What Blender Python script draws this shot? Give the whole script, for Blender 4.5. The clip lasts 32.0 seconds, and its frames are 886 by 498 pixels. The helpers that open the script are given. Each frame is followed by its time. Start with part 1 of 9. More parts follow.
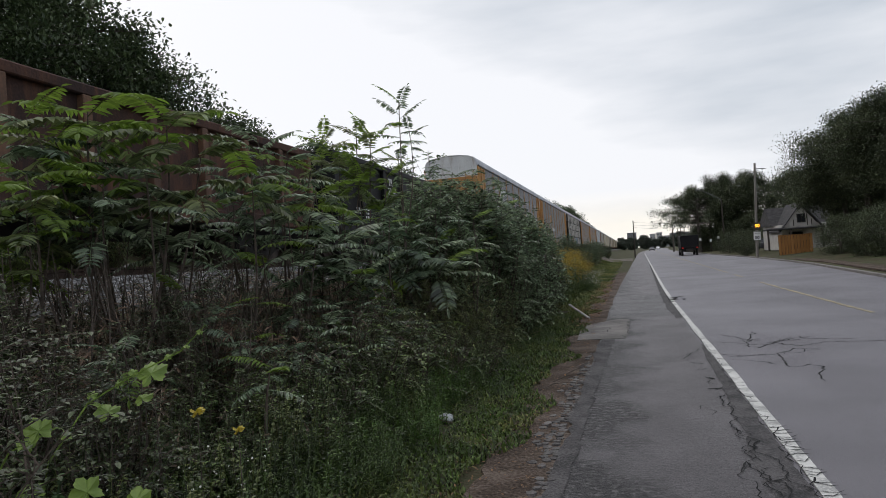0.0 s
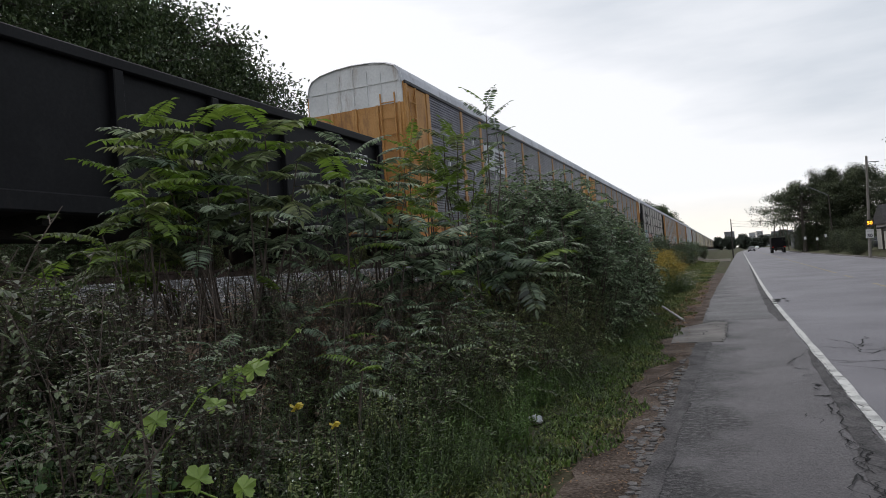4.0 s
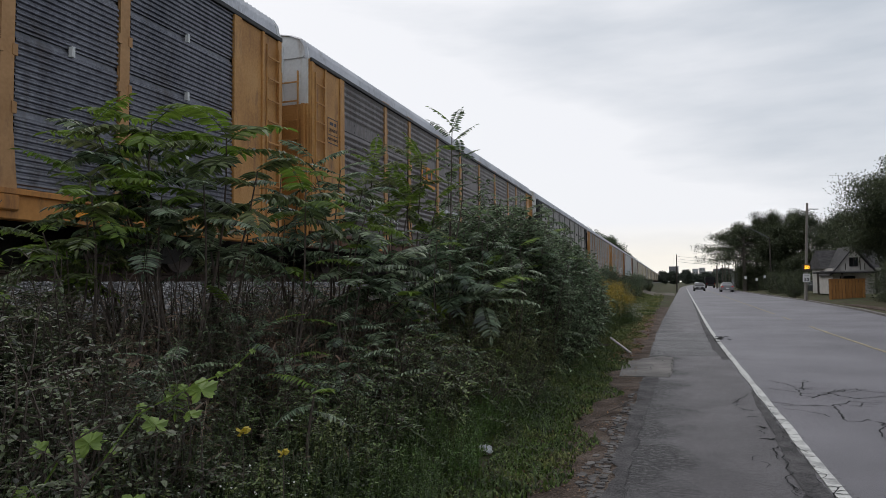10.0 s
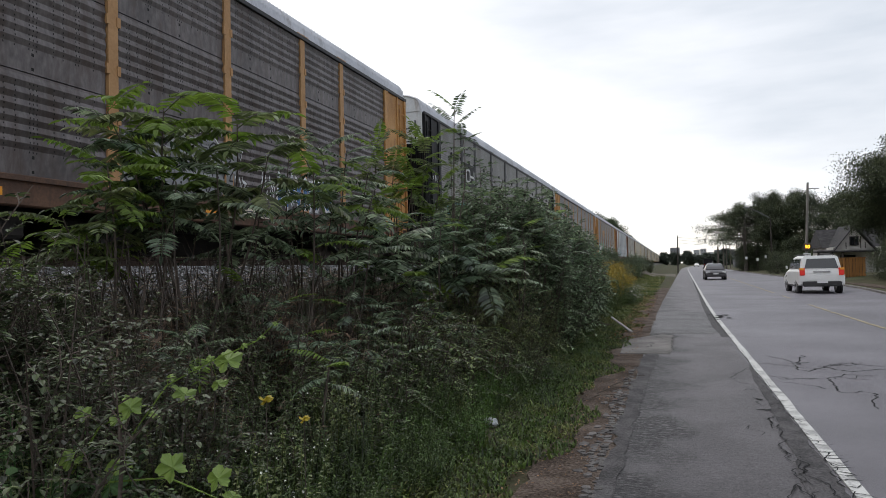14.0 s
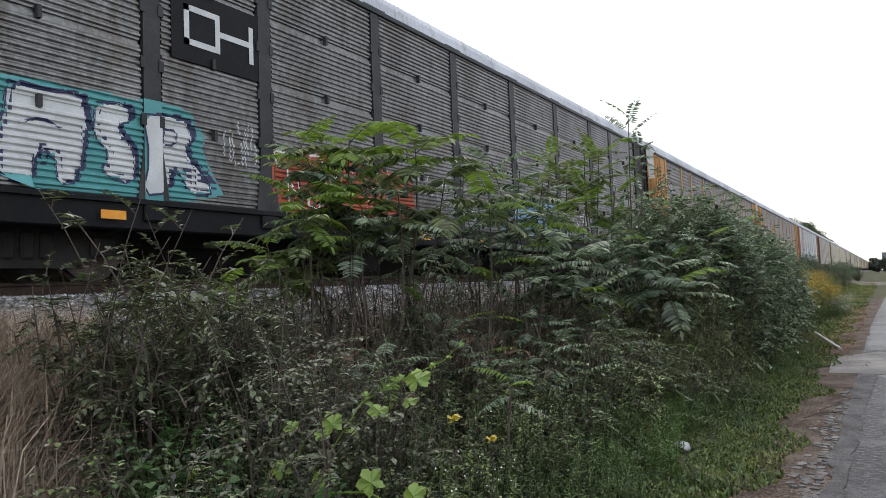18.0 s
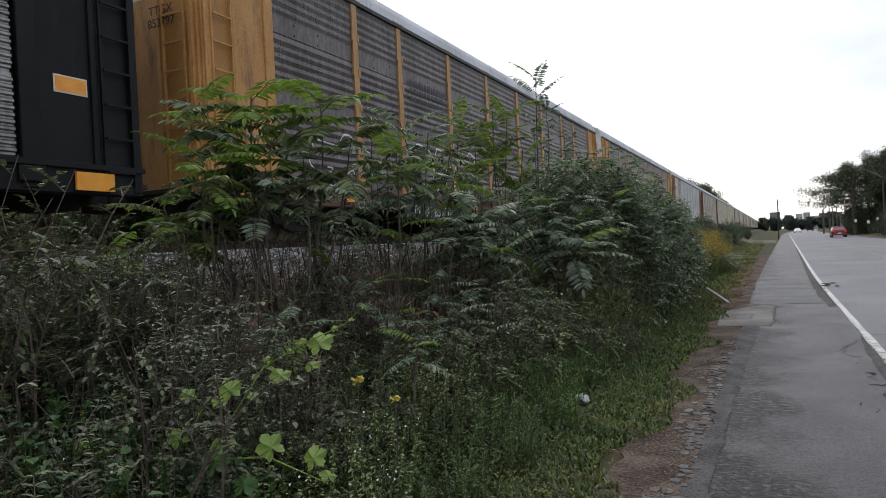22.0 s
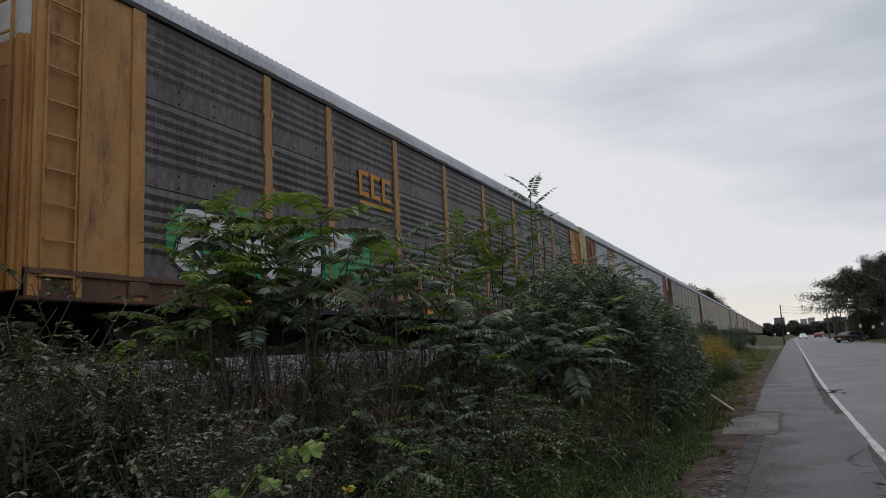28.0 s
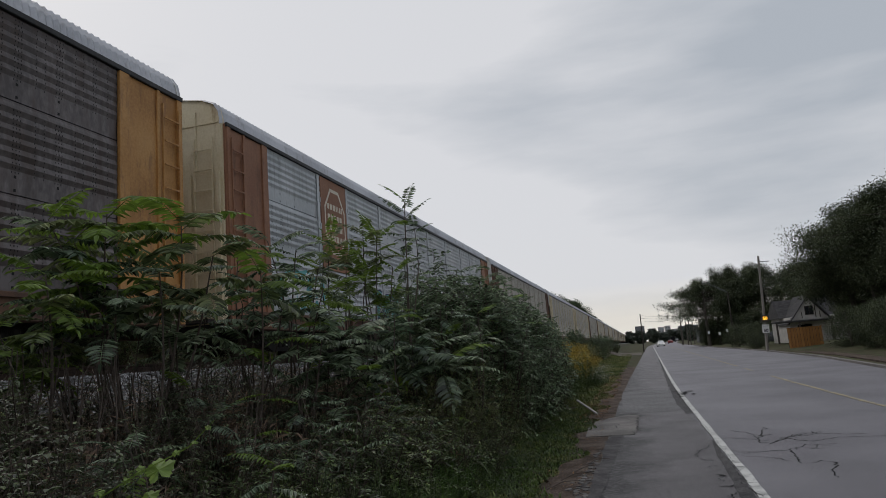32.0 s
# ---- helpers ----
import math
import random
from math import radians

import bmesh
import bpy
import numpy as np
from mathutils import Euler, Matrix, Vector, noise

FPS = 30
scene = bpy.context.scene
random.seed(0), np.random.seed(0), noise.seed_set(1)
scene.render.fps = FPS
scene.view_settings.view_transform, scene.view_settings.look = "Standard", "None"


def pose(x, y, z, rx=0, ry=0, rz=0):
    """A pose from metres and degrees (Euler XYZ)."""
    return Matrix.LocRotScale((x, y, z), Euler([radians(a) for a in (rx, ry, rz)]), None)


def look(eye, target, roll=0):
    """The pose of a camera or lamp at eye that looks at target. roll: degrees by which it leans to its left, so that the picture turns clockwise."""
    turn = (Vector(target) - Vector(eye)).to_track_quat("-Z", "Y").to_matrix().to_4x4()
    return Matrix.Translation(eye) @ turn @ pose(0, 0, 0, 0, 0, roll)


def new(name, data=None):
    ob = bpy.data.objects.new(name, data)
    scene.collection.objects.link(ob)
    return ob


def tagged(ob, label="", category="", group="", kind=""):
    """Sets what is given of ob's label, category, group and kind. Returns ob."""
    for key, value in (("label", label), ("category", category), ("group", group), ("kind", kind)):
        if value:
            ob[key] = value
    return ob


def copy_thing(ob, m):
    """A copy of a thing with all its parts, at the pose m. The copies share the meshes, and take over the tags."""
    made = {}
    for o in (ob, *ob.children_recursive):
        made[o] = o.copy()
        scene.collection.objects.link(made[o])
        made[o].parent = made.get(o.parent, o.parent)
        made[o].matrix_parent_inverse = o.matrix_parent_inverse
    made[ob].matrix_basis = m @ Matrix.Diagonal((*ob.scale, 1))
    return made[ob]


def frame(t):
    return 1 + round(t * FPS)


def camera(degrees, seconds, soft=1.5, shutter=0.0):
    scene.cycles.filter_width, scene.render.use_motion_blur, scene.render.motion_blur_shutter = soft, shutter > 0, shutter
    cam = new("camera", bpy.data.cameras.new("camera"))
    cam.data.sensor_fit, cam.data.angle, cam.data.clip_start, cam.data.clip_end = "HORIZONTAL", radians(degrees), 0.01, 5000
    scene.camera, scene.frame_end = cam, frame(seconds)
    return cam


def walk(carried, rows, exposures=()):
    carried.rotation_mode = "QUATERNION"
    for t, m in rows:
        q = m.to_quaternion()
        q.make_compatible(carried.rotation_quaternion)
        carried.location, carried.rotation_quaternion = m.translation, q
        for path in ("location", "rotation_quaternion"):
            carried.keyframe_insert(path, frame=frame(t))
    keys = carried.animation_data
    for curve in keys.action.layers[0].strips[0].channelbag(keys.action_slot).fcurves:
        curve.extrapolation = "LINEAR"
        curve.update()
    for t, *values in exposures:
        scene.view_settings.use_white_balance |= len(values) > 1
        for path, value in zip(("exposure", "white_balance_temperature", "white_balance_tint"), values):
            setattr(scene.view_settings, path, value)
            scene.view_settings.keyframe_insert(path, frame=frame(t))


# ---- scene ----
cam = camera(66.1, 32.0, soft=0.6)
# seconds, eye x y z, yaw to the left of the road, pitch, lean to the right
ROWS = [
    (0.0, 0.045, -0.11, 1.55, 15.27, 1.06, 4.11),
    (0.5, 0.064, -0.128, 1.569, 17.27, 0.56, 4.62),
    (1.0, 0.052, -0.141, 1.553, 18.62, -0.03, 5.09),
    (1.5, 0.068, -0.141, 1.562, 17.07, 0.41, 4.57),
    (2.0, 0.078, -0.121, 1.56, 16.02, 0.92, 3.97),
    (2.5, 0.089, -0.122, 1.556, 16.94, 1.25, 3.31),
    (3.0, 0.065, -0.124, 1.548, 19.34, 1.05, 4.25),
    (3.5, 0.041, -0.134, 1.548, 21.26, 1.58, 4.75),
    (5.5, 0.08, -0.165, 1.56, 25.52, 1.07, 2.85),
    (6.0, -0.017, -0.138, 1.498, 27.65, -1.07, 4.87),
    (6.5, -0.071, -0.097, 1.574, 29.33, -2.73, 4.82),
    (7.0, -0.045, -0.073, 1.595, 28.62, -0.0, 2.16),
    (7.5, 0.011, -0.037, 1.621, 23.92, 0.67, 0.36),
    (8.0, 0.042, 0.006, 1.61, 13.92, 1.91, -0.15),
    (8.5, 0.008, 0.024, 1.602, 13.01, 2.18, 0.19),
    (9.0, -0.008, 0.005, 1.599, 13.94, 2.63, 0.06),
    (9.5, -0.055, -0.005, 1.606, 16.1, 2.27, 1.1),
    (10.0, -0.08, -0.057, 1.6, 18.42, 2.98, 0.61),
    (10.5, -0.092, -0.124, 1.602, 15.18, 1.3, 2.85),
    (11.0, -0.078, -0.214, 1.589, 18.05, 1.58, 2.78),
    (11.5, -0.048, -0.264, 1.581, 20.78, -2.29, 2.21),
    (12.0, -0.041, -0.258, 1.587, 20.98, -0.76, 2.47),
    (12.5, -0.045, -0.242, 1.574, 20.12, -2.38, 3.01),
    (13.0, -0.038, -0.247, 1.582, 19.74, 0.48, 4.61),
    (13.5, -0.045, -0.26, 1.583, 20.55, 1.41, 4.49),
    (14.0, -0.054, -0.264, 1.558, 18.53, 1.63, 1.26),
    (14.5, -0.071, -0.275, 1.558, 26.06, 1.85, 2.12),
    (15.0, -0.113, -0.265, 1.56, 31.84, 2.62, 1.75),
    (15.5, -0.125, -0.279, 1.582, 36.75, 3.88, 1.97),
    (17.5, -0.095, -0.28, 1.568, 33.47, 3.34, 2.89),
    (18.0, -0.115, -0.26, 1.584, 32.82, 3.3, 2.4),
    (18.5, -0.108, -0.266, 1.572, 32.86, 3.52, 4.07),
    (19.0, -0.108, -0.26, 1.585, 31.61, 3.01, 4.52),
    (19.5, -0.071, -0.28, 1.59, 30.32, 3.24, 4.26),
    (20.0, -0.088, -0.255, 1.579, 27.52, 2.79, 3.02),
    (20.5, -0.089, -0.239, 1.587, 28.14, 1.31, 2.22),
    (21.0, -0.067, -0.241, 1.592, 24.17, 0.1, 3.35),
    (21.5, -0.063, -0.242, 1.592, 23.79, 1.41, 2.92),
    (22.0, -0.061, -0.225, 1.586, 25.8, -0.28, 2.93),
    (22.5, -0.071, -0.198, 1.579, 24.16, -0.89, 3.97),
    (23.0, -0.071, -0.194, 1.584, 24.3, -0.74, 4.4),
    (23.5, -0.071, -0.189, 1.591, 25.43, 0.25, 4.75),
    (24.0, -0.085, -0.193, 1.582, 27.54, 0.28, 4.69),
    (24.5, -0.084, -0.184, 1.57, 26.8, 0.85, 4.4),
    (25.0, -0.067, -0.179, 1.59, 25.51, 0.79, 3.92),
    (25.5, -0.081, -0.189, 1.59, 26.19, 1.77, 2.32),
    (26.0, -0.07, -0.226, 1.588, 27.56, 3.21, 3.05),
    (26.5, -0.036, -0.268, 1.59, 23.79, 5.96, 2.78),
    (28.5, 0.076, -0.332, 1.57, 25.84, 8.77, 3.3),
    (29.0, 0.089, -0.348, 1.552, 22.88, 7.66, 3.88),
    (29.5, 0.073, -0.333, 1.55, 23.77, 7.96, 4.42),
    (30.0, 0.061, -0.305, 1.542, 22.41, 8.59, 4.63),
    (30.5, 0.075, -0.312, 1.549, 21.22, 10.34, 3.76),
    (31.0, 0.085, -0.283, 1.558, 17.37, 8.31, 1.55),
    (31.5, 0.081, -0.268, 1.547, 15.74, 7.56, 0.82),
    (32.0, 0.104, -0.25, 1.547, 15.18, 9.02, 4.51),
]
EXPOSURES = [(0.0, 0.0), (3.0, -0.05), (3.5, 0.0), (5.5, 0.42), (6.0, 0.66), (6.5, 0.95), (7.0, 1.24), (7.6, 0.55), (8.0, 0.2), (8.5, -0.05), (9.0, -0.1), (10.5, -0.05), (11.0, 0.0), (11.5, 0.3), (12.0, 0.54), (13.0, 0.62), (13.5, 0.45),
             (14.0, 0.25), (15.0, 0.35), (17.5, 0.9), (18.0, 0.98), (18.5, 0.75), (19.0, 0.55), (20.0, 0.52), (21.0, 0.52), (22.0, 0.45), (23.0, 0.68), (24.0, 0.75), (25.0, 0.78), (26.0, 0.47), (26.5, 0.1), (28.5, -0.32), (30.0, -0.38), (31.0, -0.46), (32.0, -0.46)]


def carried_pose(x, y, z, yaw, pitch, lean):
    return pose(x, y, z, 0, 0, yaw) @ pose(0, 0, 0, 90 + pitch) @ pose(0, 0, 0, 0, 0, -lean)


walk(cam, [(r[0], carried_pose(*r[1:])) for r in ROWS], EXPOSURES)

# ---- daylight under a closed cloud deck ----
world = bpy.data.worlds.new("overcast_sky")
scene.world = world
world.use_nodes = True


def make_sky():
    nt = world.node_tree
    nt.nodes.clear()
    N, L = nt.nodes.new, nt.links.new
    out, bg = N("ShaderNodeOutputWorld"), N("ShaderNodeBackground")
    sky = N("ShaderNodeTexSky")
    sky.sky_type, sky.sun_disc = "NISHITA", False
    sky.sun_elevation, sky.sun_rotation = radians(38), radians(-60)
    sky.air_density, sky.dust_density = 1.0, 3.0
    coord, mp = N("ShaderNodeTexCoord"), N("ShaderNodeMapping")
    mp.inputs["Scale"].default_value = (1.0, 1.0, 4.6)
    L(coord.outputs["Generated"], mp.inputs["Vector"])
    clouds = N("ShaderNodeTexNoise")
    clouds.inputs["Scale"].default_value, clouds.inputs["Detail"].default_value = 1.5, 6.0
    clouds.inputs["Roughness"].default_value = 0.5
    L(mp.outputs["Vector"], clouds.inputs["Vector"])
    # the deck thins out towards the railway side
    sep, side, both = N("ShaderNodeSeparateXYZ"), N("ShaderNodeMapRange"), N("ShaderNodeMath")
    L(coord.outputs["Generated"], sep.inputs["Vector"])
    side.inputs["From Min"].default_value, side.inputs["From Max"].default_value = 0.45, -0.45
    side.inputs["To Min"].default_value, side.inputs["To Max"].default_value = -0.2, 0.15
    L(sep.outputs["X"], side.inputs["Value"])
    both.operation = "ADD"
    L(clouds.outputs["Fac"], both.inputs[0])
    L(side.outputs["Result"], both.inputs[1])
    ramp = N("ShaderNodeValToRGB")
    ramp.color_ramp.elements[0].position, ramp.color_ramp.elements[1].position = 0.34, 0.6
    ramp.color_ramp.elements[0].color = (6.0, 6.5, 7.2, 1)
    ramp.color_ramp.elements[1].color = (9.7, 9.8, 10.2, 1)
    L(both.outputs[0], ramp.inputs["Fac"])
    mix = N("ShaderNodeMix")
    mix.data_type = "RGBA"
    mix.inputs["Factor"].default_value = 0.93
    L(sky.outputs["Color"], mix.inputs["A"])
    L(ramp.outputs["Color"], mix.inputs["B"])
    # a thinner, warmer gap in the clouds low over the horizon
    low, warm, fac = N("ShaderNodeMapRange"), N("ShaderNodeMix"), N("ShaderNodeMath")
    low.inputs["From Min"].default_value, low.inputs["From Max"].default_value = 0.085, 0.035
    L(sep.outputs["Z"], low.inputs["Value"])
    fac.operation = "MULTIPLY"
    L(low.outputs["Result"], fac.inputs[0])
    L(clouds.outputs["Fac"], fac.inputs[1])
    warm.data_type = "RGBA"
    warm.inputs["B"].default_value = (11.5, 10.6, 8.9, 1)
    L(fac.outputs[0], warm.inputs["Factor"])
    L(mix.outputs["Result"], warm.inputs["A"])
    L(warm.outputs["Result"], bg.inputs["Color"])
    bg.inputs["Strength"].default_value = 0.1
    L(bg.outputs["Background"], out.inputs["Surface"])


make_sky()
sun_data = bpy.data.lights.new("sun", "SUN")
sun_data.energy, sun_data.angle, sun_data.color = 0.5, radians(40), (1.0, 0.97, 0.93)
sun = new("sun", sun_data)
sun.matrix_world = look((0, 0, 60), (26, -14, 0))

# ---- materials ----
def mat(name, colors, rough=0.8, metal=0.0, scale=3.0, fine=40.0, bump=0.3, per_object=0.0, stretch=(1, 1, 1), streak=0.0,
        streak_color=(0.1, 0.05, 0.03), thin=0.0, island=0.0, spec=0.5, relief=0.02, grit=0.45):
    """colors: two or three base colours mixed by two noises in metres; streak: amount of rust or dirt patches."""
    m = bpy.data.materials.new(name)
    m.use_nodes = True
    nt = m.node_tree
    N, L = nt.nodes.new, nt.links.new
    bsdf = nt.nodes["Principled BSDF"]
    bsdf.inputs["Roughness"].default_value, bsdf.inputs["Metallic"].default_value = rough, metal
    bsdf.inputs["Specular IOR Level"].default_value = spec
    coord, mp = N("ShaderNodeTexCoord"), N("ShaderNodeMapping")
    mp.inputs["Scale"].default_value = stretch
    L(coord.outputs["Object"], mp.inputs["Vector"])
    big, small = N("ShaderNodeTexNoise"), N("ShaderNodeTexNoise")
    big.inputs["Scale"].default_value, big.inputs["Detail"].default_value = scale, 5
    small.inputs["Scale"].default_value, small.inputs["Detail"].default_value = fine, 3
    L(mp.outputs["Vector"], big.inputs["Vector"])
    L(mp.outputs["Vector"], small.inputs["Vector"])
    if per_object:
        info, shift = N("ShaderNodeObjectInfo"), N("ShaderNodeVectorMath")
        scl = N("ShaderNodeMath")
        scl.operation = "MULTIPLY"
        scl.inputs[1].default_value = 37.0
        L(info.outputs["Random"], scl.inputs[0])
        shift.operation = "ADD"
        L(mp.outputs["Vector"], shift.inputs[0])
        L(scl.outputs[0], shift.inputs[1])
        L(shift.outputs["Vector"], big.inputs["Vector"])
    add = N("ShaderNodeMath")
    add.operation = "MULTIPLY_ADD"
    add.inputs[1].default_value = grit
    L(small.outputs["Fac"], add.inputs[0])
    sub = N("ShaderNodeMath")
    sub.operation = "SUBTRACT"
    sub.inputs[1].default_value = grit / 2
    L(big.outputs["Fac"], sub.inputs[0])
    L(sub.outputs[0], add.inputs[2])
    ramp = N("ShaderNodeValToRGB")
    el = ramp.color_ramp.elements
    el[0].position, el[1].position = 0.33, 0.67
    el[0].color, el[1].color = (*colors[0], 1), (*colors[-1], 1)
    if len(colors) == 3:
        e = el.new(0.5)
        e.color = (*colors[1], 1)
    L(add.outputs[0], ramp.inputs["Fac"])
    col = ramp.outputs["Color"]
    if streak:
        st = N("ShaderNodeTexNoise")
        st.inputs["Scale"].default_value, st.inputs["Detail"].default_value = 2.2, 8
        st.inputs["Roughness"].default_value = 0.7
        mp2 = N("ShaderNodeMapping")
        mp2.inputs["Scale"].default_value = (1.6, 1.6, 0.35)
        L(coord.outputs["Object"], mp2.inputs["Vector"])
        L(mp2.outputs["Vector"], st.inputs["Vector"])
        sr = N("ShaderNodeMapRange")
        sr.inputs["From Min"].default_value, sr.inputs["From Max"].default_value = 0.62 - 0.3 * streak, 0.8 - 0.25 * streak
        L(st.outputs["Fac"], sr.inputs["Value"])
        mx = N("ShaderNodeMix")
        mx.data_type = "RGBA"
        mx.inputs["B"].default_value = (*streak_color, 1)
        L(sr.outputs["Result"], mx.inputs["Factor"])
        L(col, mx.inputs["A"])
        col = mx.outputs["Result"]
    if per_object or island:
        hsv = N("ShaderNodeHueSaturation")
        mr = N("ShaderNodeMapRange")
        amount = per_object or island
        mr.inputs["To Min"].default_value, mr.inputs["To Max"].default_value = 1 - amount, 1 + amount
        src = N("ShaderNodeObjectInfo") if per_object else N("ShaderNodeNewGeometry")
        L(src.outputs["Random" if per_object else "Random Per Island"], mr.inputs["Value"])
        L(mr.outputs["Result"], hsv.inputs["Value"])
        L(col, hsv.inputs["Color"])
        col = hsv.outputs["Color"]
    L(col, bsdf.inputs["Base Color"])
    if bump:
        b = N("ShaderNodeBump")
        b.inputs["Strength"].default_value, b.inputs["Distance"].default_value = bump, relief
        L(small.outputs["Fac"], b.inputs["Height"])
        L(b.outputs["Normal"], bsdf.inputs["Normal"])
    if thin:
        tr, ms = N("ShaderNodeBsdfTranslucent"), N("ShaderNodeMixShader")
        ms.inputs["Fac"].default_value = thin
        L(col, tr.inputs["Color"])
        L(bsdf.outputs["BSDF"], ms.inputs[1])
        L(tr.outputs["BSDF"], ms.inputs[2])
        L(ms.outputs["Shader"], nt.nodes["Material Output"].inputs["Surface"])
    return m


def glow(name, color, strength):
    m = bpy.data.materials.new(name)
    m.use_nodes = True
    b = m.node_tree.nodes["Principled BSDF"]
    b.inputs["Base Color"].default_value = (*color, 1)
    b.inputs["Emission Color"].default_value, b.inputs["Emission Strength"].default_value = (*color, 1), strength
    return m


M_ASPHALT = mat("worn_asphalt", [(0.116, 0.108, 0.12), (0.157, 0.147, 0.163), (0.2, 0.188, 0.207)], 0.55, scale=0.35, fine=110, bump=0.6, grit=0.8)


def path_material():
    """Asphalt whose fine top has worn off towards the verge, where bare aggregate shows."""
    m = mat("old_path_asphalt", [(0.094, 0.085, 0.09), (0.135, 0.124, 0.13), (0.178, 0.165, 0.172)], 0.55, scale=0.9, fine=80, bump=0.9, relief=0.02, spec=0.4, grit=1.6)
    nt = m.node_tree
    N, L = nt.nodes.new, nt.links.new
    bsdf = nt.nodes["Principled BSDF"]
    smooth = bsdf.inputs["Base Color"].links[0].from_socket
    coord, sep, mp = N("ShaderNodeTexCoord"), N("ShaderNodeSeparateXYZ"), N("ShaderNodeMapping")
    L(coord.outputs["Object"], sep.inputs["Vector"])
    mp.inputs["Scale"].default_value = (0.7, 1.0, 1.0)
    L(coord.outputs["Object"], mp.inputs["Vector"])
    grit, worn = N("ShaderNodeTexNoise"), N("ShaderNodeTexNoise")
    grit.inputs["Scale"].default_value, grit.inputs["Detail"].default_value, grit.inputs["Roughness"].default_value = 24.0, 6.0, 0.78
    worn.inputs["Scale"].default_value, worn.inputs["Detail"].default_value = 1.3, 5.0
    L(mp.outputs["Vector"], grit.inputs["Vector"])
    L(coord.outputs["Object"], worn.inputs["Vector"])
    ramp = N("ShaderNodeValToRGB")
    el = ramp.color_ramp.elements
    el[0].position, el[1].position = 0.42, 0.62
    el[0].color, el[1].color = (0.007, 0.0063, 0.0066, 1), (0.17, 0.156, 0.16, 1)
    e = el.new(0.52)
    e.color = (0.038, 0.0345, 0.036, 1)
    L(grit.outputs["Fac"], ramp.inputs["Fac"])
    add, rng = N("ShaderNodeMath"), N("ShaderNodeMapRange")
    add.operation = "MULTIPLY_ADD"
    add.inputs[1].default_value = 2.6
    L(worn.outputs["Fac"], add.inputs[0])
    L(sep.outputs["X"], add.inputs[2])
    rng.inputs["From Min"].default_value, rng.inputs["From Max"].default_value = 1.5, 0.98
    rng.inputs["To Min"].default_value, rng.inputs["To Max"].default_value = 0.12, 0.95
    L(add.outputs[0], rng.inputs["Value"])
    mix = N("ShaderNodeMix")
    mix.data_type = "RGBA"
    L(rng.outputs["Result"], mix.inputs["Factor"])
    L(smooth, mix.inputs["A"])
    L(ramp.outputs["Color"], mix.inputs["B"])
    L(mix.outputs["Result"], bsdf.inputs["Base Color"])
    bump = N("ShaderNodeBump")
    bump.inputs["Strength"].default_value, bump.inputs["Distance"].default_value = 1.0, 0.035
    L(grit.outputs["Fac"], bump.inputs["Height"])
    L(bump.outputs["Normal"], bsdf.inputs["Normal"])
    return m


M_PATH = path_material()
M_PATHDARK = mat("dark_worn_asphalt", [(0.045, 0.041, 0.043), (0.075, 0.07, 0.073), (0.115, 0.108, 0.111)], 0.5, scale=0.8, fine=60, bump=0.9, stretch=(0.55, 1.5, 0.8), relief=0.03, spec=0.5, grit=1.0)
M_PATCH = mat("dark_asphalt_patch", [(0.03, 0.028, 0.029), (0.062, 0.057, 0.059), (0.1, 0.093, 0.095)], 0.72, scale=3, fine=60, bump=0.9, spec=0.3, grit=1.0)
M_TAR = mat("tar_crack", [(0.008, 0.008, 0.009), (0.02, 0.02, 0.02)], 0.85, scale=4, bump=0.2, spec=0.2)
M_CONC = mat("old_concrete", [(0.12, 0.11, 0.104), (0.17, 0.156, 0.148), (0.24, 0.222, 0.208)], 0.85, scale=1.6, fine=60, bump=0.7, grit=0.9)
M_KERB = mat("crumbled_edge_asphalt", [(0.06, 0.055, 0.054), (0.16, 0.148, 0.145)], 0.9, scale=3, fine=50, bump=0.8, per_object=0.25)
M_WHITE = mat("worn_white_paint", [(0.297, 0.294, 0.287), (0.578, 0.571, 0.549), (0.629, 0.622, 0.599)], 0.7, scale=5, fine=60, bump=0.3)
M_YELLOW = mat("worn_yellow_paint", [(0.17, 0.155, 0.14), (0.3, 0.25, 0.15), (0.4, 0.33, 0.19)], 0.7, scale=3, fine=50, bump=0.2, grit=0.7)
M_SOIL = mat("grass_soil", [(0.04, 0.05, 0.022), (0.075, 0.06, 0.038), (0.06, 0.09, 0.03)], 0.95, scale=0.9, fine=30, bump=1.0, spec=0.2)
M_DIRT = mat("path_edge_dirt", [(0.045, 0.032, 0.025), (0.095, 0.07, 0.056), (0.165, 0.13, 0.108)], 0.95, scale=2.4, fine=40, bump=1.0, spec=0.2, grit=1.0, relief=0.04)
M_GRAVEL = mat("ballast_bed", [(0.05, 0.047, 0.046), (0.13, 0.127, 0.127)], 0.9, scale=12, fine=40, bump=1.0, spec=0.2)
M_PALEGRAVEL = mat("pale_gravel", [(0.1, 0.086, 0.07), (0.15, 0.132, 0.11), (0.2, 0.178, 0.15)], 0.95, scale=1.2, fine=40, bump=0.6, spec=0.2)
M_STONE = mat("ballast_stone", [(0.117, 0.114, 0.115), (0.325, 0.32, 0.323)], 0.85, scale=9, fine=60, bump=0.4, island=0.6, spec=0.25)
M_RUSTRAIL = mat("rusty_rail", [(0.03, 0.019, 0.014), (0.075, 0.045, 0.032)], 0.8, 0.2, scale=4, bump=0.4)
M_TIE = mat("railway_tie_wood", [(0.03, 0.025, 0.02), (0.08, 0.065, 0.05)], 0.9, scale=3, fine=40, bump=0.6, stretch=(1, 6, 6), per_object=0.2)

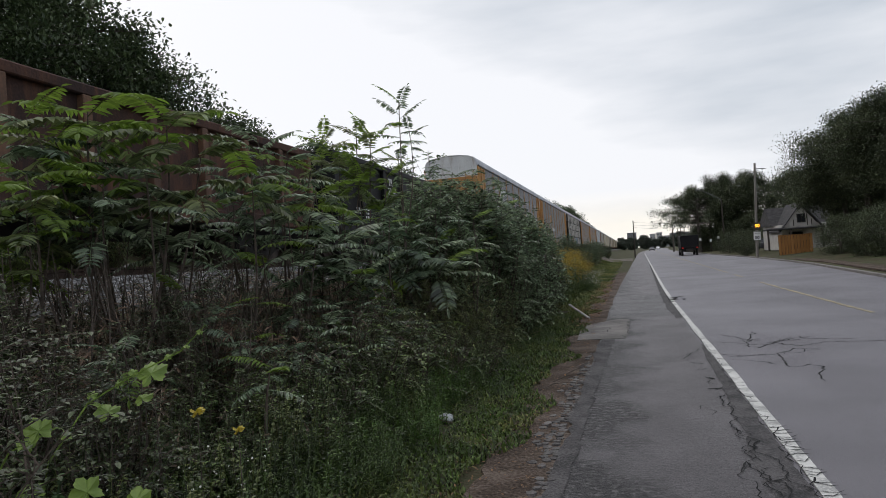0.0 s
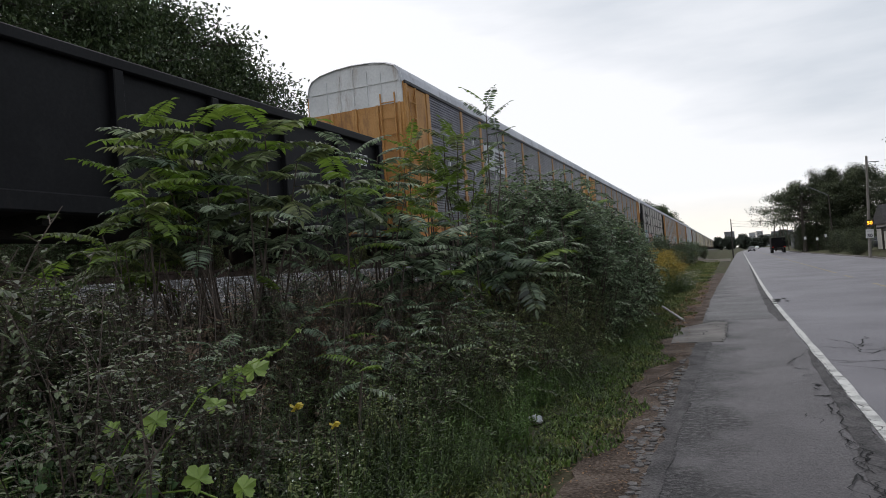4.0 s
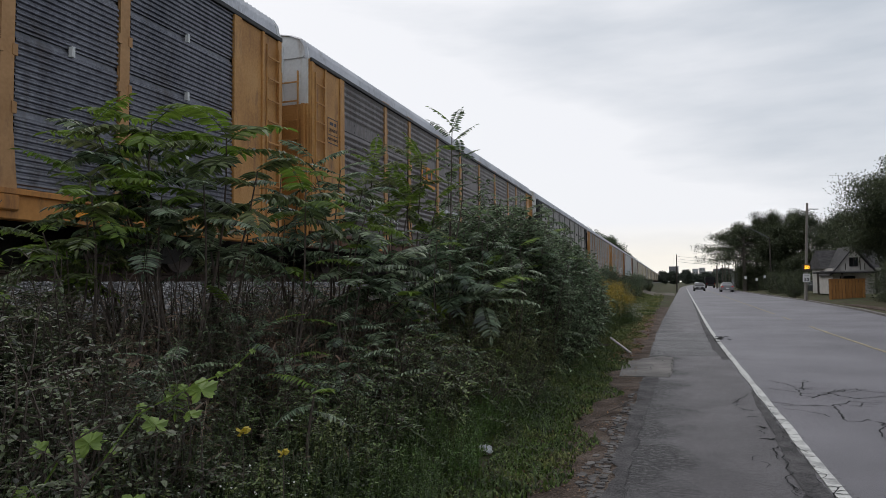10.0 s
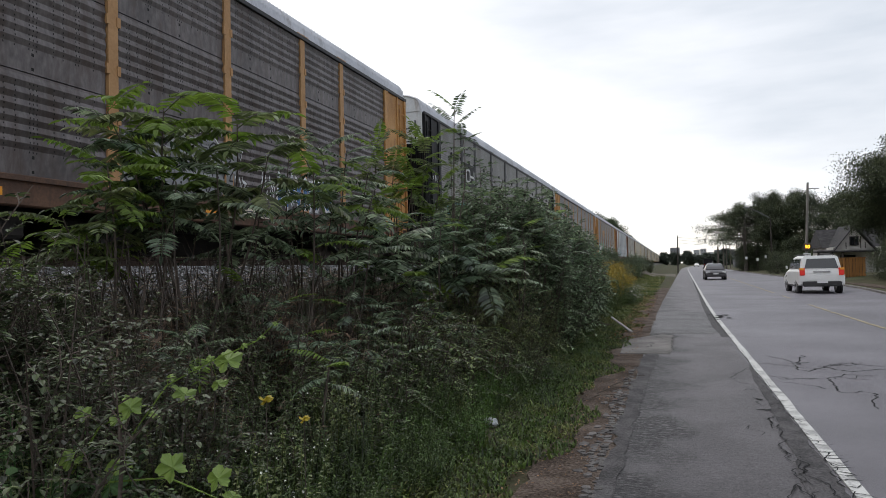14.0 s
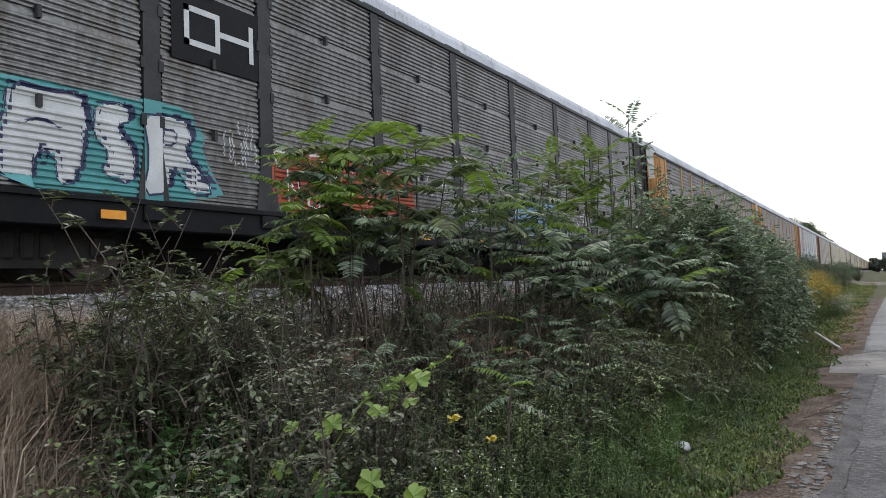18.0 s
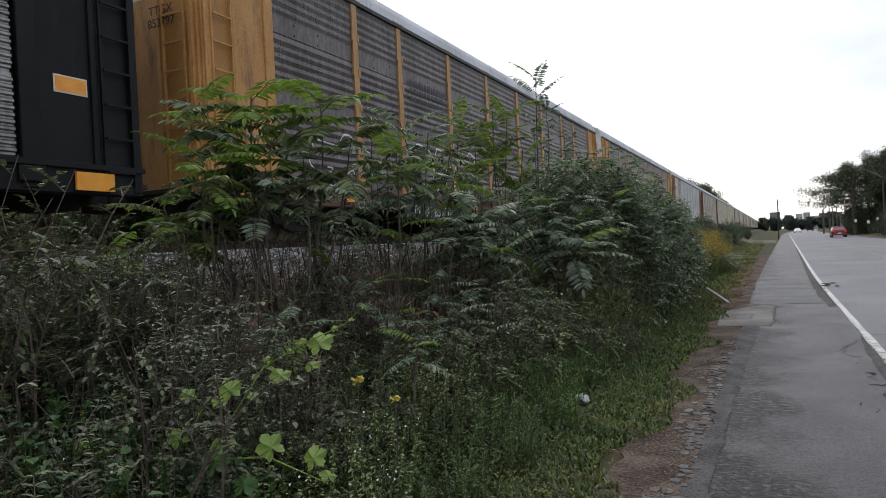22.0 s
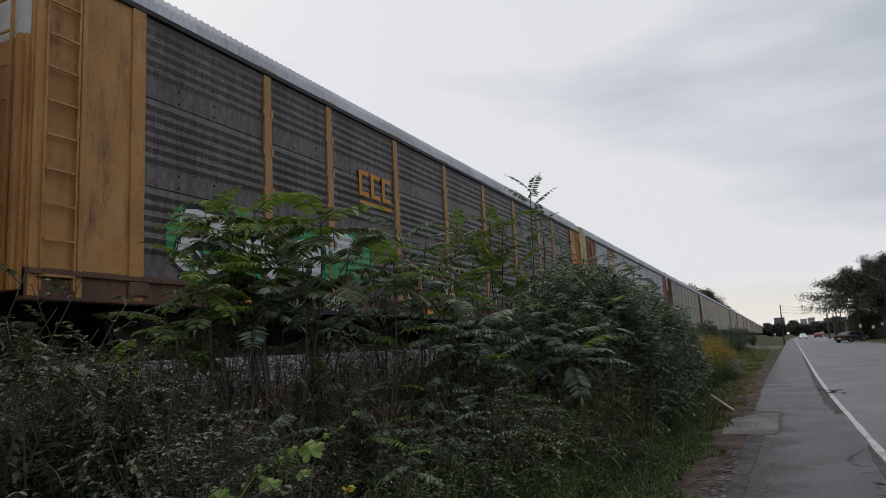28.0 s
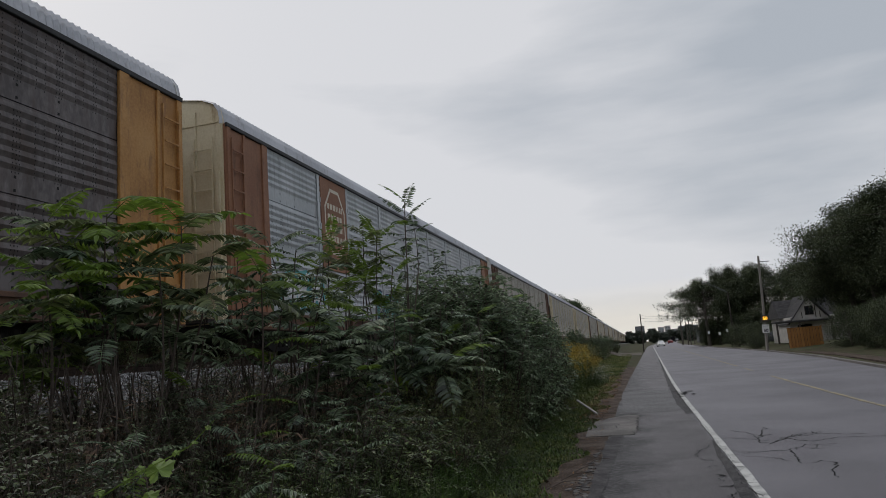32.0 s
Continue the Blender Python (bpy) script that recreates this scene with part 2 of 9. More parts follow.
M_GALV = mat("galvanised_panel", [(0.085, 0.088, 0.107), (0.14, 0.143, 0.168), (0.2, 0.203, 0.23)], 0.36, 0.55, scale=0.6, fine=14, bump=0.08, streak=0.35, streak_color=(0.075, 0.066, 0.064), spec=0.65, stretch=(1, 1, 0.5), grit=0.7)
M_GALV_BROWN = mat("dirty_galvanised_panel", [(0.07, 0.06, 0.06), (0.112, 0.096, 0.096), (0.155, 0.134, 0.135)], 0.42, 0.45, scale=0.6, fine=14, bump=0.1, streak=0.5, streak_color=(0.07, 0.05, 0.044), spec=0.65, stretch=(1, 1, 0.5), grit=0.7)
M_GALV_PALE = mat("pale_galvanised_panel", [(0.115, 0.111, 0.108), (0.19, 0.186, 0.182), (0.27, 0.265, 0.262)], 0.36, 0.55, scale=0.6, fine=14, bump=0.08, streak=0.4, streak_color=(0.115, 0.094, 0.071), spec=0.65, stretch=(1, 1, 0.5), grit=0.7)
M_GALV_SILVER = mat("clean_silver_panel", [(0.36, 0.38, 0.4), (0.5, 0.52, 0.54)], 0.45, 0.3, scale=0.7, fine=14, bump=0.06, streak=0.15, streak_color=(0.22, 0.2, 0.18))
# pale beige of grazing light on distant panels, put into their colour
M_GALV_BEIGE = mat("dusty_beige_panel", [(0.3, 0.27, 0.225), (0.44, 0.4, 0.34)], 0.5, 0.1, scale=0.7, fine=14, bump=0.08, streak=0.25, streak_color=(0.2, 0.15, 0.11))
M_ROOF = mat("zinc_roof_sheet", [(0.42, 0.425, 0.46), (0.56, 0.565, 0.6)], 0.42, 0.35, scale=0.6, fine=10, bump=0.05, streak=0.25, streak_color=(0.26, 0.24, 0.23))
M_YEL = mat("faded_railcar_yellow", [(0.36, 0.168, 0.045), (0.46, 0.23, 0.068), (0.53, 0.285, 0.1)], 0.6, scale=0.8, fine=20, bump=0.08, streak=0.3, streak_color=(0.15, 0.066, 0.034))
M_TAN = mat("faded_tan_post", [(0.36, 0.19, 0.075), (0.48, 0.27, 0.12)], 0.65, scale=1.5, fine=20, bump=0.1, streak=0.35, streak_color=(0.17, 0.09, 0.05))
M_ORANGE = mat("orange_sill_paint", [(0.42, 0.17, 0.035), (0.55, 0.25, 0.06)], 0.6, scale=1.2, fine=20, bump=0.1, streak=0.4, streak_color=(0.12, 0.055, 0.03))
M_RUSTSILL = mat("rusty_sill", [(0.085, 0.045, 0.03), (0.17, 0.088, 0.05)], 0.75, scale=1.5, fine=25, bump=0.2, streak=0.35, streak_color=(0.05, 0.03, 0.025))
M_BLACK = mat("black_railcar_paint", [(0.0042, 0.0042, 0.0054), (0.0108, 0.0108, 0.0126)], 0.55, scale=0.8, fine=20, bump=0.08, streak=0.12, streak_color=(0.02, 0.017, 0.016), spec=0.18)
M_DARKPOST = mat("dark_grey_post", [(0.018, 0.018, 0.02), (0.04, 0.04, 0.043)], 0.55, scale=1.5, fine=20, bump=0.1, streak=0.2, streak_color=(0.06, 0.045, 0.035), spec=0.35)
M_REDBROWN = mat("oxide_red_panel", [(0.23, 0.1, 0.055), (0.32, 0.155, 0.088)], 0.65, scale=1.0, fine=20, bump=0.1, streak=0.3, streak_color=(0.13, 0.06, 0.035))
M_CREAM = mat("faded_cream_paint", [(0.55, 0.46, 0.3), (0.68, 0.6, 0.44)], 0.65, scale=1.0, fine=20, bump=0.1, streak=0.25, streak_color=(0.3, 0.2, 0.1))
M_DOME = mat("white_end_sheet", [(0.55, 0.56, 0.57), (0.72, 0.73, 0.73)], 0.5, scale=1.0, fine=14, bump=0.06, streak=0.25, streak_color=(0.35, 0.3, 0.26))
M_RUSTCAR = mat("rusted_gondola_side", [(0.025, 0.012, 0.01), (0.05, 0.022, 0.016), (0.08, 0.034, 0.022)], 0.85, scale=0.9, fine=25, bump=0.3, streak=0.4, streak_color=(0.12, 0.05, 0.026))
M_UNDER = mat("underframe_grime", [(0.012, 0.011, 0.011), (0.035, 0.03, 0.028)], 0.85, scale=2, fine=30, bump=0.3)
M_WHEEL = mat("worn_wheel_steel", [(0.06, 0.045, 0.04), (0.13, 0.1, 0.09)], 0.55, 0.5, scale=4, bump=0.2)
M_REFLECT = mat("amber_reflector_strip", [(0.75, 0.281, 0.016), (0.85, 0.357, 0.032)], 0.35, scale=6, bump=0.0)
# near-black that paints in the shade inside cars and holes; bolts use it too
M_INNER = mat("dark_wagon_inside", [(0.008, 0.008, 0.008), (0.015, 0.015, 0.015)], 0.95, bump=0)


def paint(name, c, rough=0.6):
    return mat(name, [tuple(v * 0.82 for v in c), c], rough, scale=3, fine=25, bump=0.05)


P_WHITE, P_BLACK = paint("white_spray_paint", (0.66, 0.67, 0.68)), paint("black_spray_paint", (0.015, 0.015, 0.02))
P_LETTER = paint("white_lettering", (0.6, 0.6, 0.6))
P_BLUE, P_RED = paint("pale_blue_spray_paint", (0.2, 0.36, 0.48)), paint("red_orange_spray_paint", (0.36, 0.075, 0.03))
P_GREEN, P_TEAL = paint("green_spray_paint", (0.05, 0.3, 0.1)), paint("teal_spray_paint", (0.1, 0.35, 0.36))
P_NAVY, P_GREY = paint("navy_spray_paint", (0.025, 0.03, 0.09)), paint("grey_spray_paint", (0.27, 0.275, 0.28))
P_GOLD, P_CREAM = paint("gold_lettering", (0.66, 0.27, 0.03)), paint("cream_lettering", (0.7, 0.62, 0.5))
P_DEEPBLUE, P_MAROON = paint("deep_blue_spray_paint", (0.06, 0.16, 0.36)), paint("dark_maroon_spray_paint", (0.06, 0.025, 0.024))
P_DARK = paint("dark_lettering", (0.05, 0.045, 0.06))


def leaf(name, cols, thin=0.25, rough=0.5, amount=0.35, scale=0.8):
    return mat(name, cols, rough, scale=scale, fine=25, bump=0.0, island=amount, thin=thin, spec=0.6)


L_SUMAC = leaf("sumac_leaf", [(0.085, 0.122, 0.046), (0.14, 0.178, 0.068), (0.235, 0.25, 0.115)], 0.4, 0.33, 0.65)
# blue-green copy of the sumac leaf; the cast of shade is in its colour
L_SUMAC_BLUE = leaf("shaded_sumac_leaf", [(0.085, 0.128, 0.078), (0.16, 0.208, 0.13), (0.28, 0.32, 0.215)], 0.4, 0.26, 0.8)
# yellow-green sumac leaf; the backlight on top fronds is put into this colour
L_SUMAC_LIME = leaf("young_sumac_leaf", [(0.12, 0.2, 0.028), (0.19, 0.275, 0.046)], 0.5, 0.42, 0.45)
L_BUSH = leaf("bush_leaf", [(0.1, 0.132, 0.05), (0.165, 0.195, 0.072), (0.25, 0.275, 0.105)], 0.4, 0.3, 0.6)
L_WALL = leaf("thicket_leaf", [(0.105, 0.155, 0.088), (0.175, 0.235, 0.135), (0.285, 0.345, 0.21)], 0.35, 0.25, 0.85)
L_BROAD = leaf("broad_dark_leaf", [(0.035, 0.08, 0.022), (0.055, 0.115, 0.03)], 0.3, 0.55, 0.5)
L_GREYBUSH = leaf("grey_green_leaf", [(0.036, 0.056, 0.024), (0.065, 0.088, 0.037), (0.115, 0.138, 0.062)], 0.3, 0.36, 0.8)
L_DRYBUSH = leaf("sparse_bush_leaf", [(0.055, 0.08, 0.038), (0.095, 0.125, 0.06), (0.165, 0.19, 0.095)], 0.3, 0.4, 0.6)
L_HERB = leaf("herb_leaf", [(0.05, 0.088, 0.024), (0.09, 0.132, 0.04), (0.16, 0.195, 0.066)], 0.3, 0.34, 0.8)
L_FRESH = leaf("fresh_weed_leaf", [(0.06, 0.12, 0.025), (0.1, 0.175, 0.04), (0.15, 0.225, 0.06)], 0.35, 0.36, 0.5)
L_LOWBUSH = leaf("low_bush_leaf", [(0.05, 0.088, 0.026), (0.085, 0.128, 0.038), (0.15, 0.185, 0.062)], 0.3, 0.3, 0.8)
L_GRASS = leaf("grass_blade", [(0.042, 0.075, 0.014), (0.075, 0.118, 0.024), (0.15, 0.16, 0.048)], 0.3, 0.45, 0.85, 1.6)
L_MOWN = leaf("mown_grass_blade", [(0.07, 0.1, 0.024), (0.125, 0.15, 0.04), (0.21, 0.2, 0.075)], 0.3, 0.6, 0.5, 0.5)
L_LITTER = leaf("orange_brown_litter", [(0.14, 0.078, 0.04), (0.27, 0.155, 0.08)], 0.2, 0.8, 0.5)
L_STRAW = leaf("dry_grass", [(0.19, 0.145, 0.105), (0.33, 0.26, 0.2), (0.46, 0.375, 0.3)], 0.25, 0.8, 0.5)
L_REDSTRAW = leaf("reddish_dead_stalk", [(0.19, 0.118, 0.085), (0.42, 0.3, 0.225)], 0.2, 0.8, 0.6)
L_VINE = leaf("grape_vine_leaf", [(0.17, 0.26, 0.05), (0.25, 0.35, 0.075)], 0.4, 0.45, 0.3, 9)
# darker copy of the vine leaf, with the shade put into its colour
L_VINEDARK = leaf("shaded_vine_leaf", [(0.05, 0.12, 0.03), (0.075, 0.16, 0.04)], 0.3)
L_GOLD = leaf("goldenrod_flower", [(0.25, 0.185, 0.03), (0.44, 0.32, 0.06)], 0.25, 0.8, 0.5)
L_TREE = leaf("tree_leaf", [(0.03, 0.052, 0.024), (0.055, 0.083, 0.034), (0.08, 0.108, 0.045)], 0.25, 0.6, 0.5)
L_TREEDARK = leaf("dark_tree_leaf", [(0.036, 0.05, 0.026), (0.065, 0.083, 0.04), (0.1, 0.118, 0.058)], 0.25, 0.65, 0.5)
L_FAR = leaf("far_tree_leaf", [(0.035, 0.05, 0.035), (0.06, 0.08, 0.056)], 0.1, 0.6, 0.5)
L_YELLOWLEAF = leaf("autumn_leaf", [(0.38, 0.29, 0.02), (0.48, 0.38, 0.05)], 0.3)
L_FLOWER = leaf("small_white_flower", [(0.55, 0.55, 0.5), (0.65, 0.65, 0.6)], 0.2)
M_BARK = mat("grey_bark", [(0.054, 0.0456, 0.0384), (0.12, 0.106, 0.09)], 0.9, scale=6, fine=50, bump=0.8, stretch=(1.2, 1.2, 0.3))
M_STEM = mat("sumac_stem", [(0.045, 0.034, 0.027), (0.115, 0.088, 0.072)], 0.85, scale=8, bump=0.4)


# ---- mesh helpers ----
def mesh_of(name, verts, faces, material, smooth=False):
    me = bpy.data.meshes.new(name)
    me.from_pydata([tuple(v) for v in verts], [], faces)
    me.materials.append(material)
    if smooth:
        me.polygons.foreach_set("use_smooth", [True] * len(me.polygons))
    me.update()
    return me


def child(name, me, parent, label="", at=None):
    ob = new(name, me)
    ob.parent = parent
    if at is not None:
        ob.matrix_basis = at
    if label:
        ob["label"] = label
    return ob


def part(name, bm, material, parent, label="", at=None):
    me = bpy.data.meshes.new(name)
    bm.to_mesh(me)
    bm.free()
    me.materials.append(material)
    return child(name, me, parent, label, at)


def thing(name, label, category, group="", kind="", at=None):
    ob = new(name)
    ob.empty_display_size = 0.2
    if at is not None:
        ob.matrix_basis = at
    return tagged(ob, label, category, group, kind)


def box_into(bm, x0, x1, y0, y1, z0, z1, bevel=0.0):
    r = bmesh.ops.create_cube(bm, size=1, matrix=Matrix.LocRotScale(((x0 + x1) / 2, (y0 + y1) / 2, (z0 + z1) / 2), None, (x1 - x0, y1 - y0, z1 - z0)))
    if bevel:
        edges = list({e for v in r["verts"] for e in v.link_edges})
        bmesh.ops.bevel(bm, geom=edges, offset=bevel, segments=1, affect="EDGES")
    return r["verts"]


def boxes(*specs, bevel=0.0):
    bm = bmesh.new()
    for s in specs:
        box_into(bm, *s, bevel=bevel)
    return bm


def tube_into(verts, faces, pts, radii, sides=5):
    """A tapered tube along pts, added to the lists."""
    base, n = len(verts), len(pts)
    for i, p in enumerate(pts):
        a = Vector(pts[min(i + 1, n - 1)]) - Vector(pts[max(i - 1, 0)])
        a = a.normalized() if a.length > 1e-6 else Vector((0, 0, 1))
        u = a.orthogonal().normalized()
        w = a.cross(u)
        for k in range(sides):
            q = 2 * math.pi * k / sides
            verts.append(Vector(p) + (u * math.cos(q) + w * math.sin(q)) * radii[i])
    for i in range(n - 1):
        for k in range(sides):
            k2 = (k + 1) % sides
            faces.append((base + i * sides + k, base + i * sides + k2, base + (i + 1) * sides + k2, base + (i + 1) * sides + k))
    faces.append(tuple(base + (n - 1) * sides + k for k in range(sides)))


def extrude_profile(prof, y0, y1, closed=False):
    """A strip with the profile (x, z) drawn along y: verts, faces."""
    verts = [(x, y0, z) for x, z in prof] + [(x, y1, z) for x, z in prof]
    n = len(prof)
    faces = [(i, i + 1, n + i + 1, n + i) for i in range(n - 1)]
    if closed:
        faces.append((n - 1, 0, n, 2 * n - 1))
        faces += [tuple(range(n - 1, -1, -1)), tuple(range(n, 2 * n))]
    return verts, faces


def cylinder_bm(r, length, axis="X", seg=16, r2=None):
    bm = bmesh.new()
    turn = {"X": Matrix.Rotation(radians(90), 4, "Y"), "Y": Matrix.Rotation(radians(90), 4, "X"), "Z": Matrix.Identity(4)}[axis]
    bmesh.ops.create_cone(bm, cap_ends=True, segments=seg, radius1=r, radius2=r if r2 is None else r2, depth=length, matrix=turn)
    return bm


def bm_mesh(name, bm, material):
    me = bpy.data.meshes.new(name)
    bm.to_mesh(me)
    bm.free()
    me.materials.append(material)
    return me


def text_child(body, size, material, parent, at, name="lettering", label="", bold=0.0):
    cu = bpy.data.curves.new(name, "FONT")
    cu.body, cu.size, cu.extrude, cu.offset = body, size, 0.003, bold
    cu.align_x, cu.align_y = "CENTER", "CENTER"
    cu.materials.append(material)
    ob = new(name, cu)
    ob.parent, ob.matrix_basis = parent, at
    if label:
        ob["label"] = label
    return ob


# ---- ground, path and road ----
def bend(y):
    """How far the road has turned to the right at y."""
    if y < 15:
        return 0.0
    s = 0.00055 * (y - 15) ** 2 if y < 30 else 0.12375 + 0.0165 * (y - 30)
    return s + (0.00011 * (min(y, 420) - 160) ** 2 + max(0.0, y - 420) * 0.057 if y > 160 else 0.0)


PROFILE = [(-3000, 4.0), (-400, 6.0), (-60, 7.5), (-34, 5.5), (-20, 3.6), (-15.0, 2.5), (-12.9, 1.35), (-11.6, 1.6), (-7.4, 1.62), (-5.35, 1.18), (-4.3, 0.78),
           (-3.2, 0.3), (-2.2, 0.02), (-1.2, -0.03), (9.0, -0.03), (10.5, 0.06), (16, 0.3), (30, 0.5), (90, 0.8), (400, 2.0), (3000, 2.0)]


def ground_z(x, y=0.0):
    for (xa, za), (xb, zb) in zip(PROFILE, PROFILE[1:]):
        if xa <= x <= xb:
            return za + (zb - za) * (x - xa) / (xb - xa)
    return 2.0


def build_ground():
    xs = [-3000, -1200, -400, -150, -60, -45, -34, -26, -20, -16, -15, -13.9, -12.9, -11.6, -9.5, -8, -7.4, -6.2]
    xs += [-5.35 + 0.35 * i for i in range(13)] + [-0.6, 1.2, 3, 5, 7, 8.6, 9.2, 10, 11, 13, 16, 20, 25, 30, 45, 60, 90, 150, 400, 1200, 3000]
    ys = [-3000, -1000, -300, -100, -50, -25] + [-12 + 0.8 * i for i in range(66)] + [42 + 6 * i for i in range(26)] + [210 + 30 * i for i in range(12)] + [600, 900, 1500, 3000]
    verts, faces = [], []
    for y in ys:
        for x in xs:
            b = bend(min(y, 420)) if -1.3 < x < 40 else 0.0
            rough = 0.0 if -1.3 < x < 9.3 else 0.08 * noise.noise((x * 0.6, y * 0.6, 0.0))
            verts.append((x + (b if abs(x) < 60 else 0), y, ground_z(x) + rough))
    n = len(xs)
    for j in range(len(ys) - 1):
        for i in range(n - 1):
            faces.append((j * n + i, j * n + i + 1, (j + 1) * n + i + 1, (j + 1) * n + i))
    ob = new("ground", mesh_of("ground", verts, faces, M_SOIL, True))
    tagged(ob, "grassy ground of dark soil beside road and railway", "ground", kind="structure")


EDGE = [(-60, 6.6), (10, 6.9), (22.7, 7.75), (40.5, 9.0), (60, 9.4), (100, 8.8), (900, 8.8)]


def far_edge(y):
    """Where the far edge of the road lies, before the bend."""
    for (ya, xa), (yb, xb) in zip(EDGE, EDGE[1:]):
        if ya <= y <= yb:
            return xa + (xb - xa) * (y - ya) / (yb - ya)
    return 8.8


def strip(name, xa, xb, y0, y1, z, material, label, cat, step=3.0, wobble=0.0, depth=0.02, seed=0.0, kind="structure", follow=False, left=None):
    n = max(2, int((y1 - y0) / step))
    verts, faces = [], []
    for i in range(n + 1):
        y = y0 + (y1 - y0) * i / n
        b = bend(y)
        if follow:
            b += far_edge(y)
        wa, wb = [wobble * (noise.noise((s, y * 0.9, q)) + 0.55 * noise.noise((s, y * 5.0, q + 4))) for s, q in ((seed, 0), (seed + 9, 3))]
        xl = xa + b + wa if left is None else left + bend(y)
        verts += [(xl, y, z - depth), (xl, y, z), (xb + b + wb, y, z), (xb + b + wb, y, z - depth)]
    for i in range(n):
        for k in range(3):
            a = i * 4 + k
            faces.append((a, a + 1, a + 5, a + 4))
    ob = new(name, mesh_of(name, verts, faces, material))
    if kind:
        tagged(ob, label, cat, kind=kind)
    return ob


def crack_mesh(name, lines, width, z):
    """Thin raised tar lines with an uneven width along polylines."""
    verts, faces = [], []
    for line in lines:
        pts = [Vector((x, y, 0)) for x, y in line]
        fine = []
        for a, b in zip(pts, pts[1:]):
            k = max(2, int((b - a).length / 0.06))
            fine += [a.lerp(b, i / k) for i in range(k)]
        fine.append(pts[-1])
        base = len(verts)
        for i, p in enumerate(fine):
            d = (fine[min(i + 1, len(fine) - 1)] - fine[max(i - 1, 0)]).normalized()
            s = Vector((-d.y, d.x, 0))
            j = 0.1 * noise.noise((p.x * 5, p.y * 5, 2.0)) + 0.05 * noise.noise((p.x * 14, p.y * 14, 5.0))
            w = width * (0.5 + abs(noise.noise((p.x * 9, p.y * 9, 7.0))) * 1.6) * (0.35 if i in (0, len(fine) - 1) else 1)
            for side in (-1, 1):
                q = p + s * (j + side * w)
                verts.append((q.x, q.y, z))
        for i in range(len(fine) - 1):
            a = base + 2 * i
            faces.append((a, a + 1, a + 3, a + 2))
    return mesh_of(name, verts, faces, M_TAR)


build_ground()
strip("road", 0, 0, -60, 900, 0.0, M_ASPHALT, "worn grey asphalt road with two lanes", "road", 4.0, follow=True, left=1.0)
footpath = strip("footpath", -0.56, 1.0, -60, 900, 0.004, M_PATH, "old patched grey asphalt footpath beside the road", "pavement", 1.5, 0.04)
white_line = strip("white_line", 1.035, 1.135, -60, 900, 0.012, M_WHITE, "worn white painted edge line", "road marking", 0.22, 0.018, 0.01, 4.0)
for a, b in ((14.5, 26.5), (31.0, 33.5), (36.0, 900)):
    strip("yellow_line", 4.36, 4.45, a, b, 0.008, M_YELLOW, "faded yellow painted centre line", "road marking", 0.5, 0.03, 0.006, 6.0)
strip("path_edge_dirt", -1.12, -0.5, -30, 46, 0.0, M_DIRT, "bare trodden dirt along the path edge", "dirt", 0.15, 0.12, 0.03, 2.0)
strip("far_kerb", 0.0, 0.18, -60, 400, 0.09, M_CONC, "low concrete kerb along the far road side", "kerb", 4.0, 0.01, 0.12, follow=True)
strip("far_verge_path", 0.9, 1.7, -30, 58, 0.06, M_DIRT, "worn dirt path beyond the road", "pavement", 2.0, 0.12, 0.06, 21.0, follow=True)


def taper_patch(name, rows, z, material, label, wobble, seed):
    """A flat patch between two uneven edges; rows of y, left x, right x."""
    ys = np.arange(rows[0][0], rows[-1][0], 0.07)
    xa, xb = np.interp(ys, [r[0] for r in rows], [r[1] for r in rows]), np.interp(ys, [r[0] for r in rows], [r[2] for r in rows])
    v, f = [], []
    for y, a, b in zip(ys.tolist(), xa.tolist(), xb.tolist()):
        a += bend(y) + wobble * (noise.noise((seed, y * 1.3, 0)) + 0.6 * noise.noise((seed, y * 6.0, 4)))
        b += bend(y) + 0.5 * wobble * (noise.noise((seed + 5, y * 2.2, 0)) + 0.8 * noise.noise((seed + 7, y * 9.0, 0)))
        v += [(a, y, z), (max(a + 0.002, b), y, z)]
    f = [(2 * i, 2 * i + 1, 2 * i + 3, 2 * i + 2) for i in range(len(ys) - 1)]
    return tagged(new(name, mesh_of(name, v, f, material)), label, "asphalt patch", kind="structure")


def branching(rnd, start, way, length, step=0.14, turn=0.55, split=0.22, depth=2):
    """Crack lines that wander and fork."""
    lines, line, p, q = [], [start], start, way
    n = max(2, int(length / step))
    for i in range(n):
        q += rnd.uniform(-turn, turn)
        q += (way - q) * 0.3
        p = (p[0] + step * math.cos(q), p[1] + 1.5 * step * math.sin(q))
        line.append(p)
        if depth and rnd.random() < split:
            lines += branching(rnd, p, q + rnd.choice((-1, 1)) * rnd.uniform(0.5, 1.1), length * rnd.uniform(0.2, 0.45), step * 0.8, turn, split, depth - 1)
    return [line] + lines


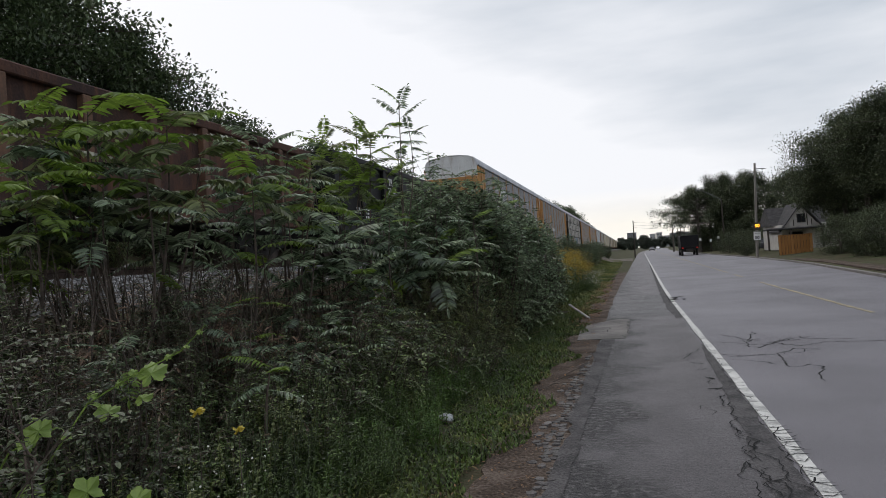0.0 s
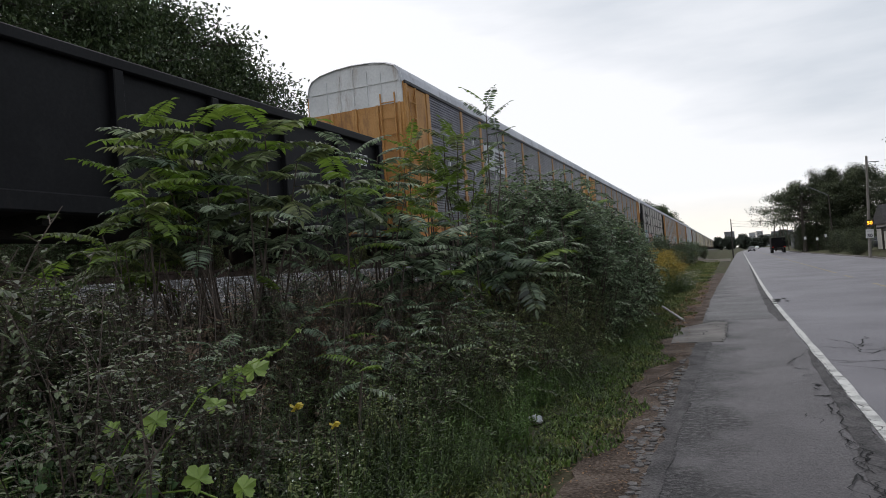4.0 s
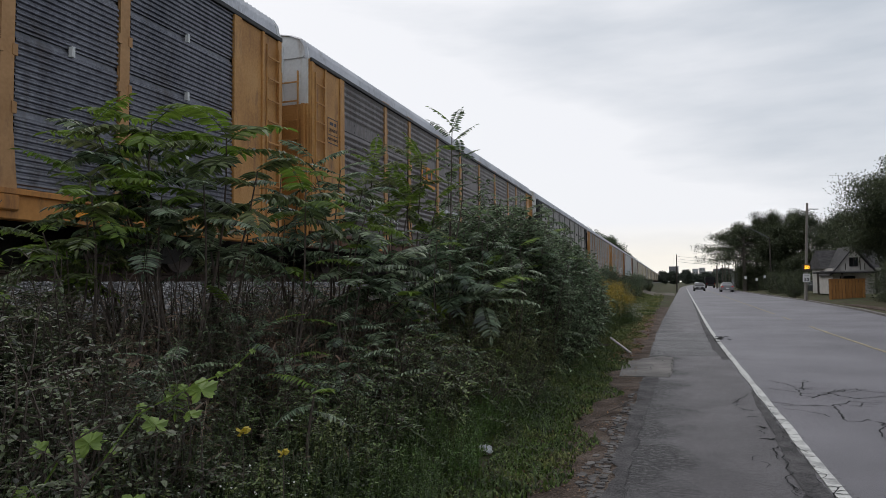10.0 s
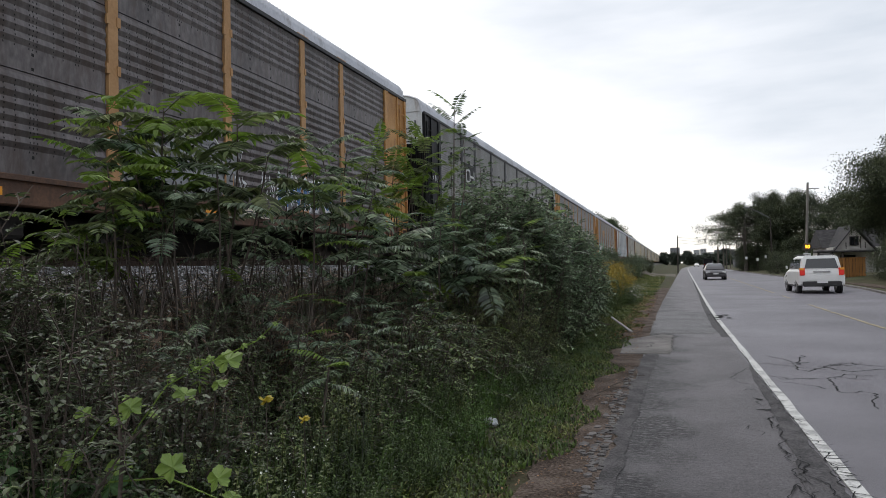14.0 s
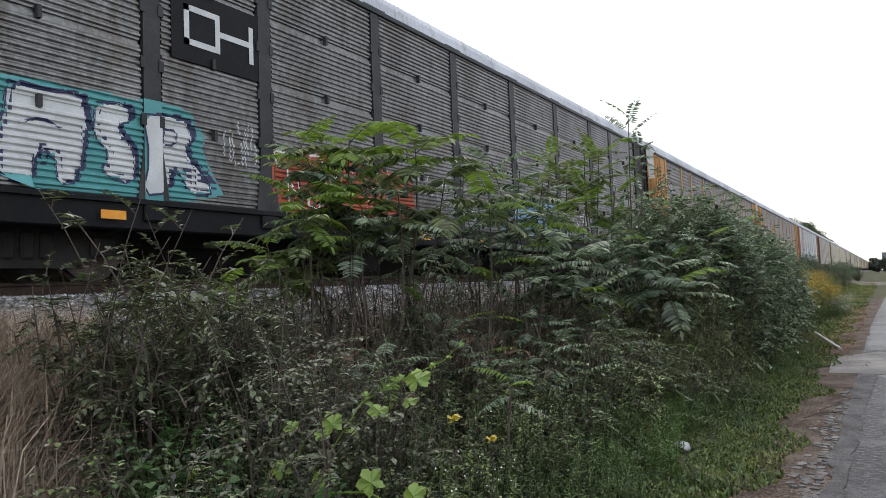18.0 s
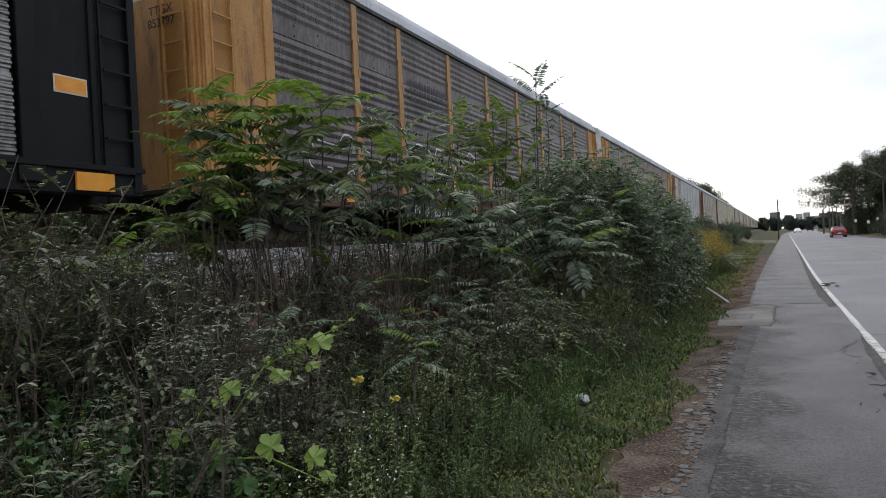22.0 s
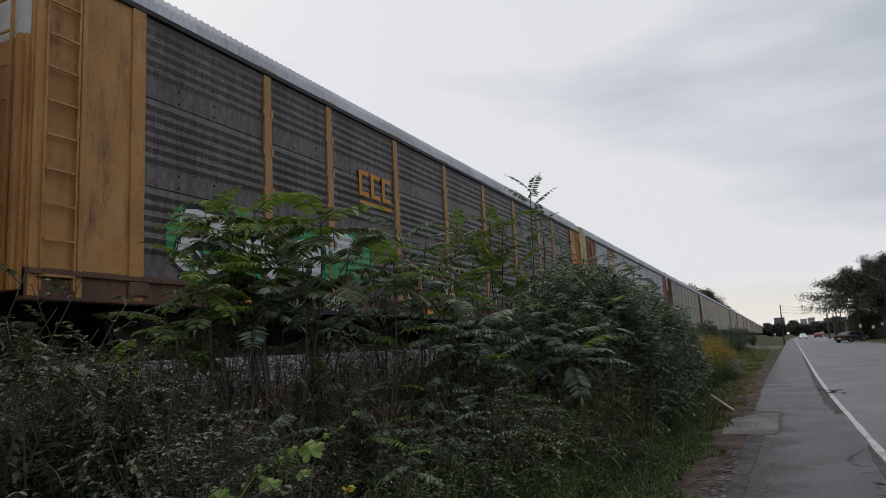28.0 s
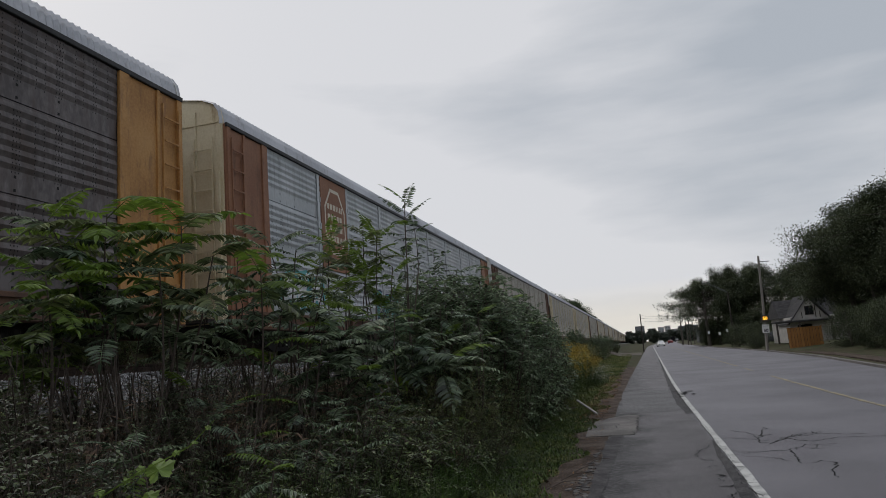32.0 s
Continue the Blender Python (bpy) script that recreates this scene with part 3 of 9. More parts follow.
def build_surface_wear():
    taper_patch("asphalt_seam", [(-20, 0.62, 1.0), (3.5, 0.66, 1.0), (4.5, 0.78, 1.01), (5.4, 0.78, 1.01), (6.9, 0.87, 1.02), (9.6, 0.93, 1.02), (11.0, 0.99, 1.02)], 0.0095, M_PATCH, "dark tar repair strip beside the white line", 0.05, 12.0)
    taper_patch("asphalt_seam", [(15.0, 0.9, 1.02), (17.0, 0.82, 1.03), (30.0, 0.9, 1.03), (60.0, 0.96, 1.03)], 0.0095, M_PATCH, "dark ragged tar strip along the line", 0.05, 18.0)
    taper_patch("asphalt_patch", [(15.7, -0.5, 0.96), (22.0, -0.55, 0.96), (22.6, -0.5, 0.9)], 0.009, M_PATHDARK, "dark asphalt repair patch across the footpath", 0.1, 14.0)
    taper_patch("asphalt_patch", [(-20, -0.6, -0.46), (5, -0.6, -0.47), (9, -0.58, -0.4), (12.0, -0.56, -0.3), (15.6, -0.5, -0.1)], 0.011, M_PATCH, "dark asphalt edging of the footpath", 0.09, 15.0)
    bm = bmesh.new()
    v = [bm.verts.new(p) for p in ((-0.95, 12.0, 0.013), (-0.13, 12.05, 0.013), (-0.09, 12.6, 0.013), (-0.05, 15.2, 0.013), (-0.3, 15.4, 0.013), (-1.02, 14.3, 0.013))]
    f = bm.faces.new(v)
    r = bmesh.ops.extrude_face_region(bm, geom=[f])
    for w in r["geom"]:
        if isinstance(w, bmesh.types.BMVert):
            w.co.z -= 0.03
    bmesh.ops.recalc_face_normals(bm, faces=bm.faces)
    me = bpy.data.meshes.new("concrete_slab")
    bm.to_mesh(me)
    me.materials.append(M_CONC)
    slab = tagged(new("concrete_slab", me), "pale cracked concrete slab set in the path edge", "slab", kind="structure")
    child("slab_crack", crack_mesh("slab_crack", [[(-0.45, 14.9), (-0.2, 14.3), (-0.08, 13.9)], [(-0.8, 13.2), (-0.45, 13.0), (-0.45, 13.7), (-0.62, 13.8)], [(-0.05, 15.2), (-0.09, 13.4), (-0.13, 12.05)]], 0.009, 0.0165), slab)
    rnd = random.Random(5)
    lines = [[(1.14, 11.2), (1.44, 11.1), (1.64, 10.9), (1.71, 10.4), (2.0, 10.95), (2.21, 10.5), (2.67, 10.8), (3.6, 10.7), (5.0, 10.95), (6.7, 10.8)],
             [(1.64, 10.9), (1.75, 11.6), (1.94, 12.3)], [(1.14, 10.0), (1.37, 9.8), (1.84, 9.8), (1.78, 8.8), (2.06, 9.0), (2.08, 8.6), (1.88, 7.9)],
             [(1.37, 12.1), (1.6, 11.7), (1.75, 11.2)], [(2.0, 10.95), (2.4, 11.3), (3.1, 11.0)], [(1.84, 9.8), (2.2, 10.3), (2.5, 10.2)]]
    ob = new("road_crack", crack_mesh("road_crack", lines, 0.011, 0.0035))
    tagged(ob, "branching dark tar cracks in the grey asphalt", "crack", kind="structure")
    web = []
    for i in range(9):
        x, y = rnd.uniform(1.18, 2.3), rnd.uniform(9.4, 11.4)
        web += branching(rnd, (x, y), rnd.uniform(-0.5, 0.5), rnd.uniform(0.25, 0.7), 0.07, 0.8, 0.2, 1)
    child("fine_crack", crack_mesh("fine_crack", web, 0.007, 0.004), ob)
    side = [[(0.86, 6.9), (0.77, 5.9), (0.82, 5.3), (0.73, 5.0), (0.83, 4.5), (0.89, 4.2)], [(0.77, 5.9), (0.85, 5.6), (0.82, 5.3)], [(0.94, 10.5), (0.69, 9.8), (0.72, 9.4)], [(0.8, 10.1), (0.69, 9.9)],
            [(0.73, 5.0), (0.66, 4.7), (0.7, 4.2), (0.62, 3.6)], [(0.82, 5.3), (0.9, 4.9), (0.93, 4.4)]]
    for i in range(7):
        side += branching(rnd, (rnd.uniform(0.66, 0.9), 3.6 + 0.7 * i), rnd.choice((1.2, 1.9, -1.3)), rnd.uniform(0.2, 0.45), 0.06, 0.8, 0.15, 1)
    tagged(new("path_crack", crack_mesh("path_crack", side, 0.006, 0.0165)), "dark ragged cracks in the path beside the line", "crack", kind="structure")
    pits = []
    for cx, cy, s in ((0.72, 8.7, 0.05), (0.78, 8.2, 0.035), (0.74, 7.6, 0.04), (0.68, 9.3, 0.05), (0.8, 7.1, 0.03)):
        pits += branching(rnd, (cx, cy), 0.2, s * 3, 0.03, 1.0, 0.3, 1)
    child("path_pit", crack_mesh("path_pit", pits, 0.011, 0.0105), footpath)
    ticks = []
    y = 3.4
    while y < 12.5:
        ticks.append([(1.02, y), (1.09, y + rnd.uniform(-0.03, 0.03)), (1.17, y + rnd.uniform(-0.05, 0.05))])
        y += rnd.uniform(0.12, 0.4) * (0.5 if y < 6.5 else 1.3)
    child("line_crack", crack_mesh("line_crack", ticks, 0.007, 0.0165), white_line)
    edge = [[(1.03 + 0.012 * (k % 2), 3.0 + 0.5 * k), (1.03, 3.25 + 0.5 * k), (1.025, 3.5 + 0.5 * k)] for k in range(36)]
    child("line_edge_crack", crack_mesh("line_edge_crack", edge, 0.006, 0.0125), white_line)
    # broken pothole on the edge line
    verts, faces = [], []
    for k, (cx, cy, r) in enumerate(((1.05, 19.5, 0.13), (1.14, 20.3, 0.2), (1.2, 21.0, 0.2), (1.0, 21.4, 0.14), (1.42, 20.2, 0.1), (1.4, 21.3, 0.13))):
        base = len(verts)
        for i in range(14):
            q = 2 * math.pi * i / 14
            rr = r * (0.35 + 0.5 * rnd.random())
            verts.append((cx + rr * math.cos(q), cy + 1.7 * rr * math.sin(q), 0.0185))
        faces.append(tuple(range(base, base + 14)))
    tagged(new("pothole", mesh_of("pothole", verts, faces, M_TAR)), "broken dark potholes on the worn edge line", "pothole", kind="structure")
    # broken pale asphalt crumbs along the path edge
    stones = []
    for k in range(6):
        bm = bmesh.new()
        n = 5 + k % 2
        ring = [(0.05 * (0.7 + 0.5 * rnd.random()) * math.cos(6.283 * i / n + 0.4 * k), 0.06 * (0.7 + 0.5 * rnd.random()) * math.sin(6.283 * i / n + 0.4 * k)) for i in range(n)]
        lo = [bm.verts.new((x, y, -0.03)) for x, y in ring]
        hi = [bm.verts.new((x * 0.88, y * 0.88, 0.008 + rnd.uniform(-0.004, 0.004))) for x, y in ring]
        bm.faces.new(hi)
        for i in range(n):
            bm.faces.new((lo[i], lo[(i + 1) % n], hi[(i + 1) % n], hi[i]))
        bmesh.ops.recalc_face_normals(bm, faces=bm.faces)
        stones.append(bm_mesh("edge_crumb", bm, M_KERB))
    for rank, x1, skip in ((0, -0.615, 0.06), (1, -0.695, 0.3), (2, -0.78, 0.7)):
        y0 = 2.2
        while y0 < 10.5 - rank:
            y0 += rnd.uniform(0.07, 0.105)
            if rnd.random() > skip + 0.04 * max(0.0, y0 - 6.0):
                x0 = x1 + rnd.uniform(-0.018, 0.018) + 0.03 * math.sin(y0 * 3)
                child("edge_crumb", rnd.choice(stones), footpath, at=pose(x0, y0, rnd.uniform(-0.004, 0.008), rnd.uniform(-5, 5), rnd.uniform(-5, 5), rnd.uniform(-40, 40)) @ Matrix.Scale(rnd.uniform(0.7, 1.0), 4))


build_surface_wear()


# ---- railway bed ----
TRACK_X, RAIL_Z = -9.58, 1.86


def build_track():
    verts, faces = extrude_profile([(-12.0, 1.3), (-11.5, 1.66), (-7.2, 1.66), (-6.3, 1.46), (-5.3, 1.16), (-5.1, 1.0)], -60, 700)
    bed = tagged(new("ballast_bed", mesh_of("ballast_bed", verts, faces, M_GRAVEL)), "grey crushed stone ballast bed of the railway", "ballast", kind="structure")
    rnd = random.Random(11)
    base = np.array([(1, 0, 0), (-1, 0, 0), (0, 1, 0), (0, -1, 0), (0, 0, 1), (0, 0, -1)], float)
    tri = [(0, 2, 4), (2, 1, 4), (1, 3, 4), (3, 0, 4), (2, 0, 5), (1, 2, 5), (3, 1, 5), (0, 3, 5)]
    V, F = [], []
    for i in range(17000):
        y = 0.5 + 26 * rnd.random() ** 1.4
        x = rnd.uniform(-7.9, -5.2)
        z = 1.66 if x < -7.2 else (1.66 - (x + 7.2) * 0.222 if x < -6.3 else 1.46 - (x + 6.3) * 0.3)
        s = rnd.uniform(0.014, 0.034)
        b = len(V)
        q = rnd.uniform(0, 6.28)
        for p in base:
            dx, dy, dz = p * s * (rnd.uniform(0.7, 1.5), rnd.uniform(0.7, 1.5), rnd.uniform(0.5, 1.0))
            V.append((x + dx * math.cos(q) - dy * math.sin(q), y + dx * math.sin(q) + dy * math.cos(q), z + dz + s * 0.2))
        F += [(b + i0, b + i1, b + i2) for i0, i1, i2 in tri]
    child("ballast_stones", mesh_of("ballast_stones", V, F, M_STONE), bed)["kind"] = "stuff"
    head = [(-0.07, 0), (-0.07, 0.015), (-0.012, 0.03), (-0.012, 0.13), (-0.036, 0.14), (-0.036, 0.18), (0.036, 0.18), (0.036, 0.14), (0.012, 0.13), (0.012, 0.03), (0.07, 0.015), (0.07, 0)]
    for s in (-0.755, 0.755):
        v, f = extrude_profile([(x + TRACK_X + s, z + RAIL_Z - 0.18) for x, z in head], -60, 700, True)
        tagged(new("rail", mesh_of("rail", v, f, M_RUSTRAIL)), "rusty steel rail on wooden ties", "rail", "rails of the track", "structure")
    bm = boxes((-1.3, 1.3, -0.11, 0.11, -0.16, 0), bevel=0.012)
    me = bpy.data.meshes.new("railway_tie")
    bm.to_mesh(me)
    me.materials.append(M_TIE)
    for i in range(90):
        child("railway_tie", me, bed, at=pose(TRACK_X, -3 + i * 0.56, RAIL_Z - 0.182, 0, 0, rnd.uniform(-1, 1)))


build_track()


def build_crossing():
    """Pale gravel way from the footpath up to the track."""
    n, m = 16, 12
    verts = [(-3.6 + 4.0 * i / n, 84 + 22 * j / m + 1.2 * math.sin(i * 0.7), ground_z(-3.6 + 4.0 * i / n) + 0.06) for j in range(m + 1) for i in range(n + 1)]
    faces = [(j * (n + 1) + i, j * (n + 1) + i + 1, (j + 1) * (n + 1) + i + 1, (j + 1) * (n + 1) + i) for j in range(m) for i in range(n)]
    tagged(new("gravel_way", mesh_of("gravel_way", verts, faces, M_PALEGRAVEL)), "pale gravel way crossing from the footpath to the railway", "gravel", kind="structure")


build_crossing()


# ---- the freight train; each car's origin is its middle on the rail top, its near side faces +x ----
HALF, LONG, TALL = 1.55, 13.45, 1.07
POSTS = [-11.85, -9.0, -7.05, -4.25, -1.43, 1.43, 4.25, 7.05, 9.0, 11.85]
SILL0, SILL1, EAVE = 0.58, 0.95, 4.78
_shared = {}


def shared(key, build):
    if key not in _shared:
        _shared[key] = build()
    return _shared[key]


def panel_profile(style):
    """Corrugated section (x, z) from the sill up to the eave."""
    prof, top = [], EAVE - SILL1
    rows = 4 if style == "banded" else 3
    for r in range(rows):
        z0, z1 = top * r / rows, top * (r + 1) / rows
        gap = 0.05 if style == "banded" else 0.012
        prof += [(0.0, z0), (0.0, z0 + gap * 0.4), (0.03, z0 + gap * 0.4 + 0.002)]
        if style == "banded":
            n = int((z1 - z0 - gap - 0.06) / 0.076)
            step = (z1 - z0 - gap - 0.06) / n
            z = z0 + gap * 0.4 + 0.03
            for i in range(n):
                prof += [(0.03, z), (0.058, z + step * 0.2), (0.058, z + step * 0.55), (0.03, z + step * 0.8)]
                z += step
        else:
            # a smooth band below, soft waves above
            z, n = z0 + gap * 0.4 + 0.25 * (z1 - z0), 6
            step = (z1 - gap * 0.6 - 0.03 - z) / n
            for i in range(n):
                prof += [(0.034 + 0.02 * math.sin(math.pi * k / 4) ** 2, z + step * k / 4) for k in range(4)]
                z += step
        prof += [(0.03, z), (0.03, z1 - gap * 0.6 - 0.002), (0.0, z1 - gap * 0.6), (0.0, z1)]
    return prof


def panel_mesh(width, style, material):
    """A corrugated side panel, its back at x 0, standing on z 0."""
    v, f = extrude_profile(panel_profile(style), -width / 2, width / 2)
    return mesh_of("side_panel", v, f, material)


def perforation_mesh(width):
    """Flat near-black dots that paint in columns of small air holes over a panel's waves, and bolt heads in its smooth
    bands.
    """
    prof = panel_profile("fine")
    zs, xs = [z for x, z in prof], [x for x, z in prof]
    verts, faces = [], []

    def dot(y, z, a, h):
        x, b = float(np.interp(z, zs, xs)) + 0.003, len(verts)
        verts.extend([(x, y - a, z - h), (x, y + a, z - h), (x, y + a, z + h), (x, y - a, z + h)])
        faces.append((b, b + 1, b + 2, b + 3))

    row = (EAVE - SILL1) / 3
    for r in range(3):
        y, k = -width / 2 + 0.17, 0
        while y < width / 2 - 0.12:
            group = (2, 1, 3, 1, 1, 3, 1, 1)[k % 8]
            for g in range(group):
                for i in range(15):
                    dot(y + 0.055 * g, row * r + 0.3 + 0.06 * i, 0.008, 0.012)
            if group == 3:
                for h in (0.06, 0.24):
                    dot(y + 0.055, row * r + h, 0.02, 0.02)
            y, k = y + 0.055 * (group - 1) + 0.16 + 0.05 * (k % 3), k + 1
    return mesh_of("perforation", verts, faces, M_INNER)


def roof_mesh():
    half = [(1.56, -0.02), (1.56, 0.07), (1.52, 0.27), (1.4, 0.43), (1.12, 0.54), (0.6, 0.62), (0, 0.65)]
    prof = half + [(-x, z) for x, z in reversed(half[:-1])]
    verts, faces = [], []
    n, steps = len(prof), 388
    for i in range(steps + 1):
        y = -LONG - 0.1 + (2 * LONG + 0.2) * i / steps
        r = 0.0 if i % 2 else 0.034
        verts += [(x * (1 - r * 0.6), y, EAVE + z - r) for x, z in prof]
    for i in range(steps):
        for k in range(n - 1):
            a = i * n + k
            faces.append((a, a + n, a + n + 1, a + 1))
    return mesh_of("roof", verts, faces, M_ROOF)


def post_bm(width):
    bm = bmesh.new()
    w = width / 2
    top = EAVE - SILL1 + 0.02
    prof = [(-w * 2.1, -0.3), (w * 2.1, -0.3), (w * 1.7, 0.1), (w, 0.75), (w, top - 0.1), (w * 1.8, top), (-w * 1.8, top), (-w, top - 0.1), (-w, 0.75), (-w * 1.7, 0.1)]
    back = [bm.verts.new((0.0, y, z)) for y, z in prof]
    front = [bm.verts.new((0.06, y * 0.95, z)) for y, z in prof]
    n = len(prof)
    bm.faces.new(front)
    for i in range(n):
        bm.faces.new((back[i], back[(i + 1) % n], front[(i + 1) % n], front[i]))
    box_into(bm, 0.0, 0.08, -w * 2.4, w * 2.4, top - 0.1, top + 0.0)
    # bolt plates on both edges
    for z in (0.9, 1.6, 2.3, 3.0):
        for s in (-1, 1):
            box_into(bm, 0.03, 0.072, s * w - 0.035, s * w + 0.035, z, z + 0.14)
    bmesh.ops.recalc_face_normals(bm, faces=bm.faces)
    return bm


def ladder_bm(z0, z1, width=0.42):
    bm = boxes((0.02, 0.06, -width / 2 - 0.03, -width / 2, z0, z1), (0.02, 0.06, width / 2, width / 2 + 0.03, z0, z1))
    z = z0 + 0.15
    while z < z1:
        box_into(bm, 0.06, 0.085, -width / 2, width / 2, z, z + 0.028)
        z += 0.42
    return bm


def wheel_bm():
    bm = cylinder_bm(0.42, 0.12, "X", 20)
    for s in (-1, 1):
        m = Matrix.Translation((0.04 * s, 0, 0)) @ Matrix.Rotation(radians(90), 4, "Y")
        bmesh.ops.create_cone(bm, cap_ends=True, segments=16, radius1=0.14, radius2=0.14, depth=0.16, matrix=m)
    bmesh.ops.create_cone(bm, cap_ends=True, segments=20, radius1=0.46, radius2=0.46, depth=0.03, matrix=Matrix.Translation((-0.06, 0, 0)) @ Matrix.Rotation(radians(90), 4, "Y"))
    for k in range(4):
        q = k * math.pi / 2
        box_into(bm, 0.05, 0.075, 0.25 * math.cos(q) - 0.04, 0.25 * math.cos(q) + 0.04, 0.25 * math.sin(q) - 0.04, 0.25 * math.sin(q) + 0.04)
    return bm


def side_frame_bm():
    bm = bmesh.new()
    outline = [(-1.2, 0.34), (-1.2, 0.56), (-0.85, 0.62), (-0.4, 0.74), (0.4, 0.74), (0.85, 0.62), (1.2, 0.56), (1.2, 0.34), (0.95, 0.36), (0.5, 0.16), (-0.5, 0.16), (-0.95, 0.36)]
    a = [bm.verts.new((-0.08, y, z)) for y, z in outline]
    b = [bm.verts.new((0.08, y, z)) for y, z in outline]
    n = len(outline)
    bm.faces.new(a)
    bm.faces.new(b)
    for i in range(n):
        bm.faces.new((a[i], a[(i + 1) % n], b[(i + 1) % n], b[i]))
    for y in (-0.9, 0.9):
        box_into(bm, 0.06, 0.16, y - 0.16, y + 0.16, 0.3, 0.56, 0.03)
    for y in (-0.22, 0, 0.22):
        box_into(bm, 0.05, 0.13, y - 0.08, y + 0.08, 0.26, 0.6, 0.03)
    bmesh.ops.recalc_face_normals(bm, faces=bm.faces)
    return bm


SPINNERS = []


def add_truck(car, y):
    frame_me = shared("side_frame", lambda: bm_mesh("side_frame", side_frame_bm(), M_UNDER))
    wheel_me = shared("wheel", lambda: bm_mesh("wheel", wheel_bm(), M_WHEEL))
    bol = shared("bolster", lambda: bm_mesh("truck", boxes((-1.0, 1.0, -0.2, 0.2, 0.35, 0.62), (-0.9, 0.9, -0.98, -0.82, 0.36, 0.5), (-0.9, 0.9, 0.82, 0.98, 0.36, 0.5)), M_UNDER))
    truck = child("truck", bol, car, "grimy black railcar truck", pose(0, y, 0))
    for s in (-1, 1):
        child("side_frame", frame_me, truck, at=pose(s * 0.98, 0, 0, 0, 0, 0 if s > 0 else 180))
        for d in (-0.9, 0.9):
            wheel = child("wheel", wheel_me, truck, at=pose(s * 0.78, d, 0.43, 0, 0, 0 if s > 0 else 180))
            if s > 0:
                SPINNERS.append((wheel, s * 0.78, d))


def underframe(car, half_len, width, z):
    part("underframe", boxes((-0.35, 0.35, -half_len, half_len, z - 0.32, z), (-width, width, -half_len, half_len, z - 0.06, z),
                             *[(-width, width, y - 0.06, y + 0.06, z - 0.22, z) for y in (-half_len * 0.7, -half_len * 0.35, 0, half_len * 0.35, half_len * 0.7)]), M_UNDER, car)
    for s in (-1, 1):
        part("coupler", boxes((-0.12, 0.12, s * half_len - 0.1, s * half_len + 0.62 * s + 0.1, 0.62, 0.86) if s > 0 else (-0.12, 0.12, s * half_len - 0.72, s * half_len + 0.1, 0.62, 0.86), bevel=0.03), M_UNDER, car)


def skin(style):
    """Depth of the painted side at height z, and the heights where it bends."""
    prof = panel_profile(style)
    zs = np.array([z + SILL1 for x, z in prof])
    xs = np.array([max(x, 0.018) for x, z in prof])
    return zs, xs


SKIN = {k: skin(k) for k in ("banded", "fine")}


def paint_coat(car, polygons, material, style, lift, label, post_w=0.2):
    """Polygons (y, z) sprayed over the corrugated side, the posts and the sill, following their relief."""
    zs, xs = SKIN[style]
    edges_y = sorted([p + d for p in POSTS[1:-1] for d in (-post_w / 2 - 0.012, -post_w / 2, post_w / 2, post_w / 2 + 0.012)])
    v, f = [], []

    def depth(y, z):
        if any(abs(y - p) <= post_w / 2 + 0.002 for p in POSTS[1:-1]):
            return HALF + 0.072
        if abs(y) > 11.8:
            return HALF + 0.052
        if z < SILL1:
            return HALF + 0.133
        return HALF + float(np.interp(z, zs, xs))

    for k, poly in enumerate(polygons):
        up = lift + 0.0004 * (k % 5)
        ys = {round(y, 4) for y, z in poly}
        lo, hi = min(ys), max(ys)
        ys |= {y for y in edges_y if lo < y < hi}
        ys = sorted(ys)
        n = len(poly)
        for ya, yb in zip(ys, ys[1:]):
            if yb - ya < 1e-3:
                continue
            ym, cross = (ya + yb) / 2, []
            for i in range(n):
                (y0, z0), (y1, z1) = poly[i], poly[(i + 1) % n]
                if min(y0, y1) < ym < max(y0, y1):
                    g = (z1 - z0) / (y1 - y0)
                    cross.append((z0 + g * (ym - y0), z0 + g * (ya - y0), z0 + g * (yb - y0)))
            cross.sort()
            for (_, la, lb), (_, ha, hb) in zip(cross[::2], cross[1::2]):
                inner = [float(z) for z in zs[(zs > max(la, lb) + 0.002) & (zs < min(ha, hb) - 0.002)]]
                ca, cb = [la] + inner + [ha], [lb] + inner + [hb]
                base = len(v)
                for za, zb in zip(ca, cb):
                    xa, xb = depth(ym, za), depth(ym, zb)
                    v += [(xa + up, ya, za), (xb + up, yb, zb)]
                f += [(base + 2 * i, base + 2 * i + 1, base + 2 * i + 3, base + 2 * i + 2) for i in range(len(ca) - 1)]
    if f:
        child("graffiti", mesh_of("graffiti", v, f, material), car, label)


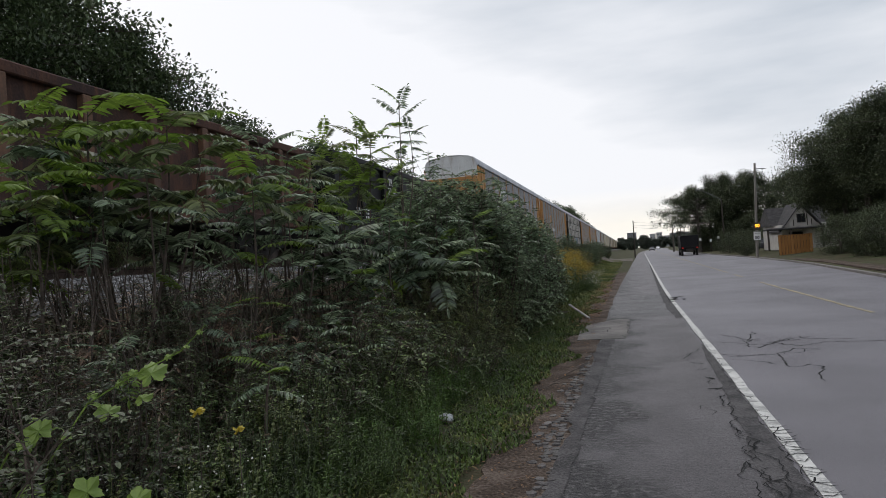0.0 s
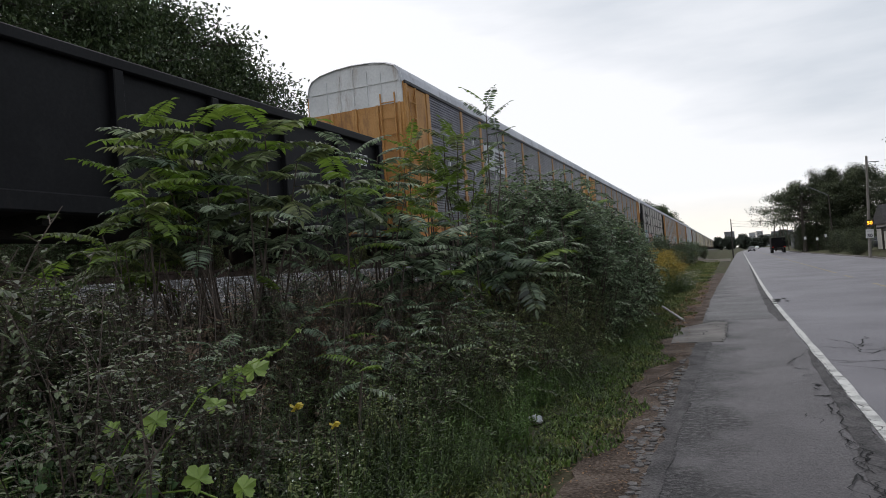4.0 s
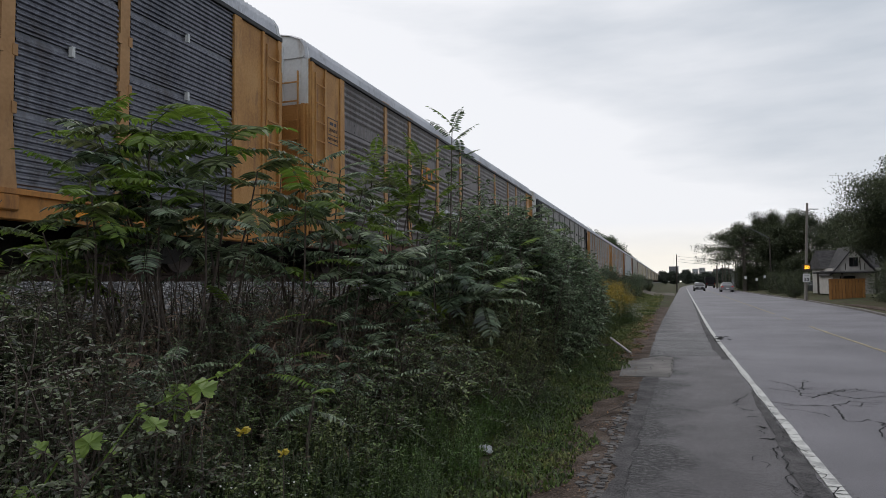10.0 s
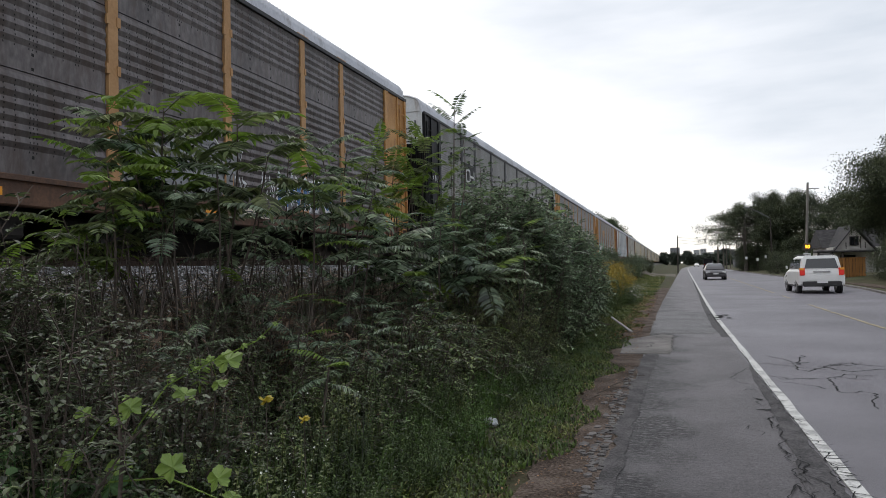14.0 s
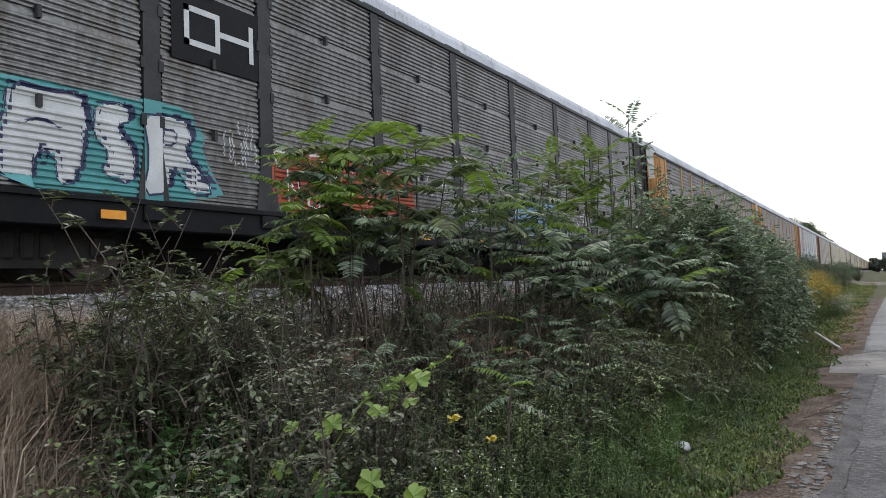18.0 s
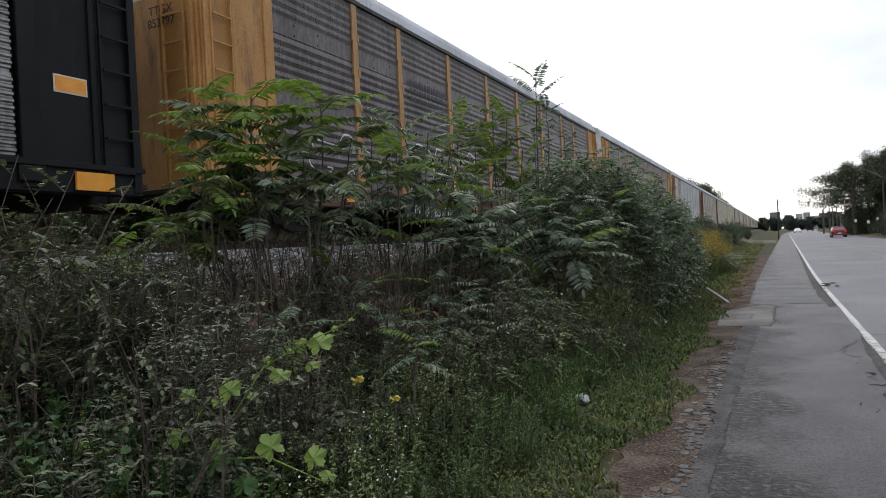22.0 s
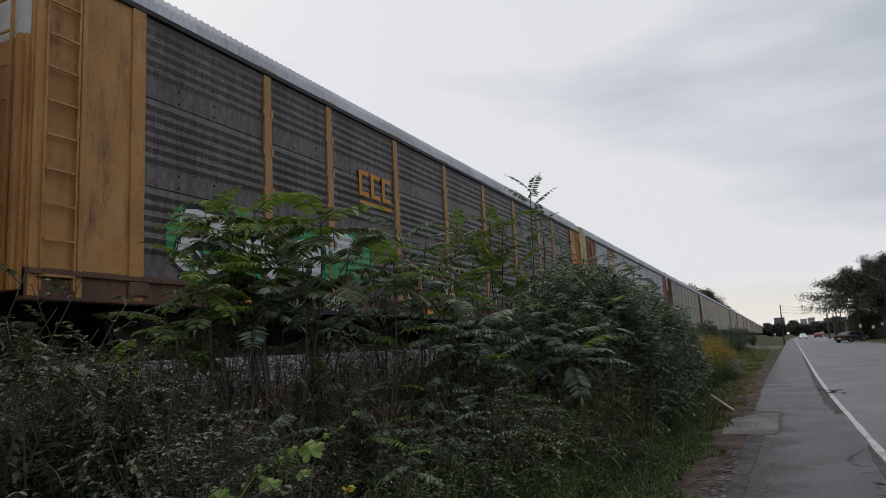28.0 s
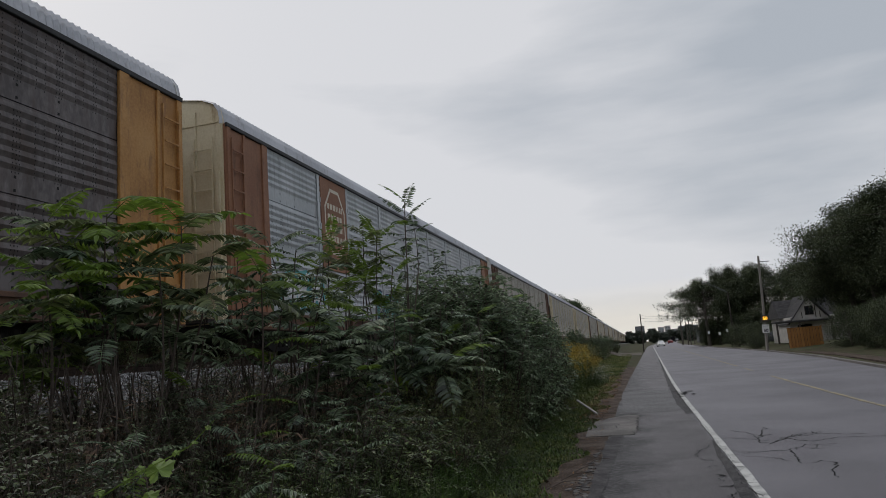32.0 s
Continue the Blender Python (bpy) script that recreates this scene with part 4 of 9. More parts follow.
GLYPHS = [
    [(0.0, 0.0), (0.22, 0.0), (0.3, 0.34), (0.55, 0.3), (0.62, 0.0), (0.95, 0.06), (0.72, 0.55), (0.86, 1.0), (0.5, 0.9), (0.12, 1.0), (0.05, 0.5)],
    [(0.06, 0.0), (0.9, 0.05), (1.0, 0.3), (0.5, 0.26), (0.46, 0.42), (0.86, 0.5), (0.96, 0.98), (0.2, 1.0), (0.1, 0.76), (0.56, 0.74), (0.52, 0.58), (0.1, 0.54)],
    [(0.0, 0.05), (0.3, 0.0), (0.36, 0.42), (0.66, 0.02), (1.0, 0.1), (0.66, 0.52), (1.0, 0.92), (0.7, 1.0), (0.4, 0.7), (0.34, 1.0), (0.04, 0.94)],
    [(0.1, 0.1), (0.5, 0.0), (0.94, 0.14), (1.0, 0.55), (0.86, 0.94), (0.45, 1.0), (0.06, 0.88), (0.0, 0.45)],
    [(0.3, 0.0), (0.62, 0.04), (0.6, 0.66), (0.98, 0.7), (0.92, 1.0), (0.0, 0.95), (0.06, 0.68), (0.32, 0.68)],
    [(0.0, 0.0), (0.28, 0.06), (0.5, 0.5), (0.72, 0.0), (1.02, 0.06), (0.96, 0.62), (0.8, 1.0), (0.66, 0.62), (0.48, 0.96), (0.3, 0.6), (0.16, 1.0), (0.02, 0.6)],
]


def smooth_ring(pts, soft):
    """Cuts the corners of a closed outline."""
    if not soft:
        return pts
    out = []
    n = len(pts)
    for i in range(n):
        a, b = pts[i], pts[(i + 1) % n]
        out += [(a[0] + (b[0] - a[0]) * soft, a[1] + (b[1] - a[1]) * soft), (b[0] - (b[0] - a[0]) * soft, b[1] - (b[1] - a[1]) * soft)]
    return out


def ribbon(pts, w):
    """Quads along a polyline."""
    out = []
    for (y0, z0), (y1, z1) in zip(pts, pts[1:]):
        d = math.hypot(y1 - y0, z1 - z0)
        if d < 1e-3:
            continue
        ny, nz, ey, ez = -(z1 - z0) / d * w, (y1 - y0) / d * w, (y1 - y0) / d * w * 0.5, (z1 - z0) / d * w * 0.5
        out.append([(y0 - ny - ey, z0 - nz - ez), (y1 - ny + ey, z1 - nz + ez), (y1 + ny + ey, z1 + nz + ez), (y0 + ny - ey, z0 + nz - ez)])
    return out


def graffiti(car, y0, y1, z0, z1, edge, fill, seed, cloud=None, letters=3, style="banded", shade=None, soft=0.22, width=0.022, post_w=0.2):
    """A sprayed piece: cloud behind, letter-like shapes with drop shade, fill, outline and inner strokes."""
    rnd = random.Random(seed)
    w = (y1 - y0) / letters
    shapes, inner, shine = [], [], []
    for i in range(letters):
        g = rnd.choice(GLYPHS)
        tilt, h = rnd.uniform(-0.14, 0.14), (z1 - z0) * rnd.uniform(0.86, 1.0)
        cy, b = y0 + w * i - 0.04 * w, z0 + rnd.uniform(0, 0.08) * (z1 - z0)
        ww = w * rnd.uniform(1.0, 1.14)
        place = lambda u, q: (cy + ww * (u + tilt * (q - 0.5)) + rnd.uniform(-0.012, 0.012), b + h * q + 0.05 * h * math.sin(3 * u + seed))
        shapes.append(smooth_ring([place(u, q) for u, q in g], soft))
        u, q = rnd.uniform(0.3, 0.5), rnd.uniform(0.3, 0.62)
        inner += ribbon([place(u, q), place(u + 0.16, q + rnd.uniform(-0.16, 0.16)), place(u + 0.2, q - 0.22)][:rnd.choice((2, 3))], width * 1.3)
        shine += ribbon([place(0.14, 0.84), place(0.1, 0.66)], width * 0.7) + ribbon([place(0.7, 0.86), place(0.64, 0.78)], width * 0.6)
    if cloud:
        top, bottom, n = [], [], max(8, int((y1 - y0) / 0.16))
        ph = rnd.uniform(0, 6)
        for i in range(n + 1):
            t = i / n
            e = min(1.0, 6 * t * (1 - t) + 0.35)
            jag = 0.05 * math.sin(9 * t + ph) + 0.04 * math.sin(23 * t + 2 * ph)
            top.append((y0 - 0.12 + (y1 - y0 + 0.24) * t, (z0 + z1) / 2 + (z1 - z0) * (0.5 * e + jag)))
            bottom.append((y0 - 0.12 + (y1 - y0 + 0.24) * t, (z0 + z1) / 2 - (z1 - z0) * (0.5 * e - jag * 0.6)))
        paint_coat(car, [bottom + top[::-1]], cloud, style, 0.0015, "sprayed colour field of a graffiti piece", post_w)
    if shade:
        paint_coat(car, [[(y + 0.07, z - 0.05) for y, z in p] for p in shapes], shade, style, 0.003, "sprayed drop shade of a graffiti piece", post_w)
    if fill:
        paint_coat(car, shapes, fill, style, 0.0052, "sprayed letter shapes of a graffiti piece", post_w)
        paint_coat(car, shine, P_WHITE, style, 0.0098, "sprayed white highlights", post_w)
    strokes = [r for p in shapes for r in ribbon(p + p[:1], width * rnd.uniform(0.85, 1.15))]
    paint_coat(car, strokes + inner, edge, style, 0.0075, "sprayed outlines of a graffiti piece", post_w)


def soft_line(pts):
    """Rounds the corners of an open line, once."""
    out = [pts[0]]
    for a, b in zip(pts, pts[1:]):
        out += [(a[0] * 0.75 + b[0] * 0.25, a[1] * 0.75 + b[1] * 0.25), (a[0] * 0.25 + b[0] * 0.75, a[1] * 0.25 + b[1] * 0.75)]
    return out + [pts[-1]]


def skin_of(car):
    return ("fine", 0.2) if car.get("panel_style") == "fine" else ("banded", 0.26 if car.get("wide_posts") else 0.2)


def strokes(car, material, width, *lines):
    """Sprayed lines on a car's side, each one a part; points of y and z on the side."""
    style, post_w = skin_of(car)
    for line in lines:
        paint_coat(car, ribbon(soft_line(line), width * 0.5), material, style, 0.0085, "sprayed line of a graffiti piece", post_w)


def field(car, material, lift, label, *polygons):
    """Sprayed colour fields on a car's side, each one a part."""
    style, post_w = skin_of(car)
    for poly in polygons:
        paint_coat(car, [smooth_ring(poly, 0.2)], material, style, lift, label, post_w)


def tag_scrawl(car, y0, y1, z0, z1, material, seed, strokes=9, width=0.016, style="banded"):
    """A thin hand-sprayed scrawl that says nothing."""
    rnd = random.Random(seed)
    polys = []
    for s in range(strokes):
        cy, w = y0 + (y1 - y0) * (s + 0.5) / strokes, (y1 - y0) / strokes
        pts = [(cy + rnd.uniform(-0.7, 0.7) * w, z0 + (z1 - z0) * rnd.random()) for _ in range(4)]
        fine = []
        for i in range(8):
            t = i / 7
            b = [(1 - t) ** 3, 3 * t * (1 - t) ** 2, 3 * t * t * (1 - t), t ** 3]
            fine.append((sum(b[k] * pts[k][0] for k in range(4)), sum(b[k] * pts[k][1] for k in range(4))))
        polys += ribbon(fine, width)
    paint_coat(car, polys, material, style, 0.006, "thin sprayed scrawl")


def flat_plate(car, y0, y1, z0, z1, material, name, label="", x=HALF + 0.058, t=0.006):
    return part(name, boxes((x - 0.03, x + t, y0, y1, z0, z1)), material, car, label)


def near_text(car, body, size, y, z, material, x=HALF + 0.07, name="lettering", label="", bold=0.0):
    """Lettering on the near side, read from +x."""
    return text_child(body, size, material, car, pose(x, y, z, 90, 0, 90), name, label, bold)


def bars(car, y0, y1, z0, z1, rows, material, seed, x=HALF + 0.066, name="small_print"):
    rnd = random.Random(seed)
    v, f = [], []
    h = (z1 - z0) / rows
    for r in range(rows):
        y = y0
        while y < y1 - 0.02:
            w = rnd.uniform(0.05, 0.2)
            b = len(v)
            za, zb = z1 - h * (r + 0.8), z1 - h * (r + 0.25)
            ye = min(y + w, y1)
            v += [(x, y, za), (x, ye, za), (x, ye, zb), (x, y, zb)]
            f.append((b, b + 1, b + 2, b + 3))
            y += w + 0.05
    child(name, mesh_of(name, v, f, material), car, "small print that cannot be read")


def autorack(label, panel, post, end, sill, style="banded", dome=None, post_w=0.2, side_end=None, dome_z=3.75):
    car = thing("autorack_car", label, "rail car", "cars of the freight train")
    car["panel_style"], car["wide_posts"] = style, post_w > 0.22
    widths = [b - a for a, b in zip(POSTS, POSTS[1:])]
    for s in (1, -1):
        for a, w in zip(POSTS, widths):
            if style == "fine" or post_w > 0.18:
                w -= post_w + 0.045
                a += (post_w + 0.045) / 2
            me = shared(("panel", round(w, 2), style, panel.name), lambda w=w: panel_mesh(w, style, panel))
            pan = child("side_panel", me, car, at=pose(s * HALF, a + w / 2, SILL1, 0, 0, 0 if s > 0 else 180))
            if style == "fine" and s > 0:
                child("perforation", shared(("holes", round(w, 2)), lambda w=w: perforation_mesh(w)), pan)["kind"] = "stuff"
        pm = shared(("post", post.name, post_w), lambda: bm_mesh("side_post", post_bm(post_w), post))
        for y in POSTS[1:-1]:
            child("side_post", pm, car, at=pose(s * (HALF + 0.01), y, SILL1, 0, 0, 0 if s > 0 else 180))
        for e in (-1, 1):
            ya, yb = sorted((e * 11.85, e * LONG))
            x0, x1 = sorted((s * (HALF - 0.06), s * (HALF + 0.05)))
            bm = boxes((x0, x1, ya, yb, 0.62, EAVE - 0.02), bevel=0.012)
            panel_ob = part("end_panel", bm, side_end or end, car)
            for y, t in ((e * 11.87, 0.12), (e * 13.36, 0.07), (e * 12.75, 0.04)):
                rib = shared(("rib", t, (side_end or end).name), lambda t=t: bm_mesh("rib", boxes((-0.03, 0.04, -t, t, 0.62, EAVE - 0.03), bevel=0.01), side_end or end))
                child("rib", rib, panel_ob, at=pose(s * (HALF + 0.05), y, 0))
            if s > 0:
                lm = shared(("ladder", (side_end or end).name), lambda: bm_mesh("ladder", ladder_bm(0.7, EAVE - 0.3), side_end or end))
                child("ladder", lm, car, at=pose(HALF + 0.06, e * 13.07, 0))
        x0, x1 = sorted((s * (HALF - 0.12), s * (HALF + 0.075)))
        sm = boxes((x0, x1, -LONG, LONG, SILL0, SILL1 + 0.01), bevel=0.015)
        xa, xb = sorted((s * (HALF + 0.07), s * (HALF + 0.13)))
        box_into(sm, xa, xb, -LONG, LONG, SILL1 - 0.07, SILL1 - 0.01)
        for y in POSTS:
            box_into(sm, xa, xb, y - 0.17, y + 0.17, SILL0 + 0.1, SILL1 - 0.07, 0.02)
        part("side_sill", sm, sill, car)
        x0, x1 = sorted((s * (HALF + 0.04), s * (HALF + 0.1)))
        # dark grey strip; its colour stands in for the shaded gap under the roof
        part("eave_rail", boxes((x0, x1, -LONG, LONG, EAVE - 0.09, EAVE + 0.0), bevel=0.01), M_DARKPOST, car)
    child("roof", shared("roof", roof_mesh), car, "ribbed zinc-grey roof")
    # solid block, coloured near-black for the shade behind panels and post slits
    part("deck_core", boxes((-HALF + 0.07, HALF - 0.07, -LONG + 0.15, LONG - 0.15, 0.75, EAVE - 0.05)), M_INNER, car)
    for e in (-1, 1):
        y0, y1 = sorted((e * (LONG - 0.05), e * (LONG + 0.05)))
        bm = boxes((-HALF, HALF, y0, y1, 0.7, dome_z), bevel=0.01)
        ya, yb = sorted((e * (LONG + 0.05), e * (LONG + 0.1)))
        door = part("end_door", bm, end, car)
        for x in (-1.45, -0.75, -0.04, 0.04, 0.75, 1.45):
            dr = shared(("door_rib", end.name, dome_z), lambda: bm_mesh("rib", boxes((-0.035, 0.035, -0.027, 0.027, 0.7, dome_z)), end))
            child("rib", dr, door, at=pose(x, e * (LONG + 0.076), 0))
        half = [(HALF, dome_z), (HALF, 4.85), (1.5, 5.05), (1.38, 5.21), (1.1, 5.32), (0.6, 5.4), (0, 5.43)]
        prof = half + [(-x, z) for x, z in reversed(half[:-1])]
        bm = bmesh.new()
        va = [bm.verts.new((x, e * (LONG - 0.04), z)) for x, z in prof]
        vb = [bm.verts.new((x, e * (LONG + 0.045), z)) for x, z in prof]
        bm.faces.new(va)
        bm.faces.new(vb)
        for i in range(len(prof)):
            bm.faces.new((va[i], va[(i + 1) % len(prof)], vb[(i + 1) % len(prof)], vb[i]))
        bmesh.ops.recalc_face_normals(bm, faces=bm.faces)
        sheet = part("end_dome", bm, dome or M_DOME, car, "weathered white upper end sheet")
        for x in (-0.9, -0.45, 0.0, 0.45, 0.9):
            part("rib", boxes((x - 0.015, x + 0.015, *sorted((e * (LONG + 0.04), e * (LONG + 0.075))), dome_z + 0.05, 5.3 - 0.25 * abs(x))), dome or M_DOME, sheet)
        part("seam_strip", boxes((-1.45, 1.45, *sorted((e * (LONG + 0.04), e * (LONG + 0.07))), 4.78, 4.81)), dome or M_DOME, sheet)
        lm = shared(("ladder", end.name), lambda: bm_mesh("ladder", ladder_bm(0.7, EAVE - 0.3), end))
        child("ladder", lm, car, at=pose(-1.1 * e, e * (LONG + 0.06), 0, 0, 0, 90 * e))
        part("end_platform", boxes((-1.3, 1.3, *sorted((e * LONG, e * (LONG + 0.35))), 0.72, 0.78)), M_UNDER, car)
        add_truck(car, e * 10.3)
    underframe(car, LONG - 0.1, 1.4, 0.8)
    # unseen brake gear boxes, added to darken the space under the car
    part("brake_cylinder", boxes((-0.9, 0.9, -4.5, -3.4, 0.12, 0.6), bevel=0.05), M_UNDER, car)
    part("air_tank", boxes((-0.5, 0.9, 1.2, 2.6, 0.15, 0.55), bevel=0.05), M_UNDER, car)
    part("brake_valve", boxes((0.5, 1.2, -1.0, 0.3, 0.2, 0.62), bevel=0.05), M_UNDER, car)
    # added dark sheet whose colour stands in for the shade under the car
    part("skirt", boxes((-0.05, 0.05, -8.6, 8.6, 0.05, 0.75)), M_UNDER, car)
    for y in (-9.6, -2.9, -0.6, 3.6, 8.2):
        part("reflector", boxes((HALF + 0.135, HALF + 0.142, y - 0.16, y + 0.16, SILL0 + 0.1, SILL0 + 0.2)), M_REFLECT, car, "amber reflector strip")
    # locking lugs on the panel seams
    lug_paint = M_DOME if post is M_TAN and style == "banded" else M_DARKPOST
    lug = shared(("lug", lug_paint.name), lambda: bm_mesh("lug", boxes((0.03, 0.1, -0.025, 0.025, -0.08, 0.06)), lug_paint))
    for a, b in zip(POSTS, POSTS[1:]):
        for z in (1.9, 2.86, 3.82) if style == "banded" else ():
            child("lug", lug, car, at=pose(HALF, (a + b) / 2, z))
    return car


def gondola(label, material, half_len, top, ribs, rib_material=None):
    car = thing("gondola_car", label, "rail car", "cars of the freight train")
    bottom = 1.0
    for s in (1, -1):
        x0, x1 = sorted((s * (HALF - 0.1), s * (HALF - 0.02)))
        part("side_wall", boxes((x0, x1, -half_len, half_len, bottom - 0.15, top)), material, car)
        x0, x1 = sorted((s * (HALF - 0.12), s * (HALF + 0.1)))
        part("top_chord", boxes((x0, x1, -half_len, half_len, top - 0.14, top + 0.03), bevel=0.02), material, car)
        x0, x1 = sorted((s * (HALF - 0.1), s * (HALF + 0.08)))
        part("side_sill", boxes((x0, x1, -half_len, half_len, bottom - 0.25, bottom), bevel=0.02), material, car)
        n = ribs
        for i in range(n + 1):
            y = -half_len + 0.12 + (2 * half_len - 0.24) * i / n
            x0, x1 = sorted((s * (HALF - 0.03), s * (HALF + 0.11)))
            part("side_rib", boxes((x0, x1, y - 0.09, y + 0.09, bottom, top - 0.14), bevel=0.015), rib_material or material, car)
    for e in (-1, 1):
        part("end_wall", boxes((-HALF + 0.1, HALF - 0.1, *sorted((e * (half_len - 0.08), e * half_len)), bottom - 0.1, top)), material, car)
        for z in (1.4, 1.9, 2.4):
            part("end_rib", boxes((-HALF + 0.1, HALF - 0.1, *sorted((e * half_len, e * (half_len + 0.1))), z, z + 0.12)), material, car)
        add_truck(car, e * (half_len - 1.9))
    part("floor_plate", boxes((-HALF + 0.1, HALF - 0.1, -half_len, half_len, bottom - 0.05, bottom + 0.05)), M_INNER, car)
    part("load", boxes((-HALF + 0.14, HALF - 0.14, -half_len + 0.1, half_len - 0.1, bottom + 0.05, top - 0.5)), M_UNDER, car, "dark load inside")
    underframe(car, half_len - 0.1, 1.3, 0.85)
    return car


CARS = []


def build_train():
    # (car, middle behind the first autorack's rear end at 9 s)
    rear = lambda k: 17.67 + 28.4 * (k - 1) + (0.22 if k in (1, 3) else 0.0)
    a1 = autorack("grey corrugated autorack car with yellow posts and ends", M_GALV, M_TAN, M_YEL, M_ORANGE, dome_z=4.2)
    flat_plate(a1, -6.85, -4.35, 3.1, 3.95, M_GALV_SILVER, "logo_board", "pale board with a dark logo")
    bm = bmesh.new()
    for i in range(5):
        box_into(bm, HALF + 0.066, HALF + 0.072, -5.6 + 0.05 * (i % 2), -4.6, 3.22 + 0.13 * i, 3.3 + 0.13 * i)
    part("logo", bm, P_DARK, a1, "dark striped railway emblem")
    bars(a1, -12.65, -12.1, 2.7, 3.0, 3, P_DARK, 3, HALF + 0.056)
    near_text(a1, "TTGX", 0.28, 2.8, 0.77, P_DARK, HALF + 0.085)
    CARS.append((a1, rear(1) - LONG))
    a2 = autorack("brown-grey corrugated autorack car with tan posts, white graffiti", M_GALV_BROWN, M_TAN, M_YEL, M_RUSTSILL, "fine")
    bm = boxes((HALF + 0.058, HALF + 0.066, -5.95, -4.6, 2.9, 3.0))
    for y in (-5.95, -5.47, -4.98):
        box_into(bm, HALF + 0.058, HALF + 0.066, y, y + 0.1, 3.1, 3.55)
        box_into(bm, HALF + 0.058, HALF + 0.066, y + 0.1, y + 0.38, 3.1, 3.18)
        box_into(bm, HALF + 0.058, HALF + 0.066, y + 0.1, y + 0.38, 3.47, 3.55)
    part("logo", bm, P_GOLD, a2, "gold railway emblem with an underline")
    for y0, y1, z0, z1 in ((-12.6, -12.05, 3.62, 3.64), (-12.6, -12.05, 3.04, 3.06), (-12.6, -12.05, 3.24, 3.255), (-12.6, -12.585, 3.04, 3.64), (-12.065, -12.05, 3.04, 3.64)):
        part("label_frame", boxes((HALF + 0.05, HALF + 0.056, y0, y1, z0, z1)), P_DARK, a2)
    near_text(a2, "QUALITY", 0.105, -12.33, 3.36, P_DARK, HALF + 0.056)
    near_text(a2, "AUTO RACK", 0.09, -12.33, 3.15, P_DARK, HALF + 0.056)
    bars(a2, -12.5, -12.16, 3.45, 3.58, 1, P_DARK, 2, HALF + 0.056)
    flat_plate(a2, -4.1, -1.5, 2.1, 2.35, M_GALV_SILVER, "repair_plate", "unpainted repair plate")
    flat_plate(a2, -6.95, -4.4, SILL0 + 0.01, SILL1 - 0.08, P_BLACK, "number_board", "black number board", HALF + 0.13)
    near_text(a2, "97609", 0.34, -5.6, 0.75, P_LETTER, HALF + 0.139)
    field(a2, P_GREY, 0.0015, "pale sprayed field of a graffiti piece", [(1.5, 1.2), (1.62, 1.86), (2.08, 1.76), (2.08, 1.06), (1.62, 1.0)])
    strokes(a2, P_BLACK, 0.035, [(2.06, 1.75), (1.72, 1.84), (1.56, 1.45), (1.66, 1.06), (2.09, 1.03), (2.62, 1.04)])
    field(a2, P_GREY, 0.0015, 'pale sprayed field of a graffiti piece', [(2.03, 1.7), (2.24, 1.82), (2.51, 1.73), (2.61, 1.91), (2.77, 2.01), (2.99, 1.99), (3.05, 1.89), (3.57, 2.02), (3.83, 2.06), (3.98, 1.9), (4.0, 1.7), (4.14, 1.9), (4.7, 2.0), (4.58, 1.7), (4.44, 1.42), (4.38, 1.24), (3.99, 1.05), (3.25, 0.96), (2.03, 1.1)])
    strokes(a2, P_BLACK, 0.035, [(2.09, 1.57), (2.24, 1.6), (2.36, 1.52), (2.51, 1.4), (2.52, 1.27), (2.43, 1.19), (2.09, 1.13)], [(2.03, 1.73), (2.24, 1.79), (2.51, 1.73), (2.66, 1.6), (2.77, 1.36), (2.75, 1.15), (2.61, 1.03)], [(2.56, 1.76), (2.72, 1.95), (2.88, 1.98), (2.94, 1.89), (2.92, 1.74), (2.78, 1.69)], [(3.11, 1.74), (3.19, 1.62), (3.25, 1.54), (2.88, 1.51), (3.19, 1.18), (3.26, 1.03)])
    strokes(a2, P_BLACK, 0.03, [(3.11, 1.88), (3.44, 1.95), (3.47, 1.84), (3.66, 1.85), (3.64, 1.65), (3.31, 1.66), (3.27, 1.53)], [(3.66, 1.64), (3.68, 1.87), (3.83, 1.99), (3.96, 1.81), (4.1, 1.53)], [(3.22, 1.21), (3.46, 1.24), (3.59, 1.57)], [(3.22, 1.2), (3.56, 1.19), (3.67, 1.04), (3.82, 1.55), (3.97, 1.34), (3.75, 1.25)], [(4.0, 1.08), (4.17, 1.63), (4.32, 1.75), (3.99, 1.72)], [(4.66, 1.93), (4.58, 1.73), (4.17, 1.35), (4.42, 1.35), (4.31, 1.11)])
    strokes(a2, P_WHITE, 0.022, [(2.24, 1.83), (2.5, 1.75), (2.61, 1.94), (2.79, 2.04), (3.01, 2.01), (3.06, 1.91), (3.57, 2.04), (3.83, 2.08), (4.0, 1.9)], [(4.14, 1.91), (4.72, 2.01), (4.6, 1.7), (4.45, 1.42)])
    tag_scrawl(a2, 2.95, 3.6, 2.05, 2.18, P_WHITE, 3, 6, 0.012, "fine")
    tag_scrawl(a2, 4.5, 4.9, 1.12, 1.48, P_WHITE, 22, 7, 0.014, "fine")
    tag_scrawl(a2, 5.3, 5.85, 1.08, 1.68, P_WHITE, 4, 8, 0.014, "fine")
    graffiti(a2, 5.95, 8.4, 1.0, 1.78, P_WHITE, P_DEEPBLUE, 27, None, 5, "fine", shade=P_GREY, soft=0.16, width=0.03)
    tag_scrawl(a2, -10.0, -8.0, 1.1, 2.0, P_WHITE, 14, style="fine")
    for y0, y1 in ((4.2, 4.52), (4.62, 5.02), (5.08, 5.5)):
        part("logo", boxes((HALF + 0.13, HALF + 0.137, y0, y1, 0.74, 0.9)), P_CREAM, a2, "cream emblem block on the sill")
